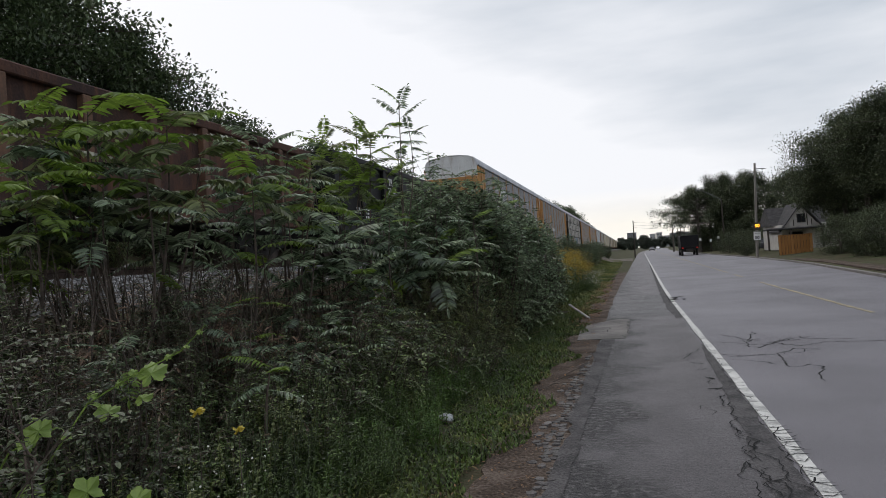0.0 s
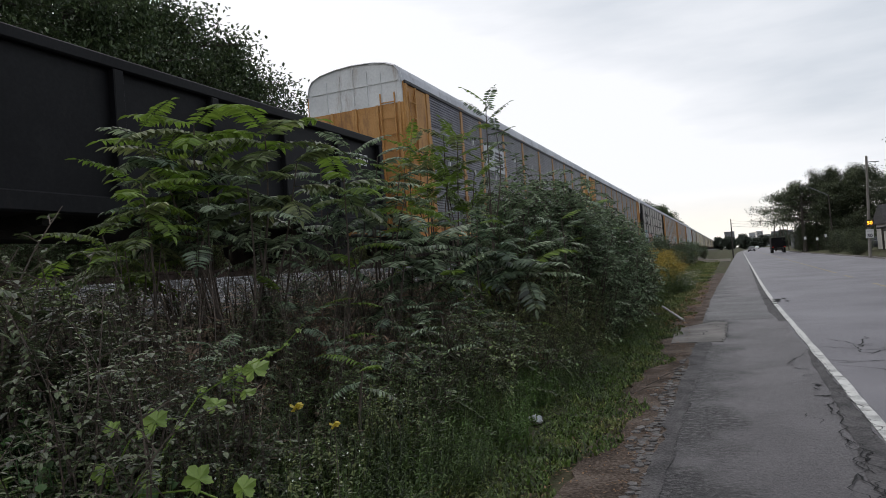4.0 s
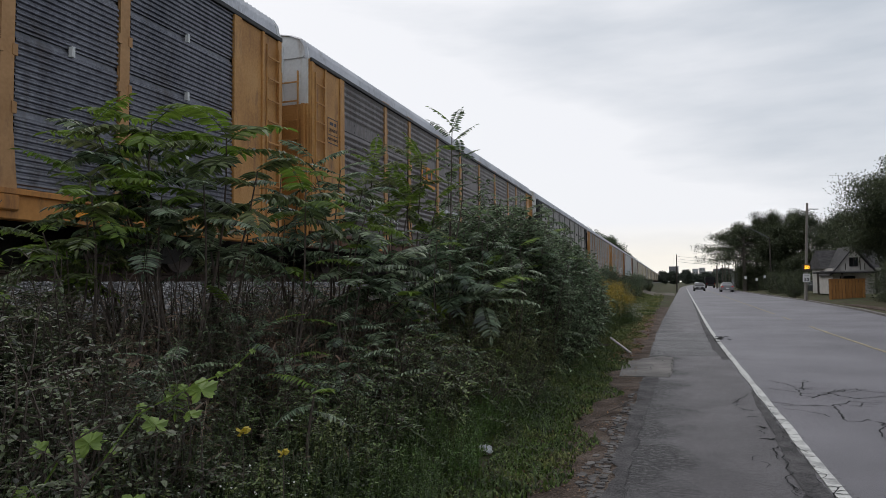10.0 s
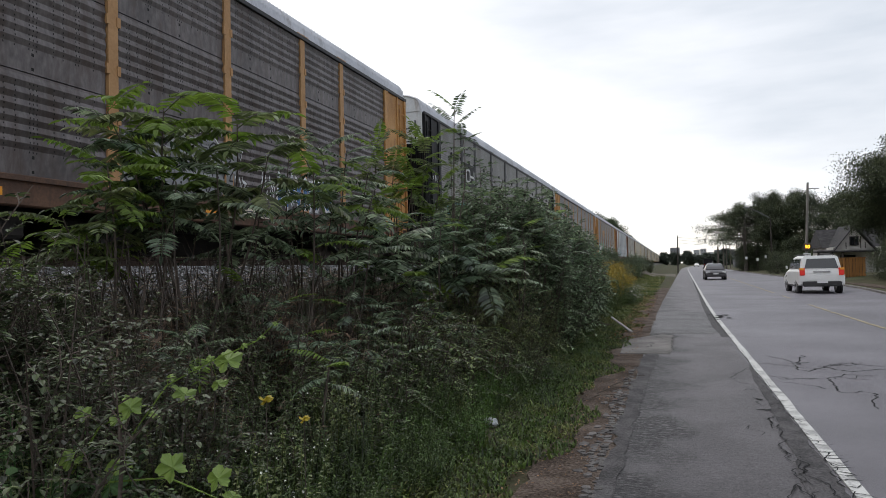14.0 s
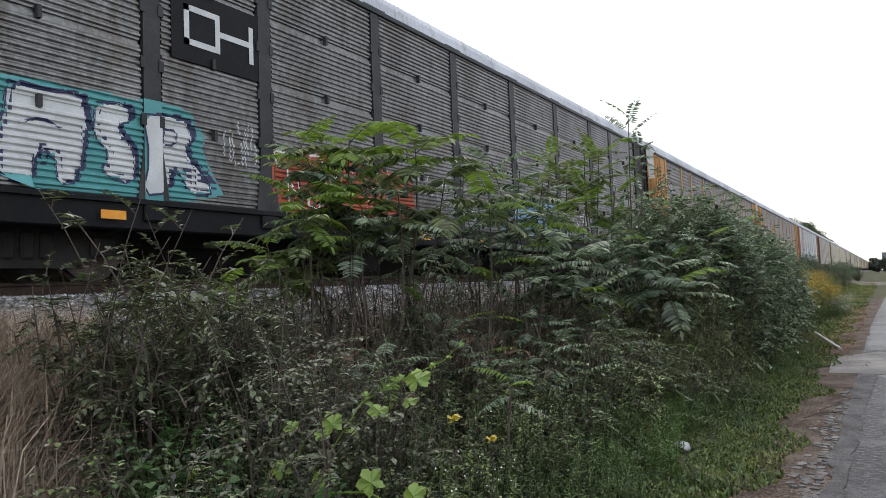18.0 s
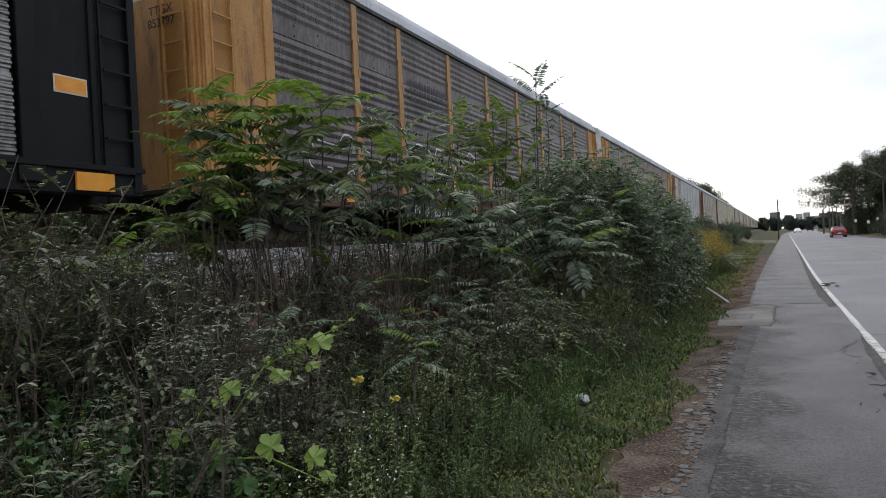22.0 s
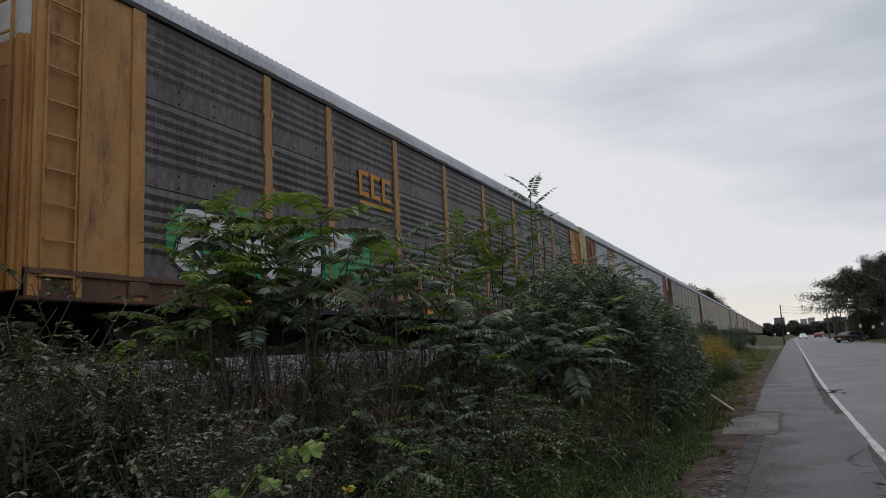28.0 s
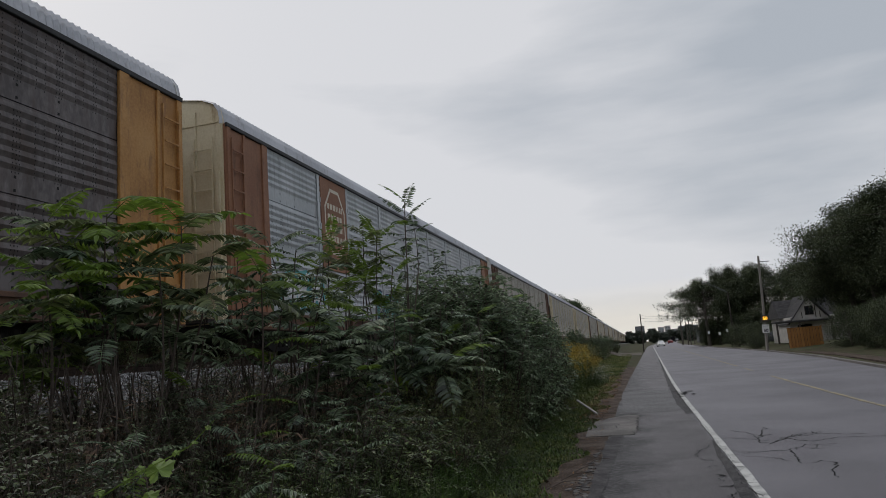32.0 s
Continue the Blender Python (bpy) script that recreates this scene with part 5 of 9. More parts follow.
        for k in range(3):
            part("logo_stripe", boxes((HALF + 0.137, HALF + 0.141, y0 + 0.06, y1 - 0.05, 0.765 + 0.035 * k, 0.78 + 0.035 * k)), P_DARK, a2)
    CARS.append((a2, rear(2) - LONG))
    a3 = autorack("silver-grey corrugated autorack car with black posts and ends, graffiti", M_GALV_PALE, M_DARKPOST, M_BLACK, M_BLACK, post_w=0.26)
    flat_plate(a3, -8.7, -7.15, 2.8, 3.75, M_BLACK, "logo_board", "black board with a white logo")
    bm = bmesh.new()
    for y0, y1, z0, z1 in ((-8.5, -8.42, 3.02, 3.55), (-8.5, -7.98, 3.47, 3.55), (-8.5, -7.98, 3.02, 3.1), (-7.98, -7.9, 3.02, 3.55), (-7.9, -7.36, 3.25, 3.33), (-7.36, -7.28, 3.02, 3.55)):
        box_into(bm, HALF + 0.066, HALF + 0.073, y0, y1, z0, z1)
    part("logo", bm, P_WHITE, a3, "white angular railway emblem")
    tag_scrawl(a3, -7.85, -7.25, 1.5, 2.2, P_WHITE, 32, 10, 0.012)
    graffiti(a3, -6.85, -5.35, 0.98, 1.9, P_WHITE, P_RED, 33, P_RED, 2, shade=P_NAVY, soft=0.0, width=0.02, post_w=0.26)
    tag_scrawl(a3, -3.0, -1.9, 1.45, 1.95, P_WHITE, 5, 12, 0.012)
    tag_scrawl(a3, 4.6, 6.5, 1.0, 1.7, P_WHITE, 6)
    field(a3, P_TEAL, 0.0015, 'teal sprayed halo of a graffiti piece', [(-11.04, 2.09), (-10.38, 2.12), (-9.71, 2.14), (-9.05, 2.18), (-8.41, 2.17), (-8.17, 1.86), (-8.24, 1.64), (-7.8, 0.98), (-11.04, 0.89)])
    field(a3, P_NAVY, 0.003, 'navy sprayed shade of a graffiti piece', [(-10.69, 2.08), (-10.33, 2.05), (-9.88, 2.11), (-9.78, 1.89), (-9.92, 1.1), (-10.16, 1.05), (-10.2, 1.4), (-10.41, 1.37), (-10.46, 1.04), (-10.77, 1.05), (-10.92, 1.38), (-10.77, 1.63)], [(-9.67, 2.04), (-9.3, 2.1), (-9.19, 1.91), (-9.45, 1.82), (-9.17, 1.54), (-9.21, 1.13), (-9.66, 1.26), (-9.51, 1.45), (-9.75, 1.68)], [(-9.07, 2.02), (-8.45, 2.09), (-8.27, 1.87), (-8.46, 1.64), (-7.9, 1.16), (-8.36, 1.09), (-8.62, 1.48), (-8.71, 1.08), (-9.1, 1.02), (-8.99, 1.48)])
    field(a3, P_WHITE, 0.0052, 'white sprayed letter shapes of a graffiti piece', [(-10.74, 2.04), (-10.38, 2.01), (-9.95, 2.07), (-9.85, 1.85), (-9.98, 1.07), (-10.22, 1.02), (-10.26, 1.37), (-10.47, 1.34), (-10.51, 1.01), (-10.82, 1.02), (-10.97, 1.35), (-10.82, 1.6)], [(-9.74, 2.01), (-9.37, 2.06), (-9.27, 1.87), (-9.52, 1.78), (-9.25, 1.51), (-9.28, 1.09), (-9.73, 1.22), (-9.58, 1.42), (-9.82, 1.64)], [(-9.15, 1.98), (-8.54, 2.04), (-8.36, 1.83), (-8.55, 1.6), (-8.0, 1.12), (-8.44, 1.05), (-8.7, 1.44), (-8.79, 1.05), (-9.18, 0.99), (-9.06, 1.44)])
    strokes(a3, P_NAVY, 0.028, [(-10.74, 2.04), (-10.38, 2.01), (-9.95, 2.07), (-9.85, 1.85), (-9.98, 1.07), (-10.22, 1.02), (-10.26, 1.37), (-10.47, 1.34), (-10.51, 1.01), (-10.82, 1.02), (-10.97, 1.35), (-10.82, 1.6), (-10.74, 2.04)], [(-9.74, 2.01), (-9.37, 2.06), (-9.27, 1.87), (-9.52, 1.78), (-9.25, 1.51), (-9.28, 1.09), (-9.73, 1.22), (-9.58, 1.42), (-9.82, 1.64), (-9.74, 2.01)], [(-9.15, 1.98), (-8.54, 2.04), (-8.36, 1.83), (-8.55, 1.6), (-8.0, 1.12), (-8.44, 1.05), (-8.7, 1.44), (-8.79, 1.05), (-9.18, 0.99), (-9.06, 1.44), (-9.15, 1.98)])
    strokes(a3, P_NAVY, 0.03, [(-10.63, 1.63), (-10.39, 1.72), (-10.18, 1.63)], [(-10.41, 1.43), (-10.33, 1.44), (-10.33, 1.24), (-10.41, 1.23), (-10.41, 1.43)], [(-8.83, 1.85), (-8.63, 1.86), (-8.67, 1.66), (-8.87, 1.65), (-8.83, 1.85)])
    field(a3, P_RED, 0.0015, 'red sprayed field of a graffiti piece', [(-5.31, 1.93), (-4.49, 1.89), (-3.95, 1.89), (-3.21, 1.86), (-3.16, 1.43), (-3.05, 1.02), (-5.35, 0.99)])
    field(a3, P_NAVY, 0.003, 'navy sprayed patches of a graffiti piece', [(-5.17, 1.84), (-4.19, 1.91), (-4.26, 1.78), (-5.17, 1.75)], [(-5.1, 1.52), (-4.93, 1.54), (-4.97, 1.34), (-5.13, 1.32)], [(-4.08, 1.44), (-3.82, 1.57), (-3.89, 1.22)], [(-3.49, 1.81), (-3.32, 1.8), (-3.34, 1.44), (-3.45, 1.43)], [(-3.11, 1.38), (-2.97, 1.33), (-2.97, 1.09), (-3.08, 1.08)])
    strokes(a3, P_WHITE, 0.024, [(-4.49, 1.85), (-4.29, 1.77), (-4.33, 1.64), (-4.49, 1.47), (-4.66, 1.18)], [(-4.52, 1.21), (-4.29, 1.03), (-4.47, 0.84)], [(-3.86, 1.56), (-4.08, 1.44), (-3.94, 1.22)], [(-3.53, 1.82), (-3.43, 1.44)], [(-5.15, 1.81), (-5.04, 1.72)], [(-4.8, 1.83), (-4.76, 1.72)], [(-3.98, 1.87), (-3.93, 1.75)], [(-3.18, 1.19), (-3.08, 1.02)])
    field(a3, P_BLUE, 0.0015, 'pale blue sprayed letters of a graffiti piece', [(2.77, 1.86), (3.16, 1.86), (3.96, 1.89), (3.91, 1.04), (2.75, 1.07)], [(4.41, 1.32), (4.8, 1.34), (4.95, 1.0), (4.3, 1.0)])
    strokes(a3, P_NAVY, 0.05, [(2.87, 1.78), (3.0, 1.12)], [(3.06, 1.8), (3.0, 1.17), (3.16, 1.69), (3.38, 1.06)], [(3.23, 1.83), (3.52, 1.16), (3.45, 1.8)], [(3.81, 1.79), (3.73, 1.05)], [(3.98, 1.74), (3.9, 1.4), (3.96, 1.07), (4.21, 1.04)], [(4.46, 1.82), (4.54, 1.63), (4.45, 1.36), (4.24, 1.08)], [(4.0, 1.44), (4.38, 1.41)], [(4.57, 0.99), (4.65, 1.33)])
    strokes(a3, P_WHITE, 0.024, [(4.01, 1.8), (4.23, 1.88), (4.43, 1.82), (4.49, 1.65), (4.32, 1.45), (4.12, 1.34), (4.0, 1.41)], [(3.89, 1.27), (4.09, 1.24), (4.18, 1.29), (4.13, 1.18), (3.93, 1.13)], [(2.75, 1.03), (3.14, 0.97), (3.89, 0.96), (5.08, 0.95)], [(5.19, 1.72), (5.03, 1.65), (4.95, 1.45), (5.06, 1.34), (4.97, 1.03)], [(5.18, 1.61), (5.43, 1.72), (5.68, 1.75), (5.85, 1.67), (5.84, 1.54), (5.49, 1.3)], [(5.85, 1.67), (6.41, 1.72), (6.07, 1.55), (5.93, 1.35), (5.7, 1.06)], [(5.24, 1.02), (5.49, 1.21), (5.17, 1.27)])
    field(a3, P_BLUE, 0.0012, 'pale blue sprayed letter block of a graffiti piece', [(1.55, 1.88), (2.04, 1.84), (2.86, 1.85), (3.87, 1.87), (3.7, 1.25), (2.99, 0.97), (1.95, 0.97), (1.54, 1.0), (1.14, 1.0), (1.13, 1.11), (1.54, 1.26), (1.19, 1.26), (1.27, 1.54), (1.46, 1.71)], [(0.61, 1.15), (1.12, 1.28), (1.13, 1.11), (0.61, 1.03)])
    field(a3, P_NAVY, 0.004, 'navy sprayed shapes of a graffiti piece', [(1.67, 1.54), (1.48, 1.4), (1.68, 1.34)], [(2.31, 1.36), (2.72, 1.38), (2.6, 1.23), (2.38, 1.18)], [(3.01, 1.87), (3.15, 1.86), (3.48, 1.46), (3.39, 1.42)], [(3.03, 1.38), (3.15, 1.41), (3.16, 1.04), (3.03, 1.03)])
    strokes(a3, P_NAVY, 0.05, [(1.54, 1.9), (2.63, 1.86), (3.9, 1.87)], [(1.46, 1.7), (1.2, 1.43), (1.22, 1.26), (1.6, 1.29)], [(2.03, 1.82), (2.03, 1.56)], [(2.07, 1.62), (2.25, 1.77), (2.55, 1.8), (2.7, 1.65), (2.67, 1.42), (2.33, 1.38)], [(2.2, 1.33), (2.19, 1.13), (2.37, 1.04), (2.6, 1.14), (2.72, 1.38)], [(2.82, 1.81), (2.85, 1.45)], [(1.97, 1.32), (1.94, 1.06)], [(0.84, 1.04), (1.54, 1.27)], [(3.5, 1.8), (3.72, 1.66), (3.61, 1.31)], [(1.58, 1.03), (1.63, 1.26)])
    strokes(a3, P_WHITE, 0.024, [(1.42, 1.64), (1.22, 1.37), (1.34, 1.28), (1.55, 1.3)], [(2.1, 1.45), (2.32, 1.71), (2.55, 1.72), (2.61, 1.49)], [(0.61, 1.02), (1.11, 1.0), (1.53, 1.0), (2.3, 0.97), (2.99, 0.97)], [(1.19, 1.07), (1.44, 1.14), (1.54, 1.24)], [(2.85, 1.45), (2.94, 1.78), (3.1, 1.58)])
    near_text(a3, "704659", 0.38, 7.6, 0.72, P_LETTER, HALF + 0.139)
    flat_plate(a3, 6.5, 8.7, SILL0 - 0.02, SILL1 - 0.08, M_BLACK, "number_board", "black number board", HALF + 0.13)
    tag_scrawl(a3, -12.7, -12.0, 2.6, 3.0, P_WHITE, 7, 6)
    tag_scrawl(a3, -12.7, -11.9, 1.2, 1.8, P_WHITE, 8, 7)
    tag_scrawl(a3, 9.0, 11.4, 1.1, 1.9, P_GREY, 18)
    flat_plate(a3, 12.2, 12.66, 1.76, 1.97, P_CREAM, "data_plate", "amber data plate with a white border", HALF + 0.055)
    flat_plate(a3, 12.22, 12.64, 1.78, 1.95, M_REFLECT, "data_plate", "amber data plate", HALF + 0.06)
    flat_plate(a3, 12.4, 12.95, 0.62, 0.84, M_REFLECT, "data_plate", "orange two-line plate", HALF + 0.12)
    bars(a3, 11.95, 12.6, 3.1, 3.4, 3, P_LETTER, 71, HALF + 0.056)
    CARS.append((a3, rear(3) - LONG))
    a4 = autorack("brown-grey corrugated autorack car with tan posts and yellow ends, graffiti", M_GALV_BROWN, M_TAN, M_YEL, M_RUSTSILL, "fine")
    flat_plate(a4, -7.3, -4.3, 0.38, SILL1 - 0.08, P_BLACK, "number_board", "black number board", HALF + 0.13)
    near_text(a4, "TTGX  853797", 0.36, -5.75, 0.56, P_LETTER, HALF + 0.139)
    bars(a4, 5.7, 6.5, 0.66, 0.88, 1, P_DARK, 19, HALF + 0.085, "logo")
    text_child("TTGX\n853797", 0.2, P_DARK, a4, pose(0.85, -LONG - 0.108, 3.4, 90, 0, 0), "lettering")
    bars(a4, -6.6, -4.5, 3.1, 3.7, 3, P_DARK, 9)
    graffiti(a4, -6.9, -2.6, 0.98, 2.15, P_WHITE, None, 44, None, 3, "fine", soft=0.08)
    tag_scrawl(a4, -1.1, 1.2, 1.2, 1.9, P_WHITE, 11, style="fine")
    graffiti(a4, 7.3, 8.8, 1.0, 2.1, P_WHITE, P_TEAL, 43, None, 2, "fine", shade=P_NAVY)
    tag_scrawl(a4, 9.2, 11.2, 1.0, 2.0, P_WHITE, 12, style="fine")
    strokes(a4, P_WHITE, 0.03, [(-10.68, 1.26), (-10.83, 1.34), (-10.82, 1.46), (-10.73, 1.61), (-10.67, 1.77), (-10.56, 1.8), (-10.28, 1.78), (-9.78, 1.75), (-9.7, 1.93), (-9.58, 2.01), (-9.35, 2.0), (-9.15, 1.86), (-8.62, 1.73)], [(-11.17, 1.19), (-11.06, 1.17), (-10.81, 1.11), (-10.68, 1.2), (-10.49, 1.21), (-10.34, 1.09), (-10.29, 1.0)], [(-10.28, 1.0), (-10.13, 1.23), (-10.03, 1.32), (-10.24, 1.32)], [(-9.65, 1.04), (-9.47, 1.3), (-9.26, 1.33), (-9.29, 1.05)], [(-11.08, 0.96), (-9.42, 1.01)])
    strokes(a4, P_WHITE, 0.02, [(3.9, 1.76), (3.99, 1.75), (4.04, 1.65), (4.24, 1.65), (4.49, 1.69), (4.78, 1.71), (4.89, 1.6), (4.83, 1.36), (4.76, 1.21)], [(5.03, 1.24), (5.14, 1.71), (5.28, 1.76), (5.3, 1.86), (5.73, 2.0), (5.85, 1.85), (6.18, 1.8), (6.2, 1.67)], [(6.32, 1.79), (6.73, 1.67)], [(3.74, 1.52), (3.84, 1.32), (3.95, 1.44)])
    CARS.append((a4, rear(4) - LONG))
    a5 = autorack("brown-grey corrugated autorack car with tan posts, green graffiti", M_GALV_BROWN, M_TAN, M_YEL, M_RUSTSILL, "fine")
    bm = boxes((HALF + 0.058, HALF + 0.066, -5.95, -4.55, 2.92, 3.0))
    for y in (-5.95, -5.45, -4.95):
        box_into(bm, HALF + 0.058, HALF + 0.066, y, y + 0.12, 3.1, 3.65)
        box_into(bm, HALF + 0.058, HALF + 0.066, y + 0.12, y + 0.4, 3.1, 3.2)
        box_into(bm, HALF + 0.058, HALF + 0.066, y + 0.12, y + 0.4, 3.55, 3.65)
    part("logo", bm, P_GOLD, a5, "orange railway emblem with an underline")
    graffiti(a5, -11.2, -8.9, 1.0, 2.1, P_BLACK, P_WHITE, 51, P_GREEN, 2, "fine", shade=P_GREEN, width=0.045)
    field(a5, P_GREEN, 0.0015, 'green sprayed field of a graffiti piece', [(-8.29, 2.31), (-8.0, 2.26), (-7.54, 2.16), (-6.76, 2.2), (-5.37, 2.26), (-5.5, 1.26), (-7.98, 1.18), (-8.26, 1.18)])
    field(a5, P_WHITE, 0.003, 'white sprayed shapes of a graffiti piece', [(-8.28, 1.84), (-7.77, 1.97), (-7.46, 1.92), (-7.39, 1.6), (-7.45, 1.27), (-8.26, 1.25)], [(-7.42, 2.16), (-6.26, 2.2), (-6.34, 1.73), (-7.03, 1.73), (-6.98, 1.58), (-7.25, 1.69)])
    field(a5, P_MAROON, 0.0045, 'dark maroon sprayed shapes of a graffiti piece', [(-6.26, 2.2), (-5.72, 2.23), (-5.89, 1.9), (-6.11, 1.74), (-6.37, 1.54), (-6.34, 1.75)], [(-6.89, 1.33), (-6.32, 1.43), (-6.27, 1.25), (-6.8, 1.17)])
    field(a5, P_GREEN, 0.006, 'green sprayed arrow of a graffiti piece', [(-7.35, 1.42), (-7.14, 1.84), (-7.01, 1.65), (-6.85, 1.52), (-6.89, 1.33), (-7.41, 1.27)])
    field(a5, P_BLACK, 0.006, 'black sprayed patch of a graffiti piece', [(-7.86, 1.54), (-7.77, 1.48), (-7.75, 1.34), (-7.83, 1.19), (-7.94, 1.22), (-7.96, 1.35), (-7.93, 1.47)])
    strokes(a5, P_BLACK, 0.04, [(-8.29, 2.33), (-8.0, 2.3), (-7.78, 2.25), (-7.5, 2.13), (-7.35, 1.83), (-7.37, 1.46), (-7.53, 1.19), (-7.87, 1.16)], [(-7.42, 2.16), (-7.27, 1.77), (-7.37, 1.39)], [(-7.03, 2.11), (-7.01, 1.81)], [(-6.32, 1.71), (-6.76, 1.46), (-6.89, 1.18)])
    flat_plate(a5, -9.2, -6.2, SILL0 - 0.02, SILL1 - 0.06, P_BLACK, "number_board", "black number board", HALF + 0.13)
    near_text(a5, "TTGX 993", 0.34, -7.7, 0.72, P_LETTER, HALF + 0.139)
    graffiti(a5, -4.1, -1.2, 1.0, 1.85, P_WHITE, P_BLACK, 53, P_RED, 3, "fine", shade=P_RED)
    tag_scrawl(a5, 1.8, 4.0, 1.0, 1.9, P_WHITE, 15, style="fine")
    graffiti(a5, 5.0, 8.2, 1.1, 2.2, P_BLACK, P_WHITE, 54, None, 4, "fine", shade=P_GREY)
    CARS.append((a5, rear(5) - LONG))
    a6 = autorack("silver corrugated autorack car with oxide-red end panels", M_GALV_SILVER, M_GALV_SILVER, M_CREAM, M_RUSTSILL, "fine", M_CREAM, 0.14, M_REDBROWN)
    flat_plate(a6, -8.85, -7.05, 2.2, EAVE - 0.1, M_REDBROWN, "logo_board", "oxide-red board with a rounded cream emblem")
    v, f = [], []
    for i in range(8):
        q = math.pi / 8 + i * math.pi / 4
        for r in (1.0, 0.9):
            v.append((HALF + 0.068, -7.95 + 0.75 * r * math.cos(q), 3.55 + 0.98 * r * math.sin(q)))
    f = [(2 * i, 2 * ((i + 1) % 8), 2 * ((i + 1) % 8) + 1, 2 * i + 1) for i in range(8)]
    child("logo", mesh_of("logo", v, f, P_CREAM), a6, "cream eight-sided emblem outline")
    bars(a6, -8.45, -7.45, 2.95, 4.1, 4, P_CREAM, 12, HALF + 0.068, "logo")
    graffiti(a6, -11.2, -8.95, 1.0, 2.0, P_TEAL, P_WHITE, 61, P_TEAL, 3, "fine")
    graffiti(a6, -5.2, -2.8, 1.0, 1.9, P_NAVY, P_TEAL, 62, None, 3, "fine")
    CARS.append((a6, rear(6) - LONG))
    far = [autorack("pale beige autorack car with rust-brown end panels far down the train", M_GALV_BEIGE, M_GALV_BEIGE, M_RUSTSILL, M_RUSTSILL, "fine", None, 0.14, M_RUSTSILL),
           autorack("pale beige autorack car far down the train", M_GALV_BEIGE, M_CREAM, M_DARKPOST, M_RUSTSILL, "fine", None, 0.14, M_CREAM)]
    k = 7
    for src in far:
        CARS.append((src, rear(k) - LONG))
        k += 1
    while k <= 22:
        CARS.append((copy_thing(far[k % 2], Matrix.Identity(4)), rear(k) - LONG))
        k += 1
    g0 = -20.0
    black = gondola("black steel gondola car with white lettering", M_BLACK, 9.3, 2.9, 9)
    near_text(black, "TR", 0.34, -4.25, 2.46, P_LETTER, HALF + 0.02, bold=0.01)
    near_text(black, "80545", 0.34, -4.12, 2.14, P_LETTER, HALF + 0.02, bold=0.01)
    bars(black, 8.0, 8.6, 2.2, 2.5, 3, P_LETTER, 17, HALF + 0.02)
    bars(black, -7.6, -6.4, 1.15, 1.5, 3, P_LETTER, 19, HALF + 0.02)
    part("placard_holder", boxes((HALF - 0.01, HALF + 0.02, 6.7, 7.3, 1.5, 1.95)), P_GREY, black, "white framed placard holder")
    part("placard", boxes((HALF + 0.02, HALF + 0.026, 6.76, 7.24, 1.56, 1.89)), M_BLACK, black)
    CARS.append((black, g0))
    rust = gondola("rust-brown steel gondola car with stained ribs", M_RUSTCAR, 9.3, 2.65, 12, M_RUSTSILL)
    CARS.append((rust, g0 - 20.0))


def full_height():
    """Draws the car bodies out to their true height over the rail, wheels and trucks left as they are."""
    done = set()
    for car, _ in CARS:
        for ob in car.children_recursive:
            kind = ob.name.split(".")[0]
            if kind in ("wheel", "side_frame", "truck", "coupler"):
                continue
            m = ob.matrix_basis.copy()
            m.translation.z *= TALL
            ob.matrix_basis = m
            if ob.type == "MESH" and ob.data.name not in done:
                done.add(ob.data.name)
                ob.data.transform(Matrix.Diagonal((1, 1, TALL, 1)))


build_train()
full_height()


# ---- plants ----
class Leaves:
    """Collects folded leaves and thin stems into one mesh."""

    def __init__(self):
        self.v, self.f = [], []

    def leaf(self, p, d, up, length, width, fold=0.25, droop=0.15):
        side = d.cross(up)
        if side.length < 1e-4:
            side = d.orthogonal()
        side.normalize()
        n = side.cross(d).normalized()
        b = len(self.v)
        w = side * (width / 2) + n * (fold * width)
        v = n * (2 * fold * width) - w
        lo, hi, tip = p + d * (length * 0.3), p + d * (length * 0.68) - n * (0.35 * droop * length), p + d * length - n * (droop * length)
        self.v += [p, lo + w, hi + w * 0.8, tip, hi + v * 0.8, lo + v]
        self.f += [(b, b + 1, b + 2, b + 3), (b, b + 3, b + 4, b + 5)]

    def stem(self, pts, radii, sides=3):
        tube_into(self.v, self.f, pts, radii, sides)

    def mesh(self, name, material):
        return mesh_of(name, self.v, self.f, material)


def rand_dir(r, up=0.0):
    q, z = r.uniform(0, 6.2832), r.uniform(-1, 1)
    s = math.sqrt(1 - z * z)
    return (Vector((s * math.cos(q), s * math.sin(q), z)) + Vector((0, 0, up))).normalized()


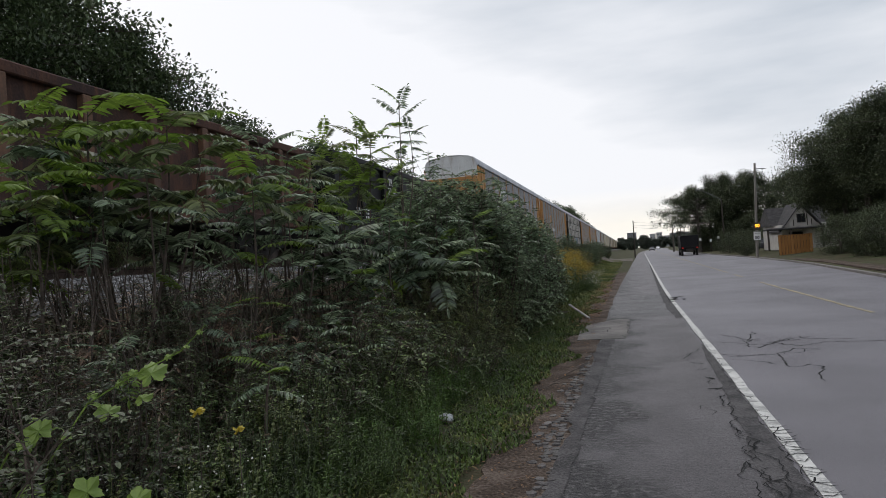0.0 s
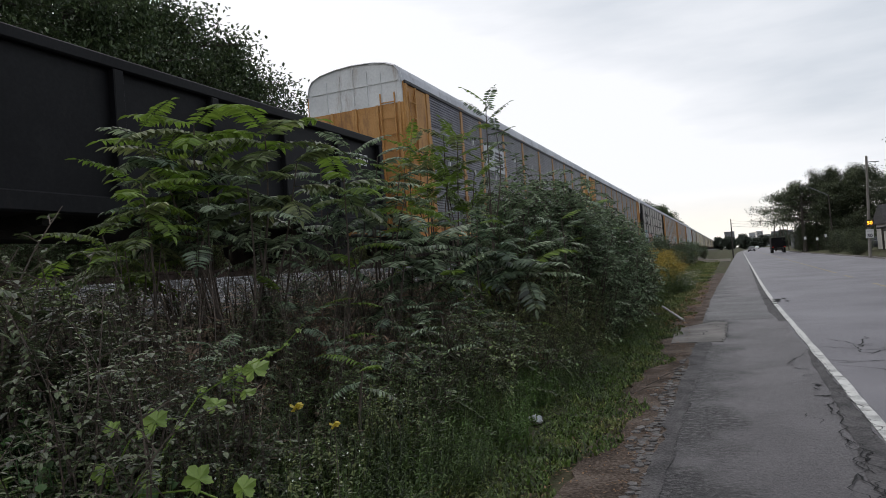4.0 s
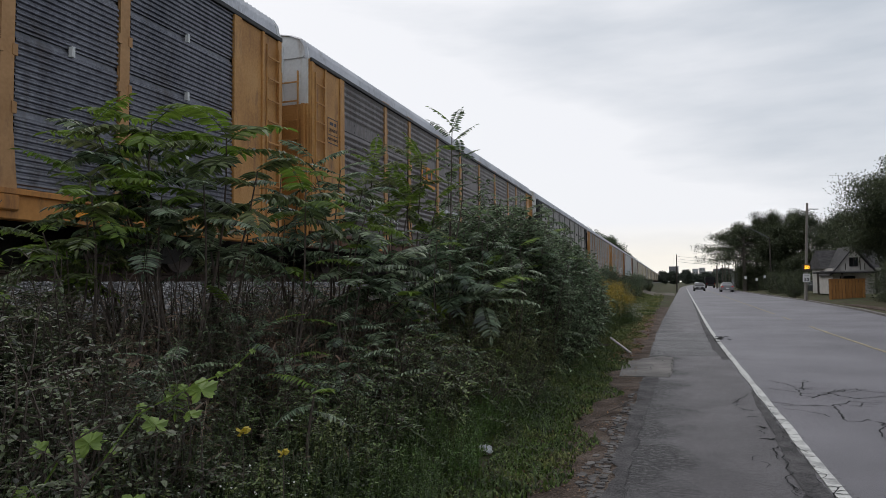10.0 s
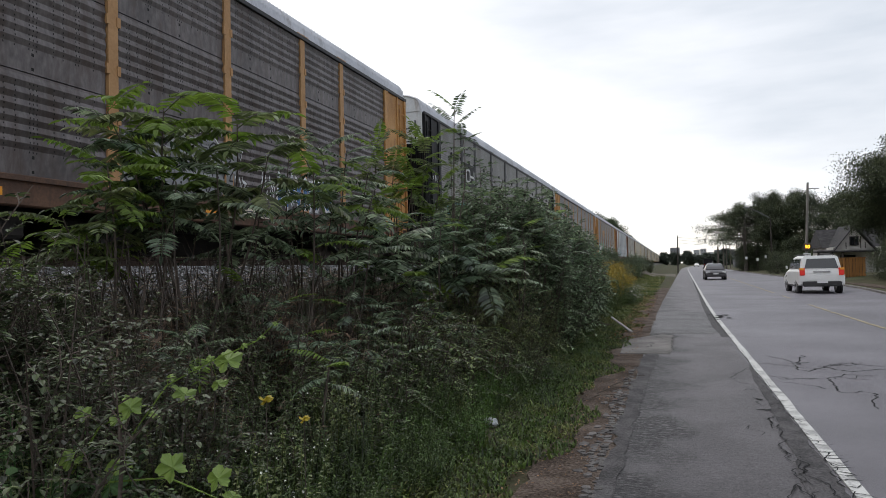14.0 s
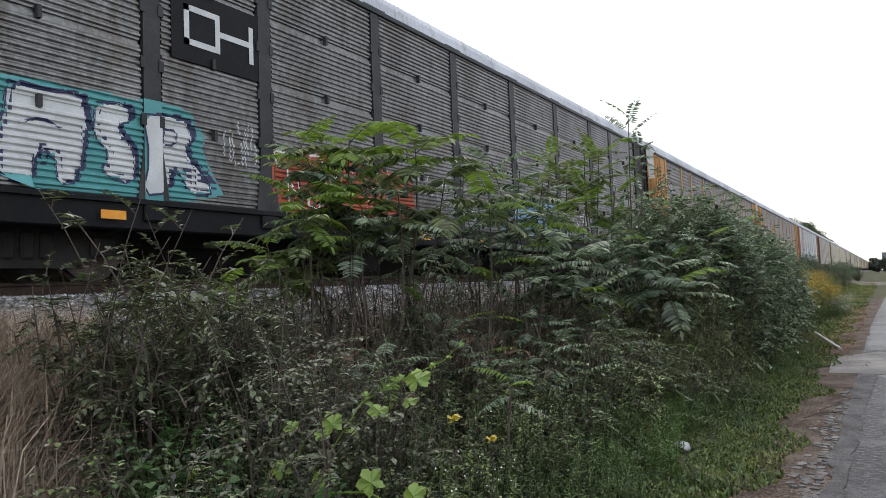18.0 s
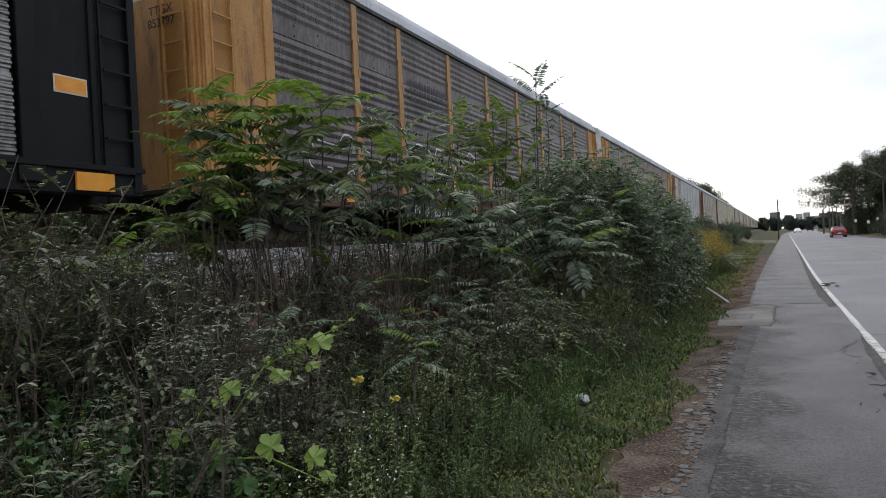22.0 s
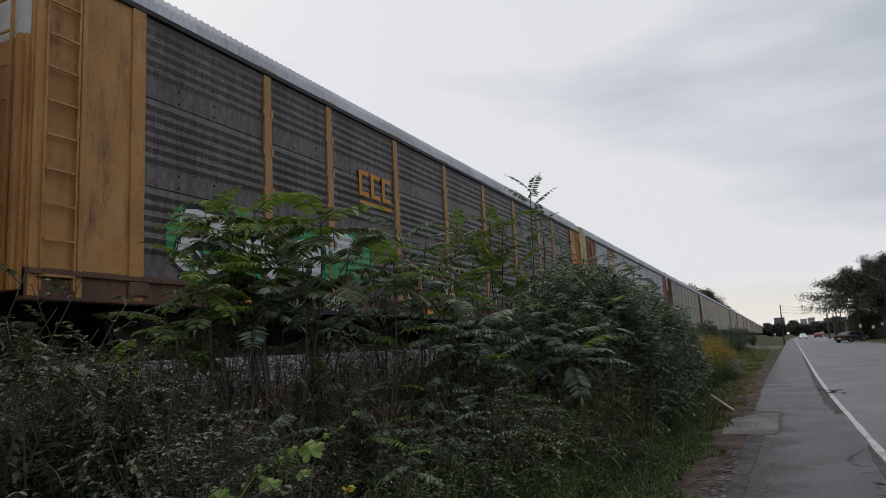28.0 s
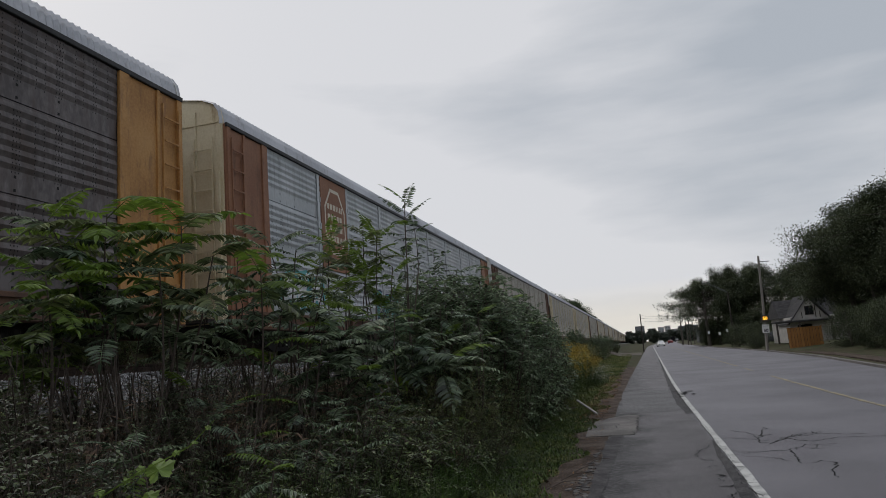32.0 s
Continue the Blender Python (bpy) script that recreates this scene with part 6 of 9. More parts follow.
def frond(L, p, d, length, r, pairs=13, leaflet=0.12, sag=0.9, slim=0.29):
    """A pinnate leaf that arches over, its leaflets hanging in two ranks."""
    pts, pos, way = [p.copy()], p.copy(), d.copy()
    step = length / (pairs + 1)
    side = d.cross(Vector((0, 0, 1)))
    side = side.normalized() if side.length > 0.05 else Vector((1, 0, 0))
    for i in range(pairs + 1):
        way = (way + Vector((0, 0, -sag / (pairs + 1) * (0.3 + i / pairs))) + rand_dir(r) * 0.03).normalized()
        pos = pos + way * step
        pts.append(pos.copy())
    L.stem([pts[0], pts[len(pts) // 2], pts[-1]], [0.005, 0.0035, 0.0015])
    hang = r.uniform(0.0, 0.4)
    for i in range(2 if pairs > 8 else 1, pairs + 1):
        a = pts[i]
        dirn = (pts[i + 1] - pts[i]).normalized()
        up = side.cross(dirn).normalized()
        size = leaflet * (0.62 + 0.55 * math.sin(math.pi * i / (pairs + 1))) * r.uniform(0.85, 1.1)
        for s in (-1, 1):
            if r.random() < 0.04:
                continue
            out = (side * s + dirn * r.uniform(0.12, 0.36) - Vector((0, 0, hang + r.uniform(-0.12, 0.12)))).normalized()
            L.leaf(a, out, up, size, size * slim, 0.14, 0.16)
    L.leaf(pts[-1], way, side.cross(way), leaflet * 0.9, leaflet * 0.26, 0.15, 0.2)


def curved(p0, p1, r, bow=0.12, n=5):
    b = rand_dir(r) * (p1 - p0).length * bow
    return [p0.lerp(p1, i / n) + b * math.sin(math.pi * i / n) for i in range(n + 1)]


def sumac(label, feet, crowns, seed, crown=None, lime=0.3, length=0.62, pairs=15, leaflet=0.155, thick=0.017, rise=0.0):
    """Bare dark stems, each from its foot up to a whorl of long pinnate leaves. crowns: (foot index, x, y, z, leaves, size, lowest leaf)."""
    r = random.Random(seed)
    x0, y0, z0 = feet[0]
    shrub = thing("sumac_shrub", label, "shrub", "sumac shrubs of the railway bank", at=pose(x0, y0, z0))
    base = Vector((x0, y0, z0))
    A, B, first = Leaves(), Leaves(), {}
    for k, x, y, z, n, size, low in crowns:
        foot, tip = Vector(feet[k]) - base, Vector((x, y, z)) - base
        t = thick
        if k in first and r.random() < 0.6:
            foot, t = first[k][r.choice((1, 2))].copy(), thick * 0.75
        path = curved(foot, tip, r, 0.07, 5)
        first.setdefault(k, path)
        w = Leaves()
        w.stem(path, [t * (1 - 0.13 * j) for j in range(len(path))], 5)
        q0 = r.uniform(0, 6.283)
        for i in range(n):
            u = i / max(1, n - 1)
            q = q0 + 2.4 * i
            p = path[-1].lerp(path[-2], low * u)
            d = Vector((math.cos(q), math.sin(q), 0.6 + rise * (1.2 - u) - 0.8 * u + r.uniform(-0.15, 0.15))).normalized()
            # topmost leaves more often take the yellow-green that stands in for backlight
            frond(B if r.random() < lime * (1.7 - 1.5 * u) else A, p, d, length * size * r.uniform(0.8, 1.15), r, pairs, leaflet * (0.6 + 0.4 * size), r.uniform(0.55, 1.0) * (1 - 0.35 * min(1.0, rise)))
        child("stem", w.mesh("stem", M_STEM), shrub)
    child("foliage", A.mesh("foliage", crown or L_SUMAC), shrub, "dark green feathery leaves")
    if B.v:
        child("young_foliage", B.mesh("young_foliage", L_SUMAC_LIME), shrub, "yellow-green feathery leaves, backlight in their colour")
    return shrub


def bush_mesh(seed, radius, height, n_stems, twigs, pairs, leaf_len, material, wide=0.5, wispy=0.3, twig=0.42):
    """Arching stems with side twigs that carry small leaves in two rows: foliage mesh and wood mesh."""
    r = random.Random(seed)
    L, W = Leaves(), Leaves()
    for i in range(n_stems):
        q = r.uniform(0, 6.283)
        rad = radius * math.sqrt(r.random())
        top = Vector((rad * math.cos(q), rad * math.sin(q), height * (1 - wispy * r.random()) * (1 - 0.35 * (rad / radius) ** 2)))
        foot = Vector((0.3 * rad * math.cos(q), 0.3 * rad * math.sin(q), -0.08))
        path = curved(foot, top, r, 0.14, 6)
        W.stem(path, [0.009 * (1 - 0.13 * k) for k in range(7)], 3)
        for k in range(twigs):
            t = 0.18 + 0.82 * (k + r.random()) / twigs
            j = min(5, int(t * 6))
            p = path[j].lerp(path[j + 1], min(1.0, t * 6 - j))
            d = rand_dir(r, 0.35)
            length = twig * r.uniform(0.5, 1.1) * (1.15 - 0.55 * t)
            way, pos = d.copy(), p.copy()
            pts = [p]
            for m in range(pairs):
                way = (way + Vector((0, 0, -0.07)) + rand_dir(r) * 0.08).normalized()
                pos = pos + way * (length / pairs)
                pts.append(pos.copy())
                side = way.cross(Vector((0, 0, 1)))
                side = side.normalized() if side.length > 0.1 else Vector((1, 0, 0))
                for s in (-1, 1):
                    if r.random() < 0.12:
                        continue
                    out = (side * s + way * 0.45 + rand_dir(r) * 0.35).normalized()
                    size = leaf_len * r.uniform(0.65, 1.2)
                    L.leaf(pos, out, Vector((0, 0, 1)), size, size * wide * r.uniform(0.85, 1.15), 0.12, 0.15)
            W.stem([pts[0], pts[len(pts) // 2], pts[-1]], [0.004, 0.003, 0.0015], 3)
    return L.mesh("foliage", material), W.mesh("wood", M_STEM)


def herb_mesh(seed, radius, height, stems, leaves, leaf_len, material, wide=0.28, up=0.5):
    r = random.Random(seed)
    L = Leaves()
    for i in range(stems):
        q, rad = r.uniform(0, 6.283), radius * math.sqrt(r.random())
        foot = Vector((rad * math.cos(q), rad * math.sin(q), -0.05))
        tip = foot + Vector((r.uniform(-0.16, 0.16), r.uniform(-0.16, 0.16), height * r.uniform(0.55, 1.05)))
        L.stem([foot, foot.lerp(tip, 0.5) + rand_dir(r) * 0.02, tip], [0.005, 0.004, 0.002])
        for k in range(leaves):
            t = (k + r.random()) / leaves
            d = rand_dir(r, up)
            d.z = abs(d.z) * 0.7 - 0.15
            L.leaf(foot.lerp(tip, 0.12 + 0.88 * t), d.normalized(), Vector((0, 0, 1)), leaf_len * r.uniform(0.6, 1.2) * (1.15 - 0.5 * t), leaf_len * wide, 0.1, 0.3)
    return L.mesh("foliage", material)


def stalk_mesh(seed, radius, height, n, material, lean=0.2, heads=0, thick=0.006):
    r = random.Random(seed)
    L = Leaves()
    for i in range(n):
        q, rad = r.uniform(0, 6.283), radius * math.sqrt(r.random())
        foot = Vector((rad * math.cos(q), rad * math.sin(q), -0.05))
        tip = foot + Vector((r.uniform(-lean, lean), r.uniform(-lean, lean), r.uniform(0.45, 1.0))) * height
        mid = foot.lerp(tip, 0.55) + rand_dir(r) * 0.05
        L.stem([foot, mid, tip], [thick, thick * 0.8, thick * 0.35])
        if thick > 0.008:
            for q in range(2):
                b = foot.lerp(tip, r.uniform(0.4, 0.85))
                L.stem([b, b + rand_dir(r, 0.9) * r.uniform(0.15, 0.35)], [thick * 0.5, thick * 0.2])
        for k in range(heads):
            d = rand_dir(r, 0.4)
            p = mid.lerp(tip, r.random())
            L.leaf(p, d, Vector((0, 0, 1)), r.uniform(0.05, 0.16), 0.014, 0.1, 0.4)
    return L.mesh("stalk", material)


def tuft_mesh(seed, radius, height, n, material, width=0.008, lean=0.5):
    r = random.Random(seed)
    v, f = [], []
    for i in range(n):
        q, rad = r.uniform(0, 6.283), radius * math.sqrt(r.random())
        p = Vector((rad * math.cos(q), rad * math.sin(q), -0.02))
        a = r.uniform(0, 6.283)
        l = height * r.uniform(0.5, 1.1)
        o = Vector((math.cos(a), math.sin(a), 0)) * lean * l * r.random()
        s = Vector((-math.sin(a), math.cos(a), 0)) * width
        m = p + o * 0.35 + Vector((0, 0, l * 0.6))
        t = p + o + Vector((0, 0, l * (1 - 0.35 * r.random())))
        b = len(v)
        v += [p - s, p + s, m + s * 0.7, m - s * 0.7, t]
        f += [(b, b + 1, b + 2, b + 3), (b + 3, b + 2, b + 4)]
    return mesh_of("foliage", v, f, material)


def plant(name, label, category, group, me, x, y, scale, rot, extra=None):
    ob = thing(name, label, category, group, at=pose(x, y, ground_z(x) - 0.01, 0, 0, rot) @ Matrix.Scale(scale, 4))
    child("foliage" if me.name.startswith("fol") else me.name.split(".")[0], me, ob)
    if extra:
        child("wood", extra, ob)
    return ob


def build_bank():
    r = random.Random(77)
    # tall sumacs of the bank
    deep = "tall sumac shrub with feathery dark green leaves on bare stems"
    sumac("spreading sumac shrub with a forked dark stem and long arching leaves", [(-4.1, 4.9, 0.7), (-4.3, 4.95, 0.75)],
          [(0, -3.7, 4.9, 2.92, 9, 1.0, 0.5), (1, -4.5, 4.9, 3.12, 9, 1.15, 0.6), (1, -5.0, 5.0, 2.95, 7, 0.95, 0.7), (1, -4.4, 4.8, 2.66, 7, 0.85, 0.9), (0, -3.45, 5.0, 2.6, 6, 0.75, 0.8), (0, -3.95, 4.9, 2.35, 7, 0.8, 0.9), (1, -4.75, 4.8, 2.5, 6, 0.85, 0.9)], 1, L_SUMAC, 0.38)
    sumac(deep, [(-4.6, 5.3, 0.85), (-4.2, 5.5, 0.75)],
          [(0, -4.95, 5.2, 2.6, 6, 0.85, 0.9), (0, -4.75, 5.2, 2.3, 6, 0.8, 0.9), (1, -4.2, 5.4, 2.2, 7, 0.8, 0.9), (1, -3.75, 5.3, 2.1, 7, 0.85, 0.9), (0, -5.2, 5.1, 2.35, 5, 0.75, 0.9), (1, -4.0, 5.2, 1.85, 7, 0.85, 0.9)], 2, L_SUMAC_BLUE, 0.12, leaflet=0.125)
    sumac(deep, [(-4.35, 4.75, 0.78), (-3.95, 4.7, 0.68)],
          [(0, -4.63, 4.6, 2.7, 7, 0.85, 0.9), (1, -4.12, 4.6, 2.36, 7, 0.8, 0.9), (0, -4.72, 4.6, 2.28, 7, 0.85, 0.9), (1, -3.7, 4.6, 2.45, 6, 0.8, 0.9), (0, -4.87, 4.6, 3.05, 7, 0.85, 0.9), (1, -4.27, 4.6, 2.04, 7, 0.8, 0.9)], 31, L_SUMAC_BLUE, 0.08, leaflet=0.125)
    sumac(deep, [(-4.7, 4.25, 0.9), (-4.45, 4.2, 0.85)],
          [(0, -4.85, 4.1, 2.05, 7, 0.7, 0.9), (1, -4.6, 4.1, 1.9, 7, 0.75, 0.9), (1, -4.38, 4.1, 2.45, 7, 0.75, 0.9), (1, -4.4, 4.1, 2.15, 7, 0.75, 0.9)], 32, L_SUMAC, 0.3, leaflet=0.12)
    sumac(deep, [(-4.1, 6.95, 0.68), (-3.75, 6.9, 0.55)],
          [(0, -4.33, 6.8, 2.92, 7, 0.8, 0.9), (1, -3.93, 6.8, 3.05, 8, 0.85, 0.9), (1, -3.57, 6.8, 2.9, 7, 0.8, 0.9), (1, -3.3, 6.8, 2.66, 7, 0.75, 0.9), (0, -4.13, 6.8, 2.55, 7, 0.75, 0.9)], 33, L_SUMAC_BLUE, 0.15, leaflet=0.115)
    sumac("yellow-green sumac shrub with thin upright stems", [(-3.9, 9.15, 0.55), (-3.45, 9.1, 0.42)],
          [(0, -4.16, 9.05, 3.5, 8, 0.75, 0.9), (1, -3.63, 9.05, 3.5, 8, 0.75, 0.9), (0, -4.3, 9.05, 3.1, 8, 0.75, 0.9), (1, -3.68, 9.05, 2.95, 8, 0.75, 0.9), (1, -3.2, 9.05, 2.9, 7, 0.7, 0.9), (0, -3.9, 9.05, 2.6, 8, 0.75, 0.9)], 34, L_SUMAC, 0.55, 0.52, 13, 0.105, rise=0.4)
    sumac("low sumac sprout with lime-green fronds", [(-5.05, 4.5, 1.05)], [(0, -5.15, 4.5, 1.95, 6, 0.95, 0.5), (0, -4.8, 4.4, 1.7, 5, 0.7, 0.8)], 14, L_SUMAC, 0.9, 0.62)
    sumac("slender sumac with one bare upright stem", [(-3.5, 5.6, 0.45)], [(0, -3.33, 5.6, 2.52, 8, 0.75, 0.55)], 4, L_SUMAC, 0.45)
    sumac(deep, [(-3.9, 6.5, 0.6), (-3.5, 6.6, 0.45)],
          [(0, -4.1, 6.5, 2.3, 7, 0.8, 0.8), (0, -3.6, 6.5, 2.35, 8, 0.85, 0.8), (1, -3.15, 6.6, 2.4, 8, 0.85, 0.8), (1, -3.4, 6.4, 2.1, 7, 0.8, 0.9), (0, -4.0, 6.4, 1.9, 7, 0.8, 0.9), (1, -3.1, 6.4, 1.85, 7, 0.8, 0.9)], 5, L_SUMAC_BLUE, 0.2, leaflet=0.125)
    sumac("sumac shrub with drooping blue-green leaves", [(-3.5, 7.4, 0.42)],
          [(0, -3.7, 7.4, 2.05, 8, 0.9, 0.9), (0, -3.2, 7.4, 1.95, 8, 0.9, 0.9), (0, -3.4, 7.2, 1.65, 8, 0.85, 0.9), (0, -2.95, 7.3, 1.5, 7, 0.8, 0.9)], 8, L_SUMAC_BLUE, 0.06)
    sumac("yellow-green sumac shrub with thin upright stems", [(-3.6, 9.0, 0.45), (-3.8, 9.1, 0.5)],
          [(0, -3.4, 9.0, 3.38, 8, 0.8, 0.6), (1, -3.9, 9.0, 3.05, 10, 0.95, 0.6), (0, -3.55, 8.9, 2.85, 7, 0.75, 0.8), (1, -4.05, 8.9, 2.5, 8, 0.8, 0.8), (0, -3.25, 9.0, 2.4, 7, 0.75, 0.9)], 7, L_SUMAC, 0.7, 0.55, 13, 0.115, rise=0.8)
    sumac("slender tall sumac shrub with a sparse leafy top", [(-3.2, 9.6, 0.3)], [(0, -3.13, 9.6, 4.0, 11, 0.85, 1.1), (0, -3.0, 9.6, 3.55, 4, 0.6, 0.9), (0, -3.2, 9.6, 3.2, 4, 0.6, 0.9)], 6, L_SUMAC_BLUE, 0.12, 0.52, 12, 0.1, rise=0.55)
    sumac("sumac shrub with drooping blue-green leaves", [(-2.75, 8.7, 0.2), (-3.2, 8.6, 0.32)],
          [(0, -2.35, 8.6, 1.5, 9, 1.15, 0.7), (0, -2.55, 8.7, 1.75, 7, 0.85, 0.9), (1, -3.1, 8.6, 1.7, 8, 0.95, 0.9), (1, -3.6, 8.5, 1.62, 7, 0.9, 0.9), (0, -2.8, 8.5, 1.85, 7, 0.85, 0.9), (1, -3.3, 8.5, 2.1, 7, 0.85, 0.9)], 9, L_SUMAC_BLUE, 0.04)
    sumac(deep, [(-2.9, 11.5, 0.22), (-2.6, 11.6, 0.12)],
          [(0, -2.85, 11.5, 3.1, 7, 0.75, 0.9), (0, -3.4, 11.6, 2.85, 7, 0.75, 0.9), (1, -2.4, 11.5, 2.72, 7, 0.8, 0.9), (1, -2.0, 11.5, 2.78, 5, 0.8, 0.5), (1, -2.1, 11.3, 2.2, 7, 0.75, 0.9)], 10, L_SUMAC_BLUE, 0.1, 0.6, 14, 0.1)
    sumac(deep, [(-3.2, 14.2, 0.3)], [(0, -3.0, 14.2, 3.1, 8, 0.9, 0.9), (0, -2.5, 14.2, 2.7, 8, 0.9, 0.9), (0, -2.2, 14.3, 2.2, 7, 0.8, 0.9)], 11, L_SUMAC_BLUE, 0.08, 0.55, 13, 0.115)
    sumac("sumac shrub with drooping blue-green leaves", [(-3.1, 8.2, 0.28), (-2.75, 8.1, 0.18)],
          [(0, -3.46, 8.00, 2.26, 7, 0.8, 0.9), (1, -2.84, 8.00, 2.14, 7, 0.8, 0.9), (0, -3.25, 8.00, 1.66, 7, 0.8, 0.9), (1, -3.79, 8.00, 1.99, 7, 0.8, 0.9)], 35, L_SUMAC_BLUE, 0.1, 0.52, 13, 0.1)
    sumac("sumac shrub with drooping blue-green leaves", [(-2.75, 9.8, 0.18), (-2.4, 9.7, 0.08)],
          [(0, -2.68, 9.60, 2.36, 7, 0.8, 0.9), (1, -2.12, 9.60, 2.15, 7, 0.8, 0.9), (0, -3.15, 9.60, 1.64, 7, 0.8, 0.9), (1, -2.30, 9.60, 1.76, 7, 0.8, 0.9), (0, -2.62, 9.60, 1.86, 7, 0.8, 0.9)], 36, L_SUMAC_BLUE, 0.12, 0.52, 13, 0.095)
    sumac("sumac shrub with drooping blue-green leaves", [(-2.3, 11.3, 0.05)],
          [(0, -2.02, 11.20, 1.75, 7, 0.8, 0.9), (0, -1.65, 11.20, 1.91, 7, 0.8, 0.9), (0, -2.08, 11.20, 2.31, 7, 0.8, 0.9), (0, -1.76, 11.20, 1.46, 7, 0.8, 0.9)], 37, L_SUMAC_BLUE, 0.1, 0.52, 13, 0.09)
    sumac("low sumac sprout with drooping fronds", [(-2.7, 5.6, 0.1)], [(0, -2.75, 5.55, 0.95, 6, 0.75, 0.9), (0, -2.5, 5.7, 0.75, 5, 0.7, 0.9)], 17, L_SUMAC_BLUE, 0.06, 0.5, 12, 0.085)
    sumac("low sumac sprout with drooping fronds", [(-2.95, 3.4, 0.22)], [(0, -2.95, 3.35, 1.15, 6, 0.7, 0.9), (0, -3.2, 3.5, 1.0, 5, 0.6, 0.9)], 18, L_SUMAC_BLUE, 0.06, 0.5, 12, 0.08)
    sumac("young tree shoot with pale pinnate leaves", [(-2.3, 3.9, 0.03)], [(0, -2.25, 3.85, 0.95, 5, 0.6, 0.9)], 19, L_SUMAC_BLUE, 0.3, 0.45, 11, 0.075)
    # thick bushes along the lower bank
    kinds = [bush_mesh(101, 0.75, 1.7, 24, 11, 9, 0.05, L_BUSH, 0.42), bush_mesh(102, 0.6, 1.25, 15, 8, 8, 0.036, L_GREYBUSH, 0.58, 0.5),
             bush_mesh(103, 0.8, 2.85, 38, 15, 8, 0.085, L_WALL, 0.4, 0.25), bush_mesh(104, 0.55, 0.8, 20, 8, 8, 0.04, L_LOWBUSH, 0.5)]
    places = [(-2.4, 0.95, 3, 1.1), (-1.95, 0.7, 3, 1.0), (-2.45, 1.8, 1, 1.0), (-2.9, 2.2, 1, 1.15), (-2.7, 2.9, 1, 1.0), (-3.4, 2.8, 1, 1.1), (-2.7, 1.35, 3, 1.1), (-3.1, 1.75, 3, 0.95), (-2.6, 5.2, 3, 1.2), (-2.75, 6.1, 3, 1.3), (-2.5, 7.0, 3, 1.3), (-2.85, 4.4, 3, 1.1),
              (-2.6, 10.2, 2, 0.9), (-2.95, 11.6, 2, 1.26), (-2.4, 12.4, 2, 1.1), (-3.3, 13.2, 2, 1.15), (-2.35, 14.4, 2, 1.0), (-2.9, 14.9, 2, 1.1), (-2.3, 15.9, 2, 0.95), (-3.4, 16.6, 2, 1.15), (-2.9, 10.9, 2, 1.2), (-2.2, 15.2, 2, 0.95), (-2.5, 16.8, 2, 1.05), (-2.3, 18.2, 2, 0.9), (-2.7, 19.4, 2, 0.9), (-2.05, 12.6, 2, 0.75), (-3.0, 16.0, 2, 1.15), (-2.35, 11.4, 2, 1.0), (-2.3, 13.4, 2, 1.0), (-2.9, 12.3, 2, 1.08),
              (-2.3, 10.2, 0, 0.85), (-2.55, 9.4, 0, 0.95), (-3.3, 10.2, 2, 0.85), (-3.9, 11.6, 2, 1.0), (-4.1, 13.8, 2, 1.1), (-2.5, 17.4, 0, 0.95), (-3.3, 18.3, 2, 1.0), (-2.6, 19.2, 0, 0.9), (-2.3, 12.0, 0, 0.8), (-2.35, 15.0, 0, 0.8), (-2.3, 16.6, 0, 0.85), (-2.25, 18.2, 0, 0.8), (-2.9, 9.9, 0, 1.1), (-2.35, 11.0, 0, 0.85),
              (-2.9, 3.0, 1, 0.95), (-3.4, 3.6, 1, 0.9), (-3.7, 2.9, 1, 0.85), (-3.7, 4.6, 1, 0.75), (-4.2, 2.9, 1, 0.95), (-4.3, 3.4, 1, 0.85), (-3.6, 2.4, 1, 0.9),
              (-2.45, 8.2, 0, 0.75), (-2.3, 8.9, 0, 0.7), (-2.25, 7.4, 3, 1.05), (-2.45, 5.9, 3, 0.9), (-2.8, 7.6, 0, 0.7), (-2.6, 8.6, 0, 0.85), (-2.1, 8.5, 3, 0.95), (-3.2, 2.3, 1, 0.8), (-2.2, 9.6, 3, 1.0), (-2.75, 6.9, 0, 0.65),
              (-4.45, 2.75, 0, 0.72), (-4.1, 2.45, 0, 0.7), (-3.7, 20.5, 2, 1.0), (-3.9, 18.0, 2, 1.1), (-4.2, 16.0, 2, 1.1)]
    names = ["dense bush with small dark green leaves on thin twigs", "loose grey-green bush with tiny round leaves", "tall dense bush of dark green leaves", "low leafy bright green bush"]
    for i in range(90):
        places.append((-12.9 - 2.6 * r.random(), -6 + 0.62 * i, r.choice((0, 2)), r.uniform(0.75, 1.1)))
    for x, y, k, s in places:
        fo, tw = kinds[k]
        plant("bush", names[k], "bush", "bushes of the railway bank", fo, x, y, s * r.uniform(0.92, 1.08), r.uniform(0, 360), tw)
    # herbs, dead stalks and dry grass between them
    herbs = [herb_mesh(201, 0.3, 0.7, 16, 26, 0.06, L_HERB, 0.45), herb_mesh(202, 0.32, 0.9, 16, 30, 0.05, L_BUSH, 0.5), herb_mesh(203, 0.28, 0.5, 18, 22, 0.05, L_HERB, 0.5),
             herb_mesh(204, 0.3, 0.9, 14, 30, 0.045, L_GREYBUSH, 0.55)]
    for i in range(150):
        y = 1.3 + 20 * r.random() ** 1.25
        x = r.uniform(-4.2, -1.75)
        k = r.choice((0, 1, 2, 3, 1, 0)) if x > -2.8 else r.choice((1, 3, 3))
        s = r.uniform(0.55, 1.0) * (1.0 if x < -2.3 else 0.62)
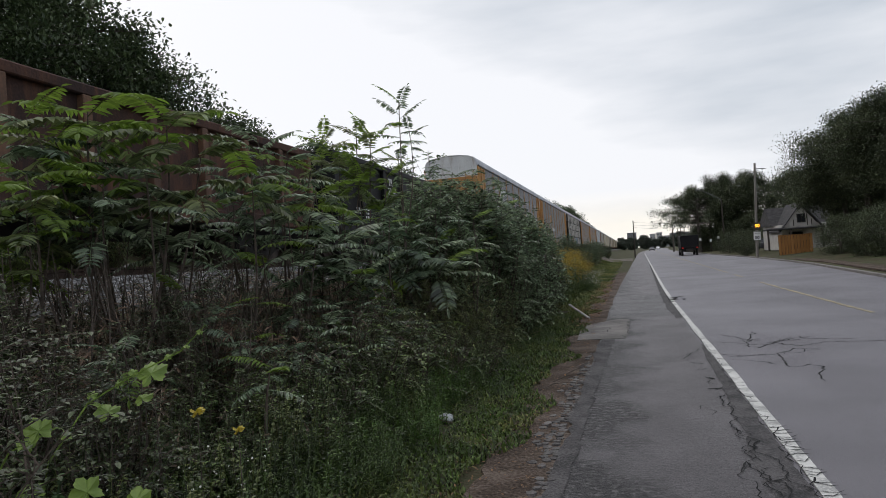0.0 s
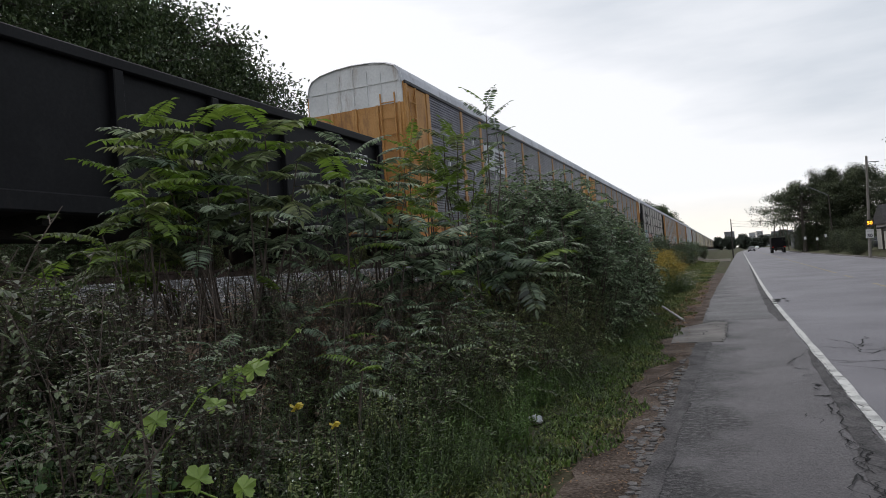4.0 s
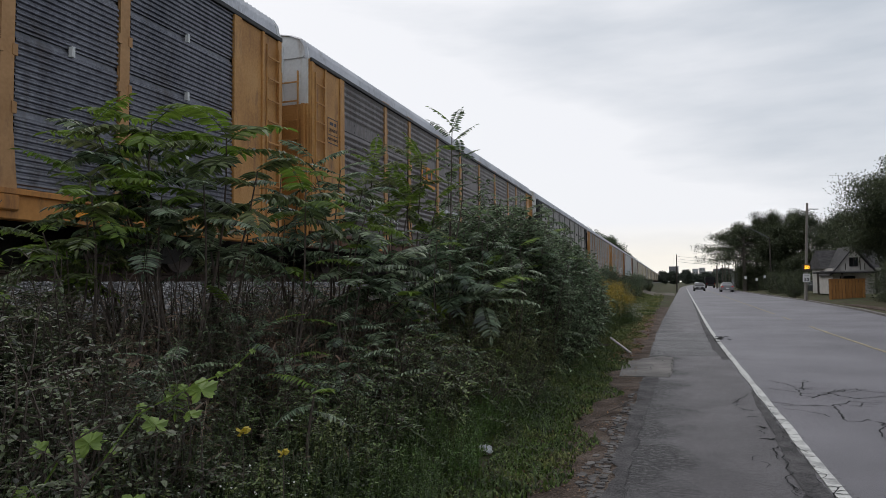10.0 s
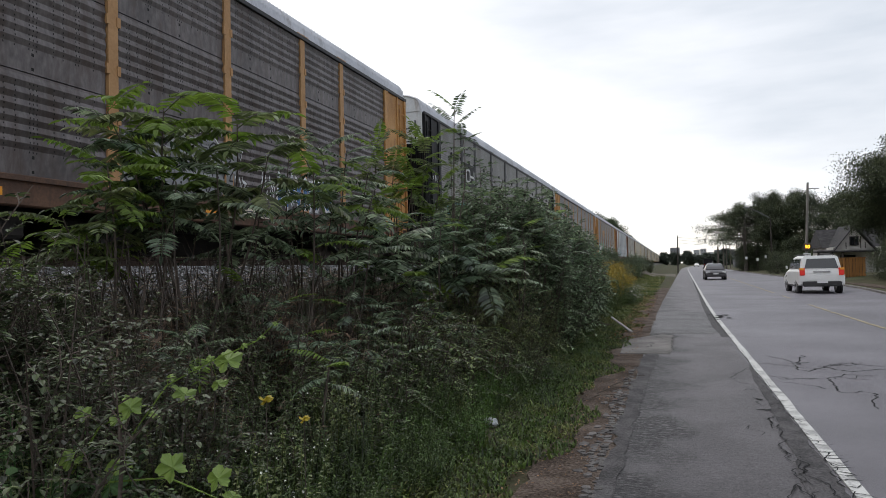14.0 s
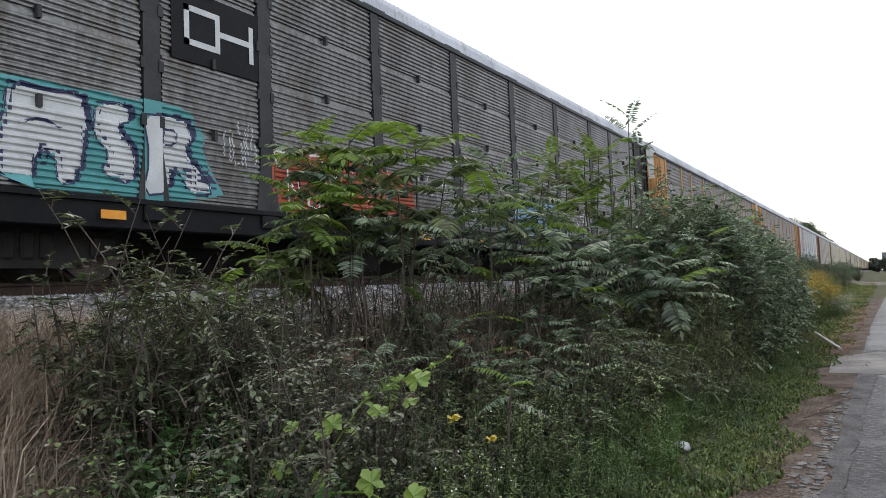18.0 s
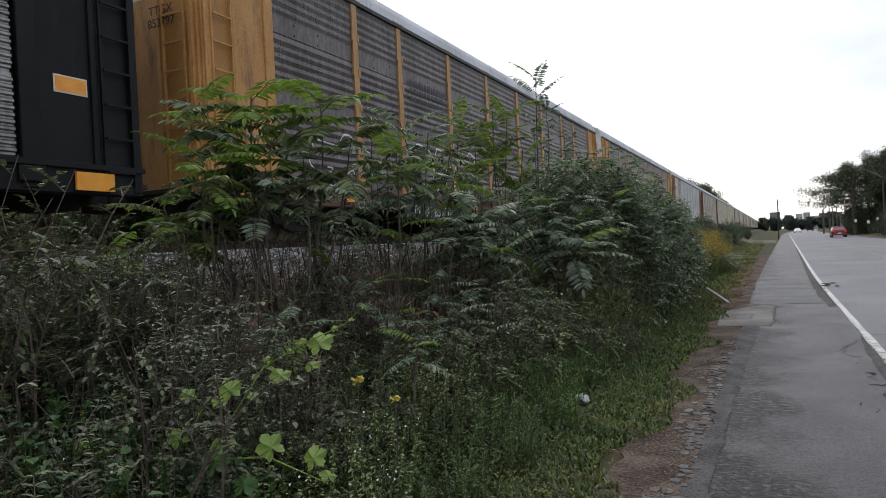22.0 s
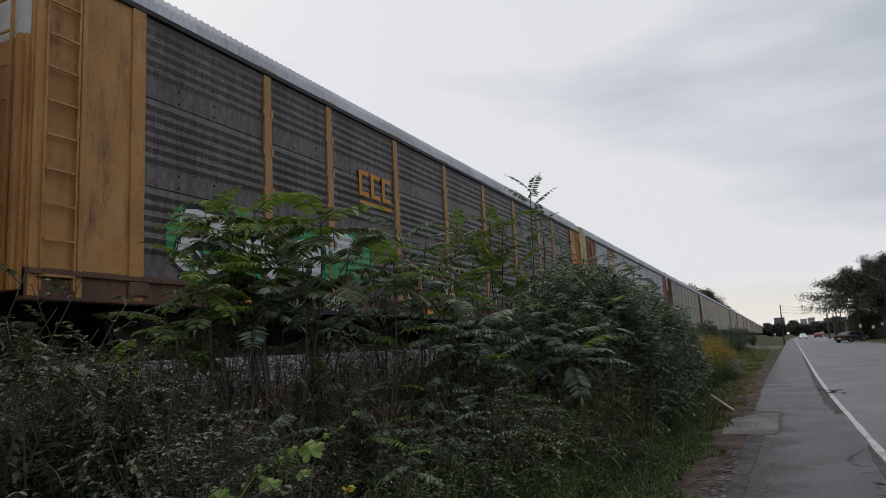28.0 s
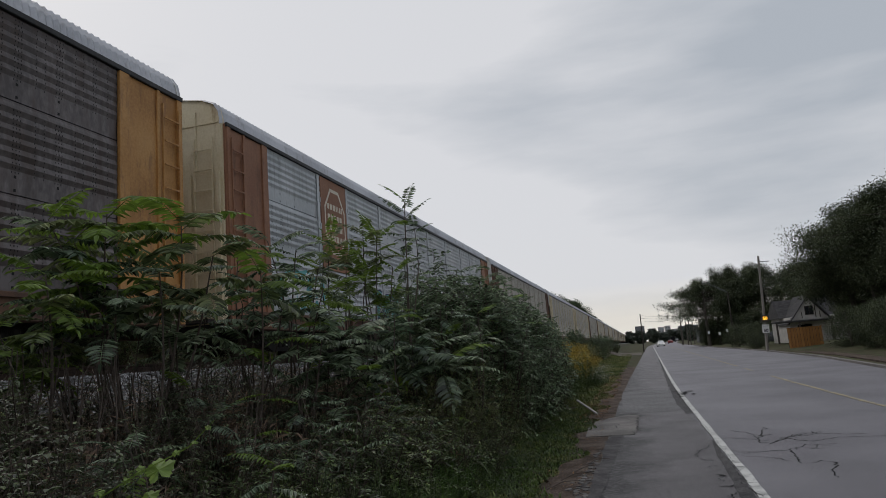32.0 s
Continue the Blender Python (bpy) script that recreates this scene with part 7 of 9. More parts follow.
        if (y > 13 and x > -2.0) or y < 0.66 * -x or (y < 3.2 and r.random() < 0.5) or (x < -2.7 and 2.5 < y < 8 and r.random() < 0.6):
            continue
        plant("weed_clump", "leafy green weed clump on the bank", "weed", "weeds of the bank", herbs[k], x, y, s, r.uniform(0, 360))
    low = herb_mesh(205, 0.34, 0.45, 30, 18, 0.045, L_HERB, 0.6, 0.3)
    # knee-high stand of narrow-leaved stems between the bushes and the verge
    fresh = herb_mesh(210, 0.3, 0.62, 22, 26, 0.06, L_FRESH, 0.32, 0.5)
    slim = [herb_mesh(207, 0.26, 0.62, 26, 26, 0.055, L_LOWBUSH, 0.24, 0.55), herb_mesh(208, 0.26, 0.55, 26, 24, 0.05, L_HERB, 0.26, 0.5), herb_mesh(209, 0.24, 0.75, 18, 30, 0.05, L_GREYBUSH, 0.22, 0.6)]
    hr = random.Random(55)
    for i in range(150):
        y = 2.6 + 7.6 * (i + hr.random()) / 150
        front = -1.62 - 0.1 * math.sin(y * 1.3) - 0.1 * max(0.0, y - 6.0)
        x = front - 0.15 - 1.0 * hr.random() ** 1.2
        if x > -2.0 and 5.5 < y < 6.5:
            continue
        k = hr.choice((0, 1, 1, 0)) if x > front - 0.6 else hr.choice((0, 2, 2, 1))
        edge = min(1.0, 0.5 + 0.9 * (front - x))
        plant("narrow_leaf_weed", ("dense dark green clump of narrow-leaved weeds", "leafy mid-green clump of narrow-leaved weeds", "wispy grey-green clump of narrow-leaved weeds")[k], "weed", "weeds of the bank", slim[k], x, y, hr.uniform(0.75, 1.1) * edge, hr.uniform(0, 360))
    for i in range(90):
        y = 2.6 + 13.5 * hr.random()
        x = hr.uniform(-2.1, -1.35) + 0.08 * math.sin(y * 1.7)
        if not (-1.95 < x < -1.4 and 5.0 < y < 6.5):
            plant("weed_clump", "low leafy green ground cover in the verge", "weed", "weeds of the bank", hr.choice((low, herbs[2])), x, y, hr.uniform(0.25, 0.45), hr.uniform(0, 360))
    stalks = [stalk_mesh(301, 0.4, 0.9, 24, L_REDSTRAW, 0.34, 7), stalk_mesh(302, 0.4, 0.85, 18, L_STRAW, 0.38, 6), stalk_mesh(303, 0.45, 1.2, 9, M_STEM, 0.3, 0, 0.009)]
    for i in range(44):
        y = 4.0 + 8.4 * r.random() ** 1.1
        x = r.uniform(-4.5, -2.3)
        k = r.choice((0, 0, 1, 2)) if x < -3.0 else r.choice((0, 0, 1))
        plant("dry_weed", ("reddish dead weed stalks", "pale dry grass stalks", "thin bare dark stems")[k] + " standing on the bank", "dry weeds", "dead stalks of the bank", stalks[k], x, y, r.uniform(0.55, 1.0) * (1 if x < -3.2 else 0.72), r.uniform(0, 360))
    tuft = [tuft_mesh(401, 0.45, 0.5, 260, L_STRAW, 0.004, 1.7), tuft_mesh(402, 0.3, 0.5, 200, L_GRASS, 0.005, 0.7)]
    for i in range(64):
        x = r.uniform(-5.6, -2.3)
        y = -0.8 + (0.8 - 0.56 * x) * r.random()
        plant("dry_grass_tuft", "tawny dry grass tuft bent over", "grass", "dry grass of the bank", tuft[0], x, y, r.uniform(0.7, 1.15), r.uniform(0, 360))
    tall_dry = tuft_mesh(403, 0.45, 0.8, 480, L_STRAW, 0.0035, 1.7)
    dg = random.Random(14)
    for i in range(16):
        plant("dry_grass_tuft", "tall tawny dry grass tuft bent over", "grass", "dry grass of the bank", tall_dry, dg.uniform(-4.9, -3.6), dg.uniform(0.5, 1.4), dg.uniform(0.75, 1.1), dg.uniform(0, 360))
    for i in range(9):
        plant("dry_weed", "reddish dead weed stalks standing on the bank", "dry weeds", "dead stalks of the bank", stalks[r.choice((0, 0, 1))], r.uniform(-3.9, -2.5), 2.9 + 4.8 * r.random(), r.uniform(0.6, 0.95), r.uniform(0, 360))
    # wispy half-bare bushes that stand between the near plants and the track
    wr = random.Random(91)
    wispy = [bush_mesh(105, 0.5, 1.55, 15, 7, 6, 0.045, L_DRYBUSH, 0.5, 0.7, 0.3), bush_mesh(106, 0.42, 1.3, 12, 6, 6, 0.038, L_DRYBUSH, 0.55, 0.8, 0.26)]
    for x, y, s in ((-3.35, 2.45, 0.95), (-3.75, 3.05, 1.0), (-3.15, 3.35, 0.85), (-3.6, 3.75, 0.95), (-4.15, 3.45, 0.95), (-4.0, 2.5, 1.0), (-2.9, 2.1, 0.85), (-4.5, 2.9, 0.9), (-3.1, 4.6, 0.8), (-3.5, 5.3, 0.85),
                    (-3.5, 4.6, 0.95), (-3.9, 5.0, 0.95), (-3.3, 5.7, 0.95), (-3.7, 6.2, 1.0), (-4.1, 6.6, 1.0), (-3.0, 6.4, 0.9), (-3.4, 7.5, 1.0), (-3.0, 7.2, 0.9), (-4.2, 5.6, 0.95), (-4.0, 7.4, 1.0),
                    (-4.5, 4.4, 0.8), (-4.6, 7.4, 0.8)):
        fo, tw = wr.choice(wispy)
        plant("bush", "half-bare wispy bush with sparse grey-green leaves", "bush", "bushes of the railway bank", fo, x, y, s, wr.uniform(0, 360), tw)
    tall = bush_mesh(107, 0.4, 1.7, 13, 8, 7, 0.05, L_GREYBUSH, 0.5, 0.6, 0.28)
    for x, y, s in ((-3.4, 1.95, 1.3), (-3.65, 2.3, 1.22), (-3.9, 2.05, 1.25), (-3.85, 2.85, 1.0)):
        plant("bush", "upright wispy bush with small grey-green leaves", "bush", "bushes of the railway bank", tall[0], x, y, s, wr.uniform(0, 360), tall[1])
    sumac("low sumac sprout with lime-green fronds", [(-4.15, 3.0, 0.7)], [(0, -4.2, 3.0, 1.65, 5, 0.8, 0.8), (0, -4.0, 3.1, 1.5, 4, 0.7, 0.8)], 27, L_SUMAC, 0.6, 0.5, 12, 0.09)
    for k, (x, y, z) in enumerate(((-3.0, 5.9, 1.25), (-3.35, 6.6, 1.35), (-2.75, 6.7, 1.1), (-3.6, 7.3, 1.5), (-2.9, 7.6, 1.25), (-2.6, 7.5, 0.95), (-3.2, 8.2, 1.4), (-2.55, 8.4, 1.0), (-3.7, 5.2, 1.45), (-3.3, 4.9, 1.2), (-2.9, 5.1, 0.95), (-2.65, 6.2, 0.8))):
        sumac("low sumac sprout with blue-green pinnate leaves", [(x, y, ground_z(x))], [(0, x - 0.1, y - 0.1, z, 6, 0.72, 0.9), (0, x + 0.2, y, z - 0.2, 5, 0.66, 0.9)], 60 + k, L_SUMAC_BLUE, 0.1, 0.5, 12, 0.085)
    for i in range(16):
        plant("dry_weed", "pale dry grass stalks standing on the bank", "dry weeds", "dead stalks of the bank", stalks[1], wr.uniform(-4.4, -3.0), 6.4 + 2.9 * (i + wr.random()) / 16, wr.uniform(0.85, 1.2), wr.uniform(0, 360))
    for i in range(26):
        y = 4.6 + 4.2 * (i + wr.random()) / 26
        plant("weed_clump", "bright green leafy weed clump at the foot of the bank", "weed", "weeds of the bank", fresh, -1.75 - 0.06 * (y - 4.6) - 0.55 * wr.random(), y, wr.uniform(0.5, 0.85), wr.uniform(0, 360))
    lush = herb_mesh(212, 0.3, 0.75, 14, 22, 0.07, L_FRESH, 0.6, 0.3)
    broad = herb_mesh(206, 0.3, 0.85, 14, 22, 0.075, L_BROAD, 0.62, 0.3)
    for x, y, s in ((-2.3, 1.35, 1.0), (-2.6, 1.65, 1.0), (-2.05, 1.5, 0.9), (-2.8, 1.95, 1.0), (-3.1, 2.1, 1.0), (-2.9, 1.6, 0.9), (-2.5, 2.1, 0.9), (-3.9, 2.3, 0.7), (-3.6, 2.2, 0.7), (-4.2, 2.5, 0.65), (-3.5, 2.5, 0.7), (-4.5, 2.9, 0.6), (-3.3, 1.95, 0.8)):
        plant("weed_clump", "broad-leaved dark green weed clump on the bank", "weed", "weeds of the bank", broad, x, y, s, wr.uniform(0, 360))
    for i in range(22):
        y = 1.45 + 1.0 * wr.random()
        x = -1.25 * y + wr.uniform(-0.9, 0.7)
        plant("weed_clump", "broad-leaved fresh green weed clump on the bank", "weed", "weeds of the bank", lush, x, y, wr.uniform(0.55, 0.85), wr.uniform(0, 360))
    for i in range(7):
        plant("dry_weed", "bare dark woody stems standing on the bank", "dry weeds", "dead stalks of the bank", stalks[2], wr.uniform(-4.7, -3.0), 4.2 + 5.2 * (i + wr.random()) / 16, wr.uniform(0.85, 1.15), wr.uniform(0, 360))
    for i in range(15):
        k = wr.choice((0, 1, 2))
        plant("dry_weed", ("reddish dead weed stalks", "pale dry grass stalks", "thin bare dark stems")[k] + " standing on the bank", "dry weeds", "dead stalks of the bank", stalks[k], wr.uniform(-4.6, -2.9), 3.2 + 6.5 * (i + wr.random()) / 15, wr.uniform(0.8, 1.15), wr.uniform(0, 360))
    # dead stems and leaves strewn over the soil of the bank
    L = Leaves()
    for i in range(6500):
        y = -0.5 + 15 * r.random() ** 1.3
        x = r.uniform(-6.6, -1.9)
        p = Vector((x, y, (ground_z(x) if x > -5.4 else 1.66 - max(0, x + 7.2) * 0.25) + 0.02 + 0.05 * r.random()))
        d = Vector((r.uniform(-1, 1), r.uniform(-1, 1), r.uniform(-0.2, 0.3))).normalized()
        if i % 3:
            L.leaf(p, d, Vector((0, 0, 1)), r.uniform(0.15, 0.5), r.uniform(0.006, 0.012), 0.0, 0.05)
        else:
            L.leaf(p, d, Vector((0, 0, 1)), r.uniform(0.03, 0.07), r.uniform(0.02, 0.035), 0.2, 0.1)
    tagged(new("bank_litter", L.mesh("bank_litter", L_STRAW)), "dead stems and brown leaves strewn over the bank", "leaf litter", kind="stuff")
    for i in range(18):
        fo, tw = kinds[1]
        plant("bush", names[1], "bush", "bushes of the railway bank", fo, r.uniform(-4.8, -3.4), 3.6 + 6.4 * (i + r.random()) / 18, r.uniform(0.6, 0.95), r.uniform(0, 360), tw)
    for i in range(22):
        y = 3.2 + 7.6 * (i + r.random()) / 22
        fo, tw = kinds[r.choice((3, 3, 1, 0))]
        plant("bush", "knee-high leafy green bush at the foot of the bank", "bush", "bushes of the railway bank", fo, r.uniform(-3.0, -2.25), y, r.uniform(0.62, 0.95) * (0.6 if fo is kinds[0][0] else 1), r.uniform(0, 360), tw)
    for i in range(34):
        plant("weed_clump", "leafy green weed clump at the foot of the bank", "weed", "weeds of the bank", r.choice((low, herbs[0], herbs[1])), r.uniform(-2.5, -2.0), 2.7 + 4.2 * r.random(), r.uniform(0.55, 0.85), r.uniform(0, 360))
    for i in range(6):
        plant("grass_tuft", "long green grass tuft", "grass", "grass tufts of the bank", tuft[1], r.uniform(-3.6, -1.8), 2.0 + 9 * r.random(), r.uniform(0.6, 1.1), r.uniform(0, 360))
    # goldenrod stand farther along
    gold_leaf = herb_mesh(211, 0.4, 1.15, 22, 40, 0.08, L_HERB)
    L = Leaves()
    g = random.Random(5)
    for i in range(26):
        c = Vector((g.uniform(-0.4, 0.4), g.uniform(-0.4, 0.4), g.uniform(0.65, 1.3)))
        for k in range(24):
            p = c + Vector((g.uniform(-0.1, 0.1), g.uniform(-0.1, 0.1), g.uniform(-0.16, 0.1)))
            L.leaf(p, rand_dir(g, 0.3), Vector((0, 0, 1)), 0.035, 0.022)
    plume = L.mesh("flower_head", L_GOLD)
    for i in range(44):
        x, y = r.uniform(-3.7, -1.7), r.uniform(19.5, 34)
        ob = plant("goldenrod", "goldenrod clump with yellow-brown flower plumes", "wildflower", "goldenrod beside the path", gold_leaf, x, y, r.uniform(0.9, 1.3) * (1.0 if x < -2.1 else 0.8), r.uniform(0, 360))
        if i % 6:
            child("flower_head", plume, ob, "yellow-brown plumes")["kind"] = "stuff"
    L = Leaves()
    for i in range(110):
        L.leaf(Vector((g.uniform(-0.4, 0.4), g.uniform(-0.4, 0.4), g.uniform(0.25, 0.7))), rand_dir(g, 0.8), Vector((0, 0, 1)), 0.035, 0.022)
    white = L.mesh("flower_head", L_FLOWER)
    for x, y in ((-1.55, 26.6), (-1.5, 28.0), (-1.5, 29.3)):
        ob = plant("aster_clump", "aster clump with small white flowers", "wildflower", "white asters", herbs[2], x, y, 1.1, r.uniform(0, 360))
        child("flower_head", white, ob, "small white flowers")["kind"] = "stuff"
    L = Leaves()
    for i in range(46):
        L.leaf(Vector((g.uniform(-0.35, 0.35), g.uniform(-0.35, 0.35), g.uniform(0.2, 0.75))), rand_dir(g, 0.8), Vector((0, 0, 1)), 0.018, 0.015)
    dots = L.mesh("flower_head", L_FLOWER)
    for x, y in ((-2.2, 3.1), (-2.6, 2.6), (-3.0, 3.4), (-1.9, 2.4), (-2.7, 1.8), (-2.5, 4.3)):
        ob = plant("aster_clump", "aster clump with tiny white flowers", "wildflower", "white asters", herbs[1], x, y, 0.8, r.uniform(0, 360))
        child("flower_head", dots, ob, "tiny white flowers")["kind"] = "stuff"
    # far bank brush up to where it meets the train
    for i in range(34):
        y = 27 + 75 * r.random()
        fo, tw = kinds[r.choice((0, 2))]
        plant("bush", names[0], "bush", "bushes of the railway bank", fo, r.uniform(-5.2, -3.0), y, r.uniform(0.6, 1.0), r.uniform(0, 360), tw)


build_bank()


def grape_leaf_mesh(name, material, seed):
    r = random.Random(seed)
    prof = []
    for i in range(30):
        q = 2 * math.pi * i / 30
        lobes = 1 + 0.16 * math.cos(5 * q) + 0.06 * math.cos(15 * q)
        notch = 1 - 0.6 * math.exp(-((q - math.pi) / 0.22) ** 2)
        rad = 0.068 * lobes * notch * r.uniform(0.95, 1.05)
        prof.append((rad * math.sin(q), 0.045 + rad * math.cos(q)))
    v = [(0, 0.035, 0.004)] + [(x, y, -abs(x) * 0.3 - 4.0 * max(0, y - 0.06) ** 2 + 0.012 * math.sin(60 * x + 40 * y)) for x, y in prof]
    n = len(prof)
    return mesh_of(name, v, [(0, 1 + i, 1 + (i + 1) % n) for i in range(n)], material)


def build_vine():
    """Trailing grape vines with broad leaves, nearest to the path."""
    r = random.Random(9)
    bright = [grape_leaf_mesh("leaf", L_VINE, 1), grape_leaf_mesh("leaf", L_VINE, 2)]
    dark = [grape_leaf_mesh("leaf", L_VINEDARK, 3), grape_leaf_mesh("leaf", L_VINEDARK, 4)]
    # stem points, then leaves (x, y, z, size); a size below zero takes the darker, shade-coloured leaf
    runs = [("long arching grape vine shoot with a few lime-green leaves", [(-2.62, 2.45, 0.75), (-2.52, 2.6, 0.99), (-2.25, 2.6, 1.12), (-2.0, 2.62, 1.22), (-1.84, 2.6, 1.34)],
             [(-2.13, 2.58, 1.1, 0.95), (-2.4, 2.6, 0.93, 0.8), (-2.5, 2.6, 1.02, 0.35), (-2.46, 2.62, 0.97, 0.4), (-2.19, 2.58, 1.0, 0.6), (-2.26, 2.62, 1.12, 0.3), (-2.05, 2.6, 1.19, 0.25), (-1.87, 2.6, 1.3, 0.22), (-1.95, 2.6, 1.24, 0.2), (-2.33, 2.6, 1.07, 0.25)]),
            ("low trailing grape vine with lime-green leaves", [(-2.6, 2.0, 0.45), (-2.3, 2.0, 0.7), (-2.0, 2.0, 0.74), (-1.7, 2.0, 0.66)],
             [(-2.23, 2.0, 0.76, 0.75), (-1.96, 2.0, 0.76, 0.8), (-1.76, 2.0, 0.73, 0.7), (-1.71, 2.02, 0.67, 0.5), (-2.28, 1.98, 0.66, -0.9), (-2.5, 2.0, 0.76, 0.7), (-2.6, 1.95, 0.58, -1.1), (-2.85, 1.95, 0.58, -1.2), (-2.1, 1.95, 0.6, -0.7)]),
            ("grape vine climbing through the bush with lime leaves", [(-2.7, 2.05, 0.5), (-2.45, 2.1, 0.9), (-2.2, 2.1, 1.0)],
             [(-2.18, 2.0, 0.99, 0.7), (-2.26, 2.0, 0.94, 0.45), (-2.42, 2.0, 0.96, 0.5), (-2.1, 2.05, 0.97, 0.3)]),
            ("grape vine on the bank with lime leaves and dark leaves coloured as shaded", [(-3.9, 2.0, 0.6), (-3.6, 1.95, 0.62), (-3.3, 1.9, 0.7), (-3.0, 1.8, 0.6)],
             [(-3.79, 2.0, 0.62, 0.8), (-3.62, 2.0, 0.64, 0.85), (-3.36, 2.0, 0.84, -0.9), (-3.2, 1.95, 0.8, -0.9), (-4.0, 2.0, 0.62, 0.7), (-3.45, 1.95, 0.74, -0.8), (-3.05, 1.9, 0.66, -1.0), (-2.95, 1.85, 0.74, 0.5)]),
            ("grape vine at the path side with dark leaves coloured as shaded", [(-2.4, 1.3, 0.4), (-2.1, 1.35, 0.55), (-1.85, 1.4, 0.5)], [(-2.35, 1.3, 0.5, -1.0), (-2.1, 1.35, 0.6, -0.9), (-1.95, 1.4, 0.52, 0.6), (-2.2, 1.4, 0.45, -1.0), (-1.85, 1.4, 0.5, 0.5), (-2.5, 1.25, 0.55, -0.9)])]
    for label, pts, leaves in runs:
        vine = thing("grape_vine", label, "vine", "vines beside the path")
        P = [Vector(p) for p in pts]
        L = Leaves()
        x0 = P[0].x - 0.12
        L.stem([Vector((x0, P[0].y - 0.05, ground_z(x0))), P[0].lerp(Vector((x0, P[0].y, 0.3)), 0.3), P[0]], [0.004, 0.004, 0.003], 4)
        L.stem(P, [0.0042] * (len(P) - 1) + [0.0016], 4)
        for x, y, z, q in leaves:
            p = Vector((x, y, z))
            near = min(P, key=lambda w: (w - p).length)
            L.stem([near, near.lerp(p, 0.5) + Vector((0, 0, 0.015)), p], [0.0018, 0.0014, 0.001], 3)
        child("stem", L.mesh("stem", L_VINE), vine)
        for x, y, z, q in leaves:
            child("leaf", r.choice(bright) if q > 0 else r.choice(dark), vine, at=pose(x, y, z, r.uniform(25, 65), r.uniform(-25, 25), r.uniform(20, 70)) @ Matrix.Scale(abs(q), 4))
    for x, y, z, s in ((-2.13, 2.9, 0.87, 0.4), (-1.9, 2.9, 0.78, 0.32)):
        spot = thing("yellow_leaf_sprig", "sprig with yellowed autumn leaves", "leaf", "yellow sprigs", at=pose(x, y, z))
        L = Leaves()
        L.stem([Vector((0, 0, -z + 0.05)), Vector((0, 0, 0))], [0.004, 0.002], 3)
        child("stem", L.mesh("stem", M_STEM), spot)
        y_me = shared("yellow_leaf", lambda: grape_leaf_mesh("leaf", L_YELLOWLEAF, 8))
        for q in range(3):
            child("leaf", y_me, spot, at=pose(0, 0, 0, 40, 20 * q, q * 110) @ Matrix.Scale(s, 4))


build_vine()


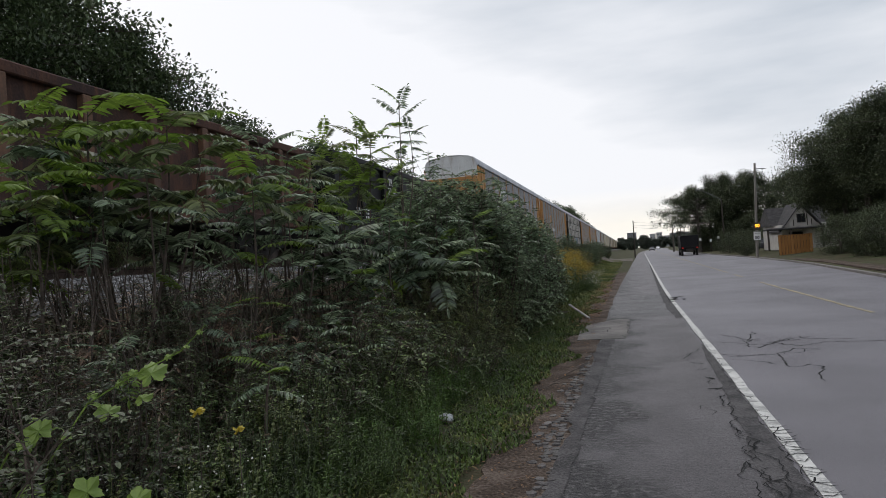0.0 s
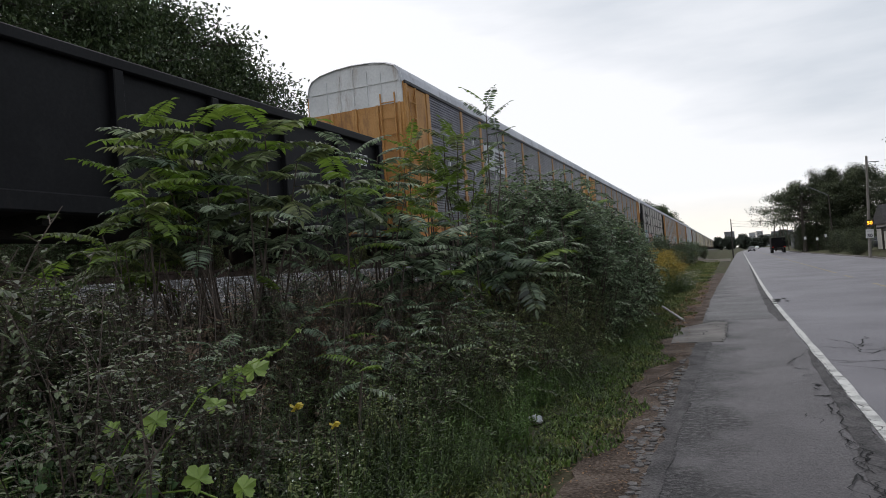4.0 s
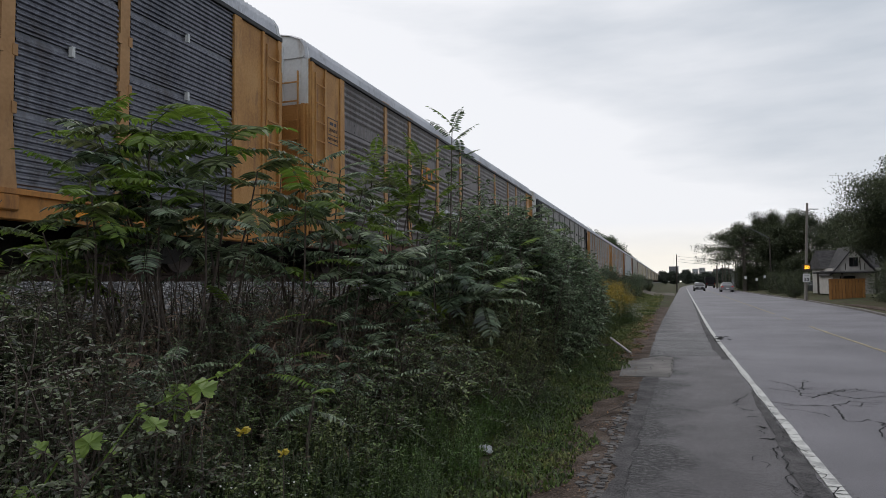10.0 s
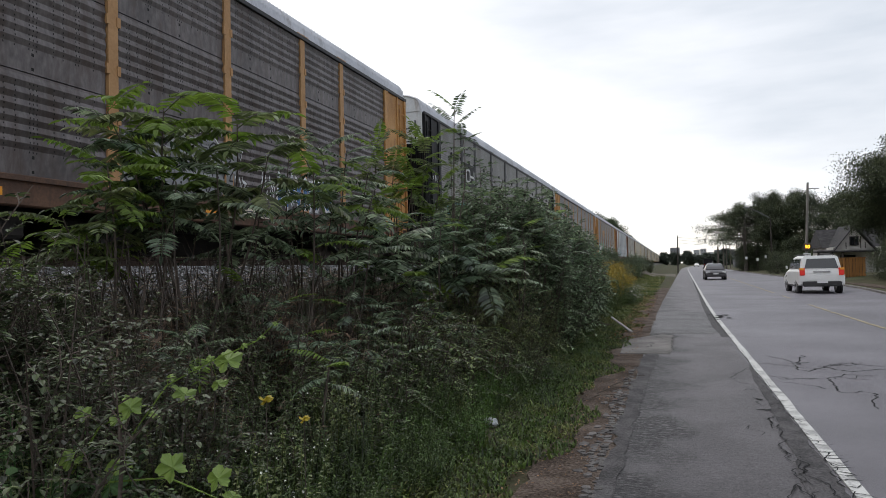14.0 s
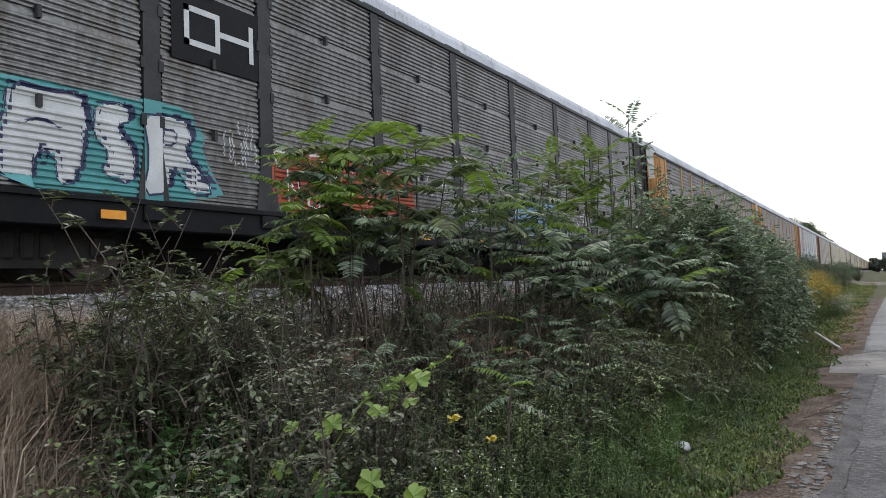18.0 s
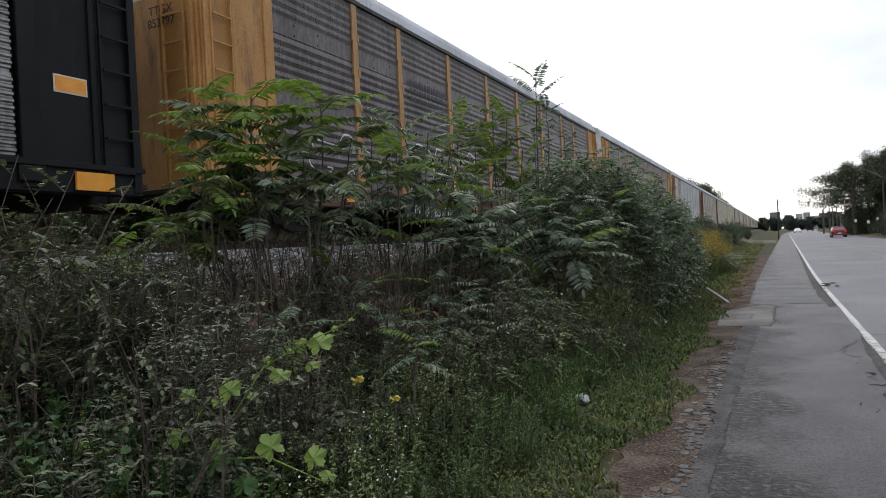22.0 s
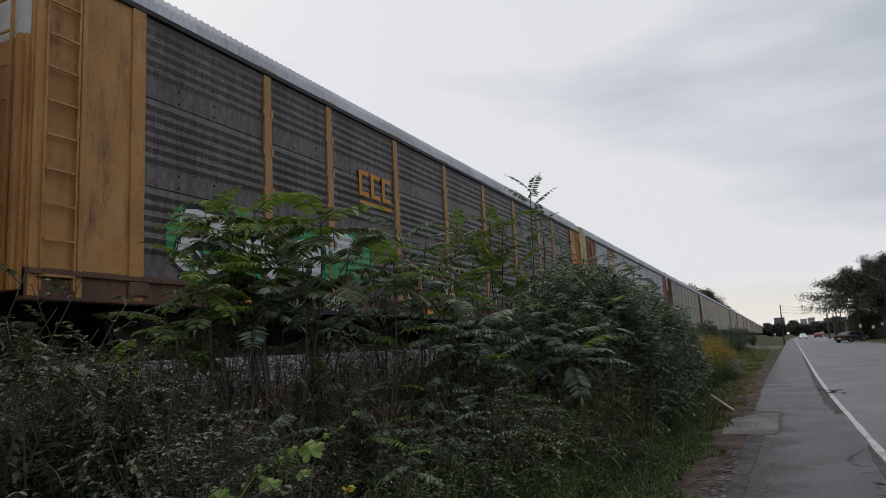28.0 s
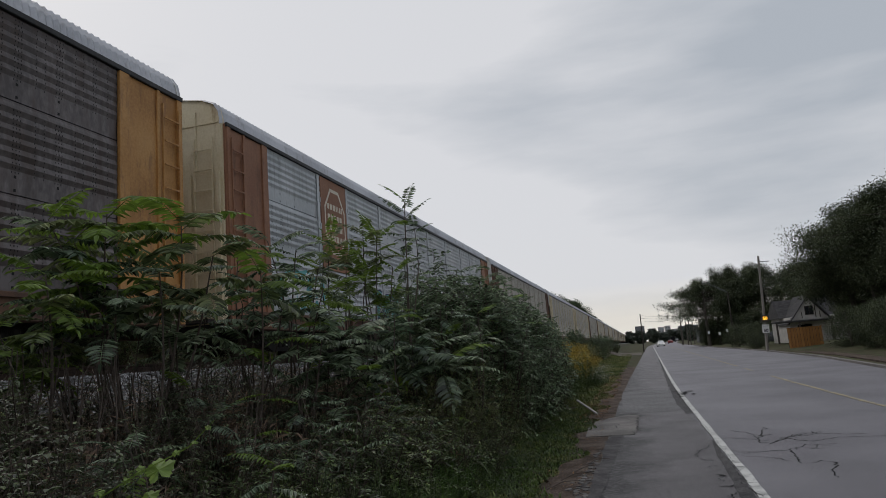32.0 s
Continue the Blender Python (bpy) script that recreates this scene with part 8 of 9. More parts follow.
def build_verge():
    """Short grass and clover between path and bank, one sheet of blades."""
    rng = np.random.default_rng(3)
    n = 40000
    y = 1.2 + 95 * rng.random(n) ** 1.9
    edge = -1.0 - 0.16 * np.sin(y * 1.7) - 0.1 * np.sin(y * 4.1 + 1)
    x = edge - rng.random(n) ** 1.2 * (0.75 + 0.5 * (y > 18) + 0.8 * (y > 34))
    z = np.array([ground_z(v) for v in x]) + 0.02
    a, l = rng.random(n) * 6.283, (0.018 + 0.03 * rng.random(n)) * (1 + 1.2 * (rng.random(n) > 0.93))
    w = 0.004 + 0.006 * rng.random(n) + 0.0006 * y
    lean = rng.random(n) * 0.9
    s = np.stack([-np.sin(a), np.cos(a), 0 * a], 1) * w[:, None]
    o = np.stack([np.cos(a), np.sin(a), 0 * a], 1) * (lean * l)[:, None]
    p = np.stack([x, y, z], 1)
    tip = p + o + np.stack([0 * l, 0 * l, l], 1)
    mid = p + o * 0.3 + np.stack([0 * l, 0 * l, l * 0.55], 1)
    v = np.empty((n, 5, 3))
    v[:, 0], v[:, 1], v[:, 2], v[:, 3], v[:, 4] = p - s, p + s, mid + s * 0.8, mid - s * 0.8, tip
    # broad-leaved ground cover among the blades
    C, c = Leaves(), random.Random(12)
    for i in range(24000):
        yy = 1.6 + 15 * c.random() ** 1.25
        xx = -1.06 - 0.16 * math.sin(yy * 1.7) - 1.0 * c.random() ** 0.8
        if (xx + 1.76) ** 2 + (yy - 6.18) ** 2 < 0.006 or (abs(xx + 0.285 * yy) < 0.07 and 5.75 < yy < 6.2):
            continue
        h = 0.02 + (0.05 + 0.16 * min(1.0, max(0.0, -1.3 - xx))) * c.random()
        C.leaf(Vector((xx, yy, ground_z(xx) + h)), rand_dir(c, 0.15), Vector((0, 0, 1)), c.uniform(0.02, 0.05), c.uniform(0.009, 0.018), 0.15, 0.15)
    tagged(new("ground_cover", C.mesh("ground_cover", L_GRASS)), "low broad-leaved green ground cover in the verge", "weeds", kind="stuff")
    near = y < 15
    for keep, material, label in ((near, L_GRASS, "short green grass along the path edge"), (~near, L_MOWN, "mown yellowish green grass along the path")):
        m = int(keep.sum())
        b = np.arange(m) * 5
        faces = [(i, i + 1, i + 2, i + 3) for i in b.tolist()] + [(i + 3, i + 2, i + 4) for i in b.tolist()]
        tagged(new("verge_grass", mesh_of("verge_grass", v[keep].reshape(-1, 3).tolist(), faces, material)), label, "grass", kind="stuff")
    # fallen leaves and pebbles on the dirt strip
    r = random.Random(8)
    L = Leaves()
    for i in range(1000):
        L.leaf(Vector((-0.72 - 0.62 * r.random(), 14 + 20 * r.random(), 0.02 + 0.03 * r.random())), Vector((r.uniform(-1, 1), r.uniform(-1, 1), 0.25)).normalized(), Vector((0, 0, 1)), r.uniform(0.03, 0.08), r.uniform(0.02, 0.04), 0.1, 0)
    for i in range(2600):
        L.leaf(Vector((-0.7 - 0.7 * r.random() ** 1.4, 2 + 30 * r.random() ** 1.2, 0.012 + 0.01 * r.random())), Vector((r.uniform(-1, 1), r.uniform(-1, 1), 0.15)).normalized(), Vector((0, 0, 1)), r.uniform(0.012, 0.04), r.uniform(0.008, 0.018), 0.1, 0)
    tagged(new("leaf_litter", L.mesh("leaf_litter", L_LITTER)), "dry brown leaf litter along the path edge", "leaf litter", kind="stuff")


build_verge()


# ---- trees ----
def tree_mesh(seed, height, radius, trunk=0.3, clumps=60, per=90, size=0.22, base=0.3, material=L_TREE, squash=1.0, ragged=0.35, puff=0.23):
    r = random.Random(seed)
    W, L = Leaves(), Leaves()
    top = Vector((r.uniform(-0.5, 0.5), r.uniform(-0.5, 0.5), height * 0.86))
    path = curved(Vector((0, 0, -0.3)), top, r, 0.05, 6)
    W.stem(path, [trunk * (1 - 0.14 * k) for k in range(7)], 7)
    for i in range(clumps):
        t = base + (1 - base) * ((i + r.random()) / clumps) ** 0.9
        j = min(5, int(t * 6 * 0.999))
        a = path[j].lerp(path[j + 1], t * 6 - j)
        q = r.uniform(0, 6.283)
        env = math.sin(math.pi * min(0.97, max(0.1, (t - base * 0.6) / (1.02 - base * 0.6)))) ** 0.6
        rad = radius * env * (1 - ragged * r.random())
        tip = Vector((a.x + rad * math.cos(q), a.y + rad * math.sin(q) * squash, a.z * 0.93 + height * 0.1 * r.random()))
        limb = curved(a, tip, r, 0.12, 3)
        W.stem(limb, [trunk * 0.28 * (1.05 - 0.5 * t), trunk * 0.18, trunk * 0.1, 0.015], 4)
        for k in range(per):
            p = limb[1].lerp(tip, 0.2 + 0.95 * r.random()) + rand_dir(r) * (radius * puff * r.random() ** 0.6)
            L.leaf(p, rand_dir(r, -0.1), Vector((0, 0, 1)), size * r.uniform(0.6, 1.3), size * r.uniform(0.4, 0.7), 0.15, 0.2)
    return W.mesh("trunk", M_BARK), L.mesh("crown", material)


def tree(label, meshes, x, y, scale=1.0, rot=0.0, z=None, group="", sx=1.0):
    ob = thing("tree", label, "tree", group, at=pose(x, y, ground_z(min(x, 80)) if z is None else z, 0, 0, rot) @ Matrix.Diagonal((scale * sx, scale * sx, scale, 1)))
    child("trunk", meshes[0], ob)
    child("crown", meshes[1], ob)
    return ob


def build_trees():
    r = random.Random(31)
    big = tree_mesh(501, 11.5, 4.8, 0.32, 76, 240, 0.2, 0.15, L_TREE, 1.0, 0.5, 0.2)
    mid = tree_mesh(502, 10.5, 4.6, 0.3, 64, 110, 0.3, 0.1)
    dark = tree_mesh(503, 10.5, 4.6, 0.3, 84, 480, 0.15, 0.1, L_TREEDARK, 1.0, 0.55, 0.19)
    canopy = tree_mesh(507, 12.0, 5.2, 0.3, 64, 520, 0.14, 0.4, L_TREEDARK, 1.0, 0.6, 0.18)
    airy = tree_mesh(504, 9.5, 5.4, 0.28, 34, 300, 0.2, 0.42, L_TREEDARK, 1.0, 0.45, 0.15)
    far = tree_mesh(505, 9.0, 5.2, 0.3, 52, 70, 0.6, 0.05, L_FAR, 1.0, 0.65, 0.16)
    hedge = tree_mesh(506, 3.4, 2.3, 0.12, 44, 170, 0.11, 0.06, L_TREEDARK)
    lush = "broad leafy tree behind the railway"
    for x, y, s in ((-19.5, 15.5, 0.85), (-20.5, 21.5, 0.95), (-19.8, 18.2, 0.88), (-20.8, 25.0, 0.86), (-20, 9, 0.8), (-18.5, 12, 0.8)):
        tree(lush, big, x, y, s, r.uniform(0, 360), group="trees behind the railway")
    for i in range(22):
        y = 32 + 13.5 * i
        tree("leafy tree of the wood behind the railway", mid if i < 9 else far, -26 - 4 * r.random(), y, (r.uniform(0.84, 0.96) if i < 5 else r.uniform(0.85, 1.0)) * (1 + 0.035 * i), r.uniform(0, 360), group="trees behind the railway")
    for i in range(8):
        tree("leafy tree of the wood behind the railway", mid, -34 - 4 * r.random(), 6 + 14 * i, r.uniform(0.9, 1.1), r.uniform(0, 360), group="trees behind the railway")
    for i in range(14):
        tree("tall leafy tree of the wood behind the railway", mid if i < 7 else far, -20 - 4 * r.random(), 165 + 17 * i, r.uniform(1.25, 1.5), r.uniform(0, 360), group="trees behind the railway")
    dl = "tall dark leafy tree beside the road"
    for x, y, m, s, sx in ((17.3, 56, canopy, 1.0, 1.15), (16.8, 59, canopy, 0.9, 1.15), (18.3, 53, canopy, 0.98, 1.12), (18.0, 60, dark, 1.1, 1.0), (20.2, 52, canopy, 1.1, 1.15), (20.5, 49, dark, 1.0, 1.0), (23.5, 47, dark, 1.0, 1.0), (24, 57, dark, 1.1, 1.0), (28, 44, dark, 1.05, 1.0), (32, 52, dark, 1.1, 1.1)):
        tree(dl, m, x, y, s, r.uniform(0, 360), group="trees beside the road", sx=sx)
    for x, y, m, s, sx in ((11.6, 122, airy, 1.25, 1.1), (13.4, 125, airy, 1.35, 1.0), (15.8, 126, dark, 1.35, 1.1), (20.5, 122, dark, 1.32, 1.2), (24.5, 118, dark, 1.2, 1.2), (26, 108, dark, 1.05, 1.1), (23, 98, dark, 0.82, 1.0), (29, 96, dark, 1.0, 1.0), (33, 88, dark, 1.0, 1.0),
                           (30, 78, dark, 0.95, 1.0), (36, 70, dark, 1.05, 1.1), (27, 84, airy, 0.95, 1.0)):
        tree(dl, m, x, y, s, r.uniform(0, 360), group="trees beside the road", sx=sx)
    for x, y, s in ((13.6, 50.5, 0.8), (14.4, 47, 0.85), (13.2, 44, 0.8), (13.6, 41, 0.9), (14.2, 38, 0.95), (14.6, 53.5, 0.85), (15.2, 35, 1.0), (16.0, 44, 1.1), (16.5, 40, 1.1), (11.6, 75, 0.6), (12.0, 80, 0.8), (11.6, 87.5, 0.8), (10.9, 70.5, 0.45), (17.5, 95, 1.0), (16.5, 46.5, 1.0), (18.5, 43.5, 1.1), (21, 40.5, 1.2), (23.5, 38, 1.2), (17, 52, 1.1), (26, 36, 1.3), (15.6, 50, 0.8), (19, 48, 1.25), (22, 45, 1.3), (25, 42, 1.4), (28, 40, 1.5),
                    (20.5, 117, 1.1), (23.5, 108, 1.2), (23.5, 104, 1.25), (16.5, 118, 1.1), (26, 100, 1.2), (14.6, 120, 1.0), (24, 92, 1.0), (22, 84, 0.9), (11.8, 124, 1.0), (13.2, 122, 1.3), (15.4, 119, 1.5), (18.2, 118, 1.6), (22.3, 112, 1.7), (22, 105, 1.7), (24.5, 100, 1.7), (27, 94, 1.6), (12.6, 130, 1.5)):
        tree("dark overgrown hedge bush at the roadside", hedge, x, y, s, r.uniform(0, 360), group="hedge bushes")
    for i in range(34):
        y = 190 + 260 * r.random()
        side = r.random()
        x = bend(y) + (13 + 50 * r.random() if side < 0.7 else -26 - 22 * r.random() - bend(y))
        tree("hazy tree far along the road", far, x, y, r.uniform(0.5, 0.95), r.uniform(0, 360), 0.3, "far trees")
    for i in range(52):
        tree("hazy tree at the end of the road", far, -34 + 150 * i / 51 + r.uniform(-3, 3), 440 + 70 * r.random(), r.uniform(0.72, 1.1), r.uniform(0, 360), 0.5, "far trees", 1.15)


build_trees()


# ---- the far side of the road ----
M_TIMBER = mat("orange_stained_boards", [(0.33, 0.15, 0.045), (0.45, 0.22, 0.07)], 0.7, scale=2, fine=20, bump=0.2, stretch=(3, 3, 0.4), per_object=0.12)
M_STUCCO = mat("pale_stucco", [(0.42, 0.4, 0.38), (0.52, 0.5, 0.47)], 0.9, scale=1.5, fine=40, bump=0.3)
M_DARKWOOD = mat("dark_timber", [(0.03, 0.024, 0.02), (0.06, 0.048, 0.04)], 0.8, scale=2, fine=30, bump=0.3)
M_SHINGLE = mat("grey_shingles", [(0.026, 0.025, 0.027), (0.055, 0.052, 0.053)], 0.9, scale=2, fine=12, bump=0.6, stretch=(1, 1, 3))
M_POLE = mat("weathered_pole_wood", [(0.17, 0.155, 0.14), (0.27, 0.25, 0.23)], 0.9, scale=3, fine=30, bump=0.4, stretch=(3, 3, 0.3))
M_STEEL = mat("galvanised_lamp_steel", [(0.13, 0.135, 0.14), (0.19, 0.195, 0.2)], 0.5, 0.5, scale=3, bump=0.05)
M_SIGN = mat("white_sign_sheet", [(0.62, 0.62, 0.62), (0.7, 0.7, 0.7)], 0.5, scale=3, bump=0)
M_SIGNDARK = mat("dark_display_case", [(0.03, 0.025, 0.02), (0.06, 0.05, 0.03)], 0.5, scale=3, bump=0)
M_GLASSDARK = mat("dark_window_glass", [(0.012, 0.014, 0.016), (0.02, 0.022, 0.026)], 0.06, scale=2, bump=0, spec=0.9)
# pale half-metallic windscreen; part of the sky's reflection is put into its colour
M_WINDSCREEN = mat("tinted_windscreen_glass", [(0.3, 0.31, 0.33), (0.36, 0.37, 0.39)], 0.06, 0.6, scale=2, bump=0, spec=1.0)
M_TYRE = mat("black_tyre_rubber", [(0.012, 0.012, 0.012), (0.025, 0.025, 0.025)], 0.85, scale=6, bump=0.2)
M_RIM = mat("alloy_rim", [(0.3, 0.3, 0.31), (0.42, 0.42, 0.43)], 0.35, 0.7, scale=6, bump=0)
M_TRIM = mat("black_plastic_trim", [(0.015, 0.015, 0.016), (0.03, 0.03, 0.03)], 0.6, scale=6, bump=0.1)
M_TOWER = mat("far_concrete_tower", [(0.28, 0.29, 0.31), (0.36, 0.37, 0.39)], 0.9, scale=0.05, bump=0)
M_TOWERDARK = mat("far_dark_tower", [(0.12, 0.125, 0.14), (0.17, 0.175, 0.19)], 0.9, scale=0.05, bump=0)
M_PVC = mat("grey_white_pipe", [(0.45, 0.44, 0.42), (0.6, 0.59, 0.57)], 0.6, scale=5, bump=0.1)
M_BAG = mat("crumpled_white_plastic", [(0.38, 0.39, 0.41), (0.6, 0.61, 0.63)], 0.4, scale=9, fine=60, bump=0.6)
G_AMBER, G_HEAD, G_TAIL = glow("amber_display_digits", (1.0, 0.45, 0.03), 2.0), glow("headlight_glow", (1.0, 0.96, 0.85), 0.8), glow("tail_light_glow", (0.55, 0.02, 0.012), 0.2)


def carpaint(name, c, rough=0.3):
    return mat(name, [tuple(v * 0.92 for v in c), c], rough, scale=1, fine=30, bump=0.0, spec=0.6)


def wheel_parts(car, x, y, r, w=0.22):
    tyre = shared(("tyre", r), lambda: bm_mesh("tyre", cylinder_bm(r, w, "X", 24), M_TYRE))
    rim = shared(("rim", r), lambda: bm_mesh("rim", cylinder_bm(r * 0.66, w + 0.02, "X", 16), M_RIM))
    wheel = child("wheel", shared(("hub", r), lambda: bm_mesh("wheel", cylinder_bm(r * 0.2, w + 0.05, "X", 10), M_TRIM)), car, at=pose(x, y, r))
    child("tyre", tyre, wheel)
    child("rim", rim, wheel)


def loft(sections, material_name_mesh, material, bulge=True):
    """Joins rounded cross-sections (y, half width bottom, half width top, z0, z1) into one closed shell."""
    bm = bmesh.new()
    rings = []
    for y, wb, wt, z0, z1 in sections:
        c = 0.14 * (z1 - z0)
        wm = wb * 1.02 if bulge else wb + (wt - wb) * 0.523
        pts = [(-wb, z0), (-wm, z0 + (z1 - z0) * 0.45), (-wt, z1 - c), (-wt + c, z1), (wt - c, z1), (wt, z1 - c), (wm, z0 + (z1 - z0) * 0.45), (wb, z0)]
        rings.append([bm.verts.new((x, y, z)) for x, z in pts])
    for a, b in zip(rings, rings[1:]):
        n = len(a)
        for i in range(n):
            bm.faces.new((a[i], a[(i + 1) % n], b[(i + 1) % n], b[i]))
    bm.faces.new(rings[0])
    bm.faces.new(rings[-1])
    bmesh.ops.recalc_face_normals(bm, faces=bm.faces)
    for f in bm.faces:
        f.smooth = True
    me = bpy.data.meshes.new(material_name_mesh)
    bm.to_mesh(me)
    bm.free()
    me.materials.append(material)
    me.set_sharp_from_angle(angle=radians(28))
    return me


def vehicle(name, label, category, paint_mat, suv=False, tail_on=False, head_on=False):
    """A car whose front points to +y."""
    car = thing(name, label, category, "cars on the road")
    W = 0.94 if suv else 0.9
    if suv:
        body = [(-2.3, 0.8, 0.78, 0.5, 1.0), (-2.26, W, 0.9, 0.42, 1.12), (-1.6, W, W, 0.34, 1.16), (1.0, W, W, 0.32, 1.12), (1.5, W, 0.92, 0.34, 1.08), (2.2, W, 0.86, 0.4, 0.98), (2.4, 0.82, 0.76, 0.5, 0.86)]
        cab = [(-2.22, 0.84, 0.78, 1.1, 1.3), (-2.05, 0.865, 0.74, 1.1, 1.76), (-0.2, 0.865, 0.74, 1.1, 1.78), (0.55, 0.865, 0.74, 1.1, 1.72), (1.25, 0.86, 0.8, 1.08, 1.14)]
        glass = [((-0.5, -2.16), 0.68), ((0.86, 0.5), 0.7)]
        r = 0.38
    else:
        body = [(-2.3, 0.74, 0.7, 0.42, 0.86), (-2.22, W, 0.82, 0.34, 0.98), (-1.5, W, W, 0.26, 0.98), (0.9, W, W, 0.25, 0.94), (1.5, W, 0.86, 0.27, 0.88), (2.15, 0.87, 0.78, 0.32, 0.76), (2.35, 0.74, 0.66, 0.4, 0.66)]
        cab = [(-1.85, 0.8, 0.74, 0.94, 1.0), (-1.05, 0.825, 0.65, 0.93, 1.41), (0.05, 0.825, 0.65, 0.93, 1.45), (0.45, 0.825, 0.65, 0.93, 1.4), (1.3, 0.82, 0.76, 0.9, 0.95)]
        r = 0.33
    child("body", loft(body, "body", paint_mat), car)
    child("cabin_roof", loft(cab, "cabin_roof", paint_mat, False), car)
    k = (lambda y: 1.72) if suv else (lambda y: 1.4)
    zc = 1.16 if suv else 0.99
    zt = 1.62 if suv else 1.34
    for s in (-1, 1):
        for ya, yb in (((-1.9, -1.15), (-1.05, -0.2), (-0.1, 0.75)) if suv else ((-1.15, -0.3), (-0.2, 0.75))):
            bm = bmesh.new()
            wb, wt, z0, zs = (0.865, 0.74, 1.1, 1.67) if suv else (0.825, 0.65, 0.93, 1.35)
            xo, xi = [s * (wb + (wt - wb) * (z - z0) / (zs - z0) + 0.002) for z in (zc, zt)]
            q = [bm.verts.new(p) for p in ((xo, ya, zc), (xo, yb + (0.28 if yb > 0.5 else 0), zc), (xi, yb, zt), (xi, ya + (0.15 if ya < -1.1 else 0), zt))]
            bm.faces.new(q)
            ex = bmesh.ops.extrude_face_region(bm, geom=list(bm.faces))
            for v in ex["geom"]:
                if isinstance(v, bmesh.types.BMVert):
                    v.co.x += s * 0.012
            part("side_window", bm, M_GLASSDARK, car)
        part("mirror", boxes((*sorted((s * (W + 0.02), s * (W + 0.11))), 0.72, 0.82, zc - 0.02, zc + 0.14), bevel=0.03), paint_mat, car)
        for y in (-1.4, 1.42):
            wheel_parts(car, s * (W - 0.1), y, r)
        zl = 0.86 if suv else 0.72
        part("tail_light", boxes((*sorted((s * (0.7 if suv else 0.56), s * (W - 0.03))), -2.34, -2.2, zl, zl + (0.34 if suv else 0.16)), bevel=0.02), G_TAIL if tail_on else paint("red_lamp_glass", (0.35, 0.02, 0.015), 0.2), car, "red tail light")
        part("headlight", boxes((*sorted((s * 0.5, s * 0.82)), 2.1, 2.34, 0.6 if not suv else 0.78, 0.74 if not suv else 0.94), bevel=0.02), G_HEAD if head_on else M_SIGN, car, "headlight")
    for e, zg0, zg1, yw0, yw1 in ((1, zc, zt, 1.02 if not suv else 1.02, 0.5), (-1, zc + 0.02, zt, -1.5 if not suv else -2.2, -1.12 if not suv else -2.1)):
        bm = bmesh.new()
        q = [bm.verts.new(p) for p in ((-0.7, yw0 + 0.03 * e, zg0), (0.7, yw0 + 0.03 * e, zg0), (0.58, yw1 + 0.06 * e, zg1), (-0.58, yw1 + 0.06 * e, zg1))]
        bm.faces.new(q)
        ex = bmesh.ops.extrude_face_region(bm, geom=list(bm.faces))
        for v in ex["geom"]:
            if isinstance(v, bmesh.types.BMVert):
                v.co += Vector((0, e * 0.015, 0.012))
        part("windscreen" if e > 0 else "rear_window", bm, M_WINDSCREEN if e > 0 else M_GLASSDARK, car)
        ye = sorted((e * 2.28, e * 2.42))
        part("bumper", boxes((-0.8, 0.8, *ye, 0.34 if suv else 0.28, 0.58 if suv else 0.48), bevel=0.04), M_TRIM if suv else paint_mat, car)
        part("number_plate", boxes((-0.22, 0.22, *sorted((e * 2.4, e * 2.44)), 0.5, 0.62)), M_SIGN, car, "blank white number plate")
    if suv:
        for s in (-1, 1):
            part("roof_rail", boxes((s * 0.62 - 0.02, s * 0.62 + 0.02, -1.8, 0.4, 1.77, 1.84), bevel=0.01), M_TRIM, car)
            part("amber_lamp", boxes((*sorted((s * 0.74, s * (W - 0.02))), -2.36, -2.21, 1.1, 1.2), bevel=0.01), M_REFLECT, car, "amber turn lamp")
            part("sill_step", boxes((*sorted((s * 0.8, s * 0.97)), -0.95, 0.95, 0.32, 0.4), bevel=0.02), M_TRIM, car)
        part("door_handle", boxes((-0.35, 0.35, -2.36, -2.3, 1.0, 1.06), bevel=0.01), M_RIM, car, "chrome tailgate bar")
    for s in (-1, 1):
        for y in (-1.4, 1.42):
            part("wheel_arch", cylinder_bm(r * 1.17, 0.06, "X", 20), M_TRIM, car, at=pose(s * (W - 0.025), y, r * 1.02))
    if not suv:
        part("grille", boxes((-0.42, 0.42, 2.3, 2.4, 0.5, 0.62), bevel=0.02), M_TRIM, car)
    return car


def truck_vehicle():
    t = thing("box_truck", "dark stake-bodied truck on the road", "truck", "cars on the road")
    part("cargo_body", boxes((-1.15, 1.15, -3.2, 1.6, 0.95, 2.7), bevel=0.05), M_BLACK, t)
    part("cab", boxes((-1.05, 1.05, 1.7, 3.3, 0.6, 2.2), bevel=0.12), carpaint("dark_truck_paint", (0.04, 0.045, 0.05)), t)
    part("chassis", boxes((-0.5, 0.5, -3.2, 3.2, 0.5, 0.9)), M_UNDER, t)
    part("rear_window", boxes((-0.7, 0.7, 3.28, 3.33, 1.4, 2.0)), M_GLASSDARK, t)
    for s in (-1, 1):
        for y in (-2.0, 2.3):
            wheel_parts(t, s * 0.95, y, 0.45, 0.28)
        part("tail_light", boxes((*sorted((s * 0.8, s * 1.05)), -3.26, -3.18, 0.98, 1.1)), G_TAIL, t, "red tail light")
    return t


TRAFFIC = []


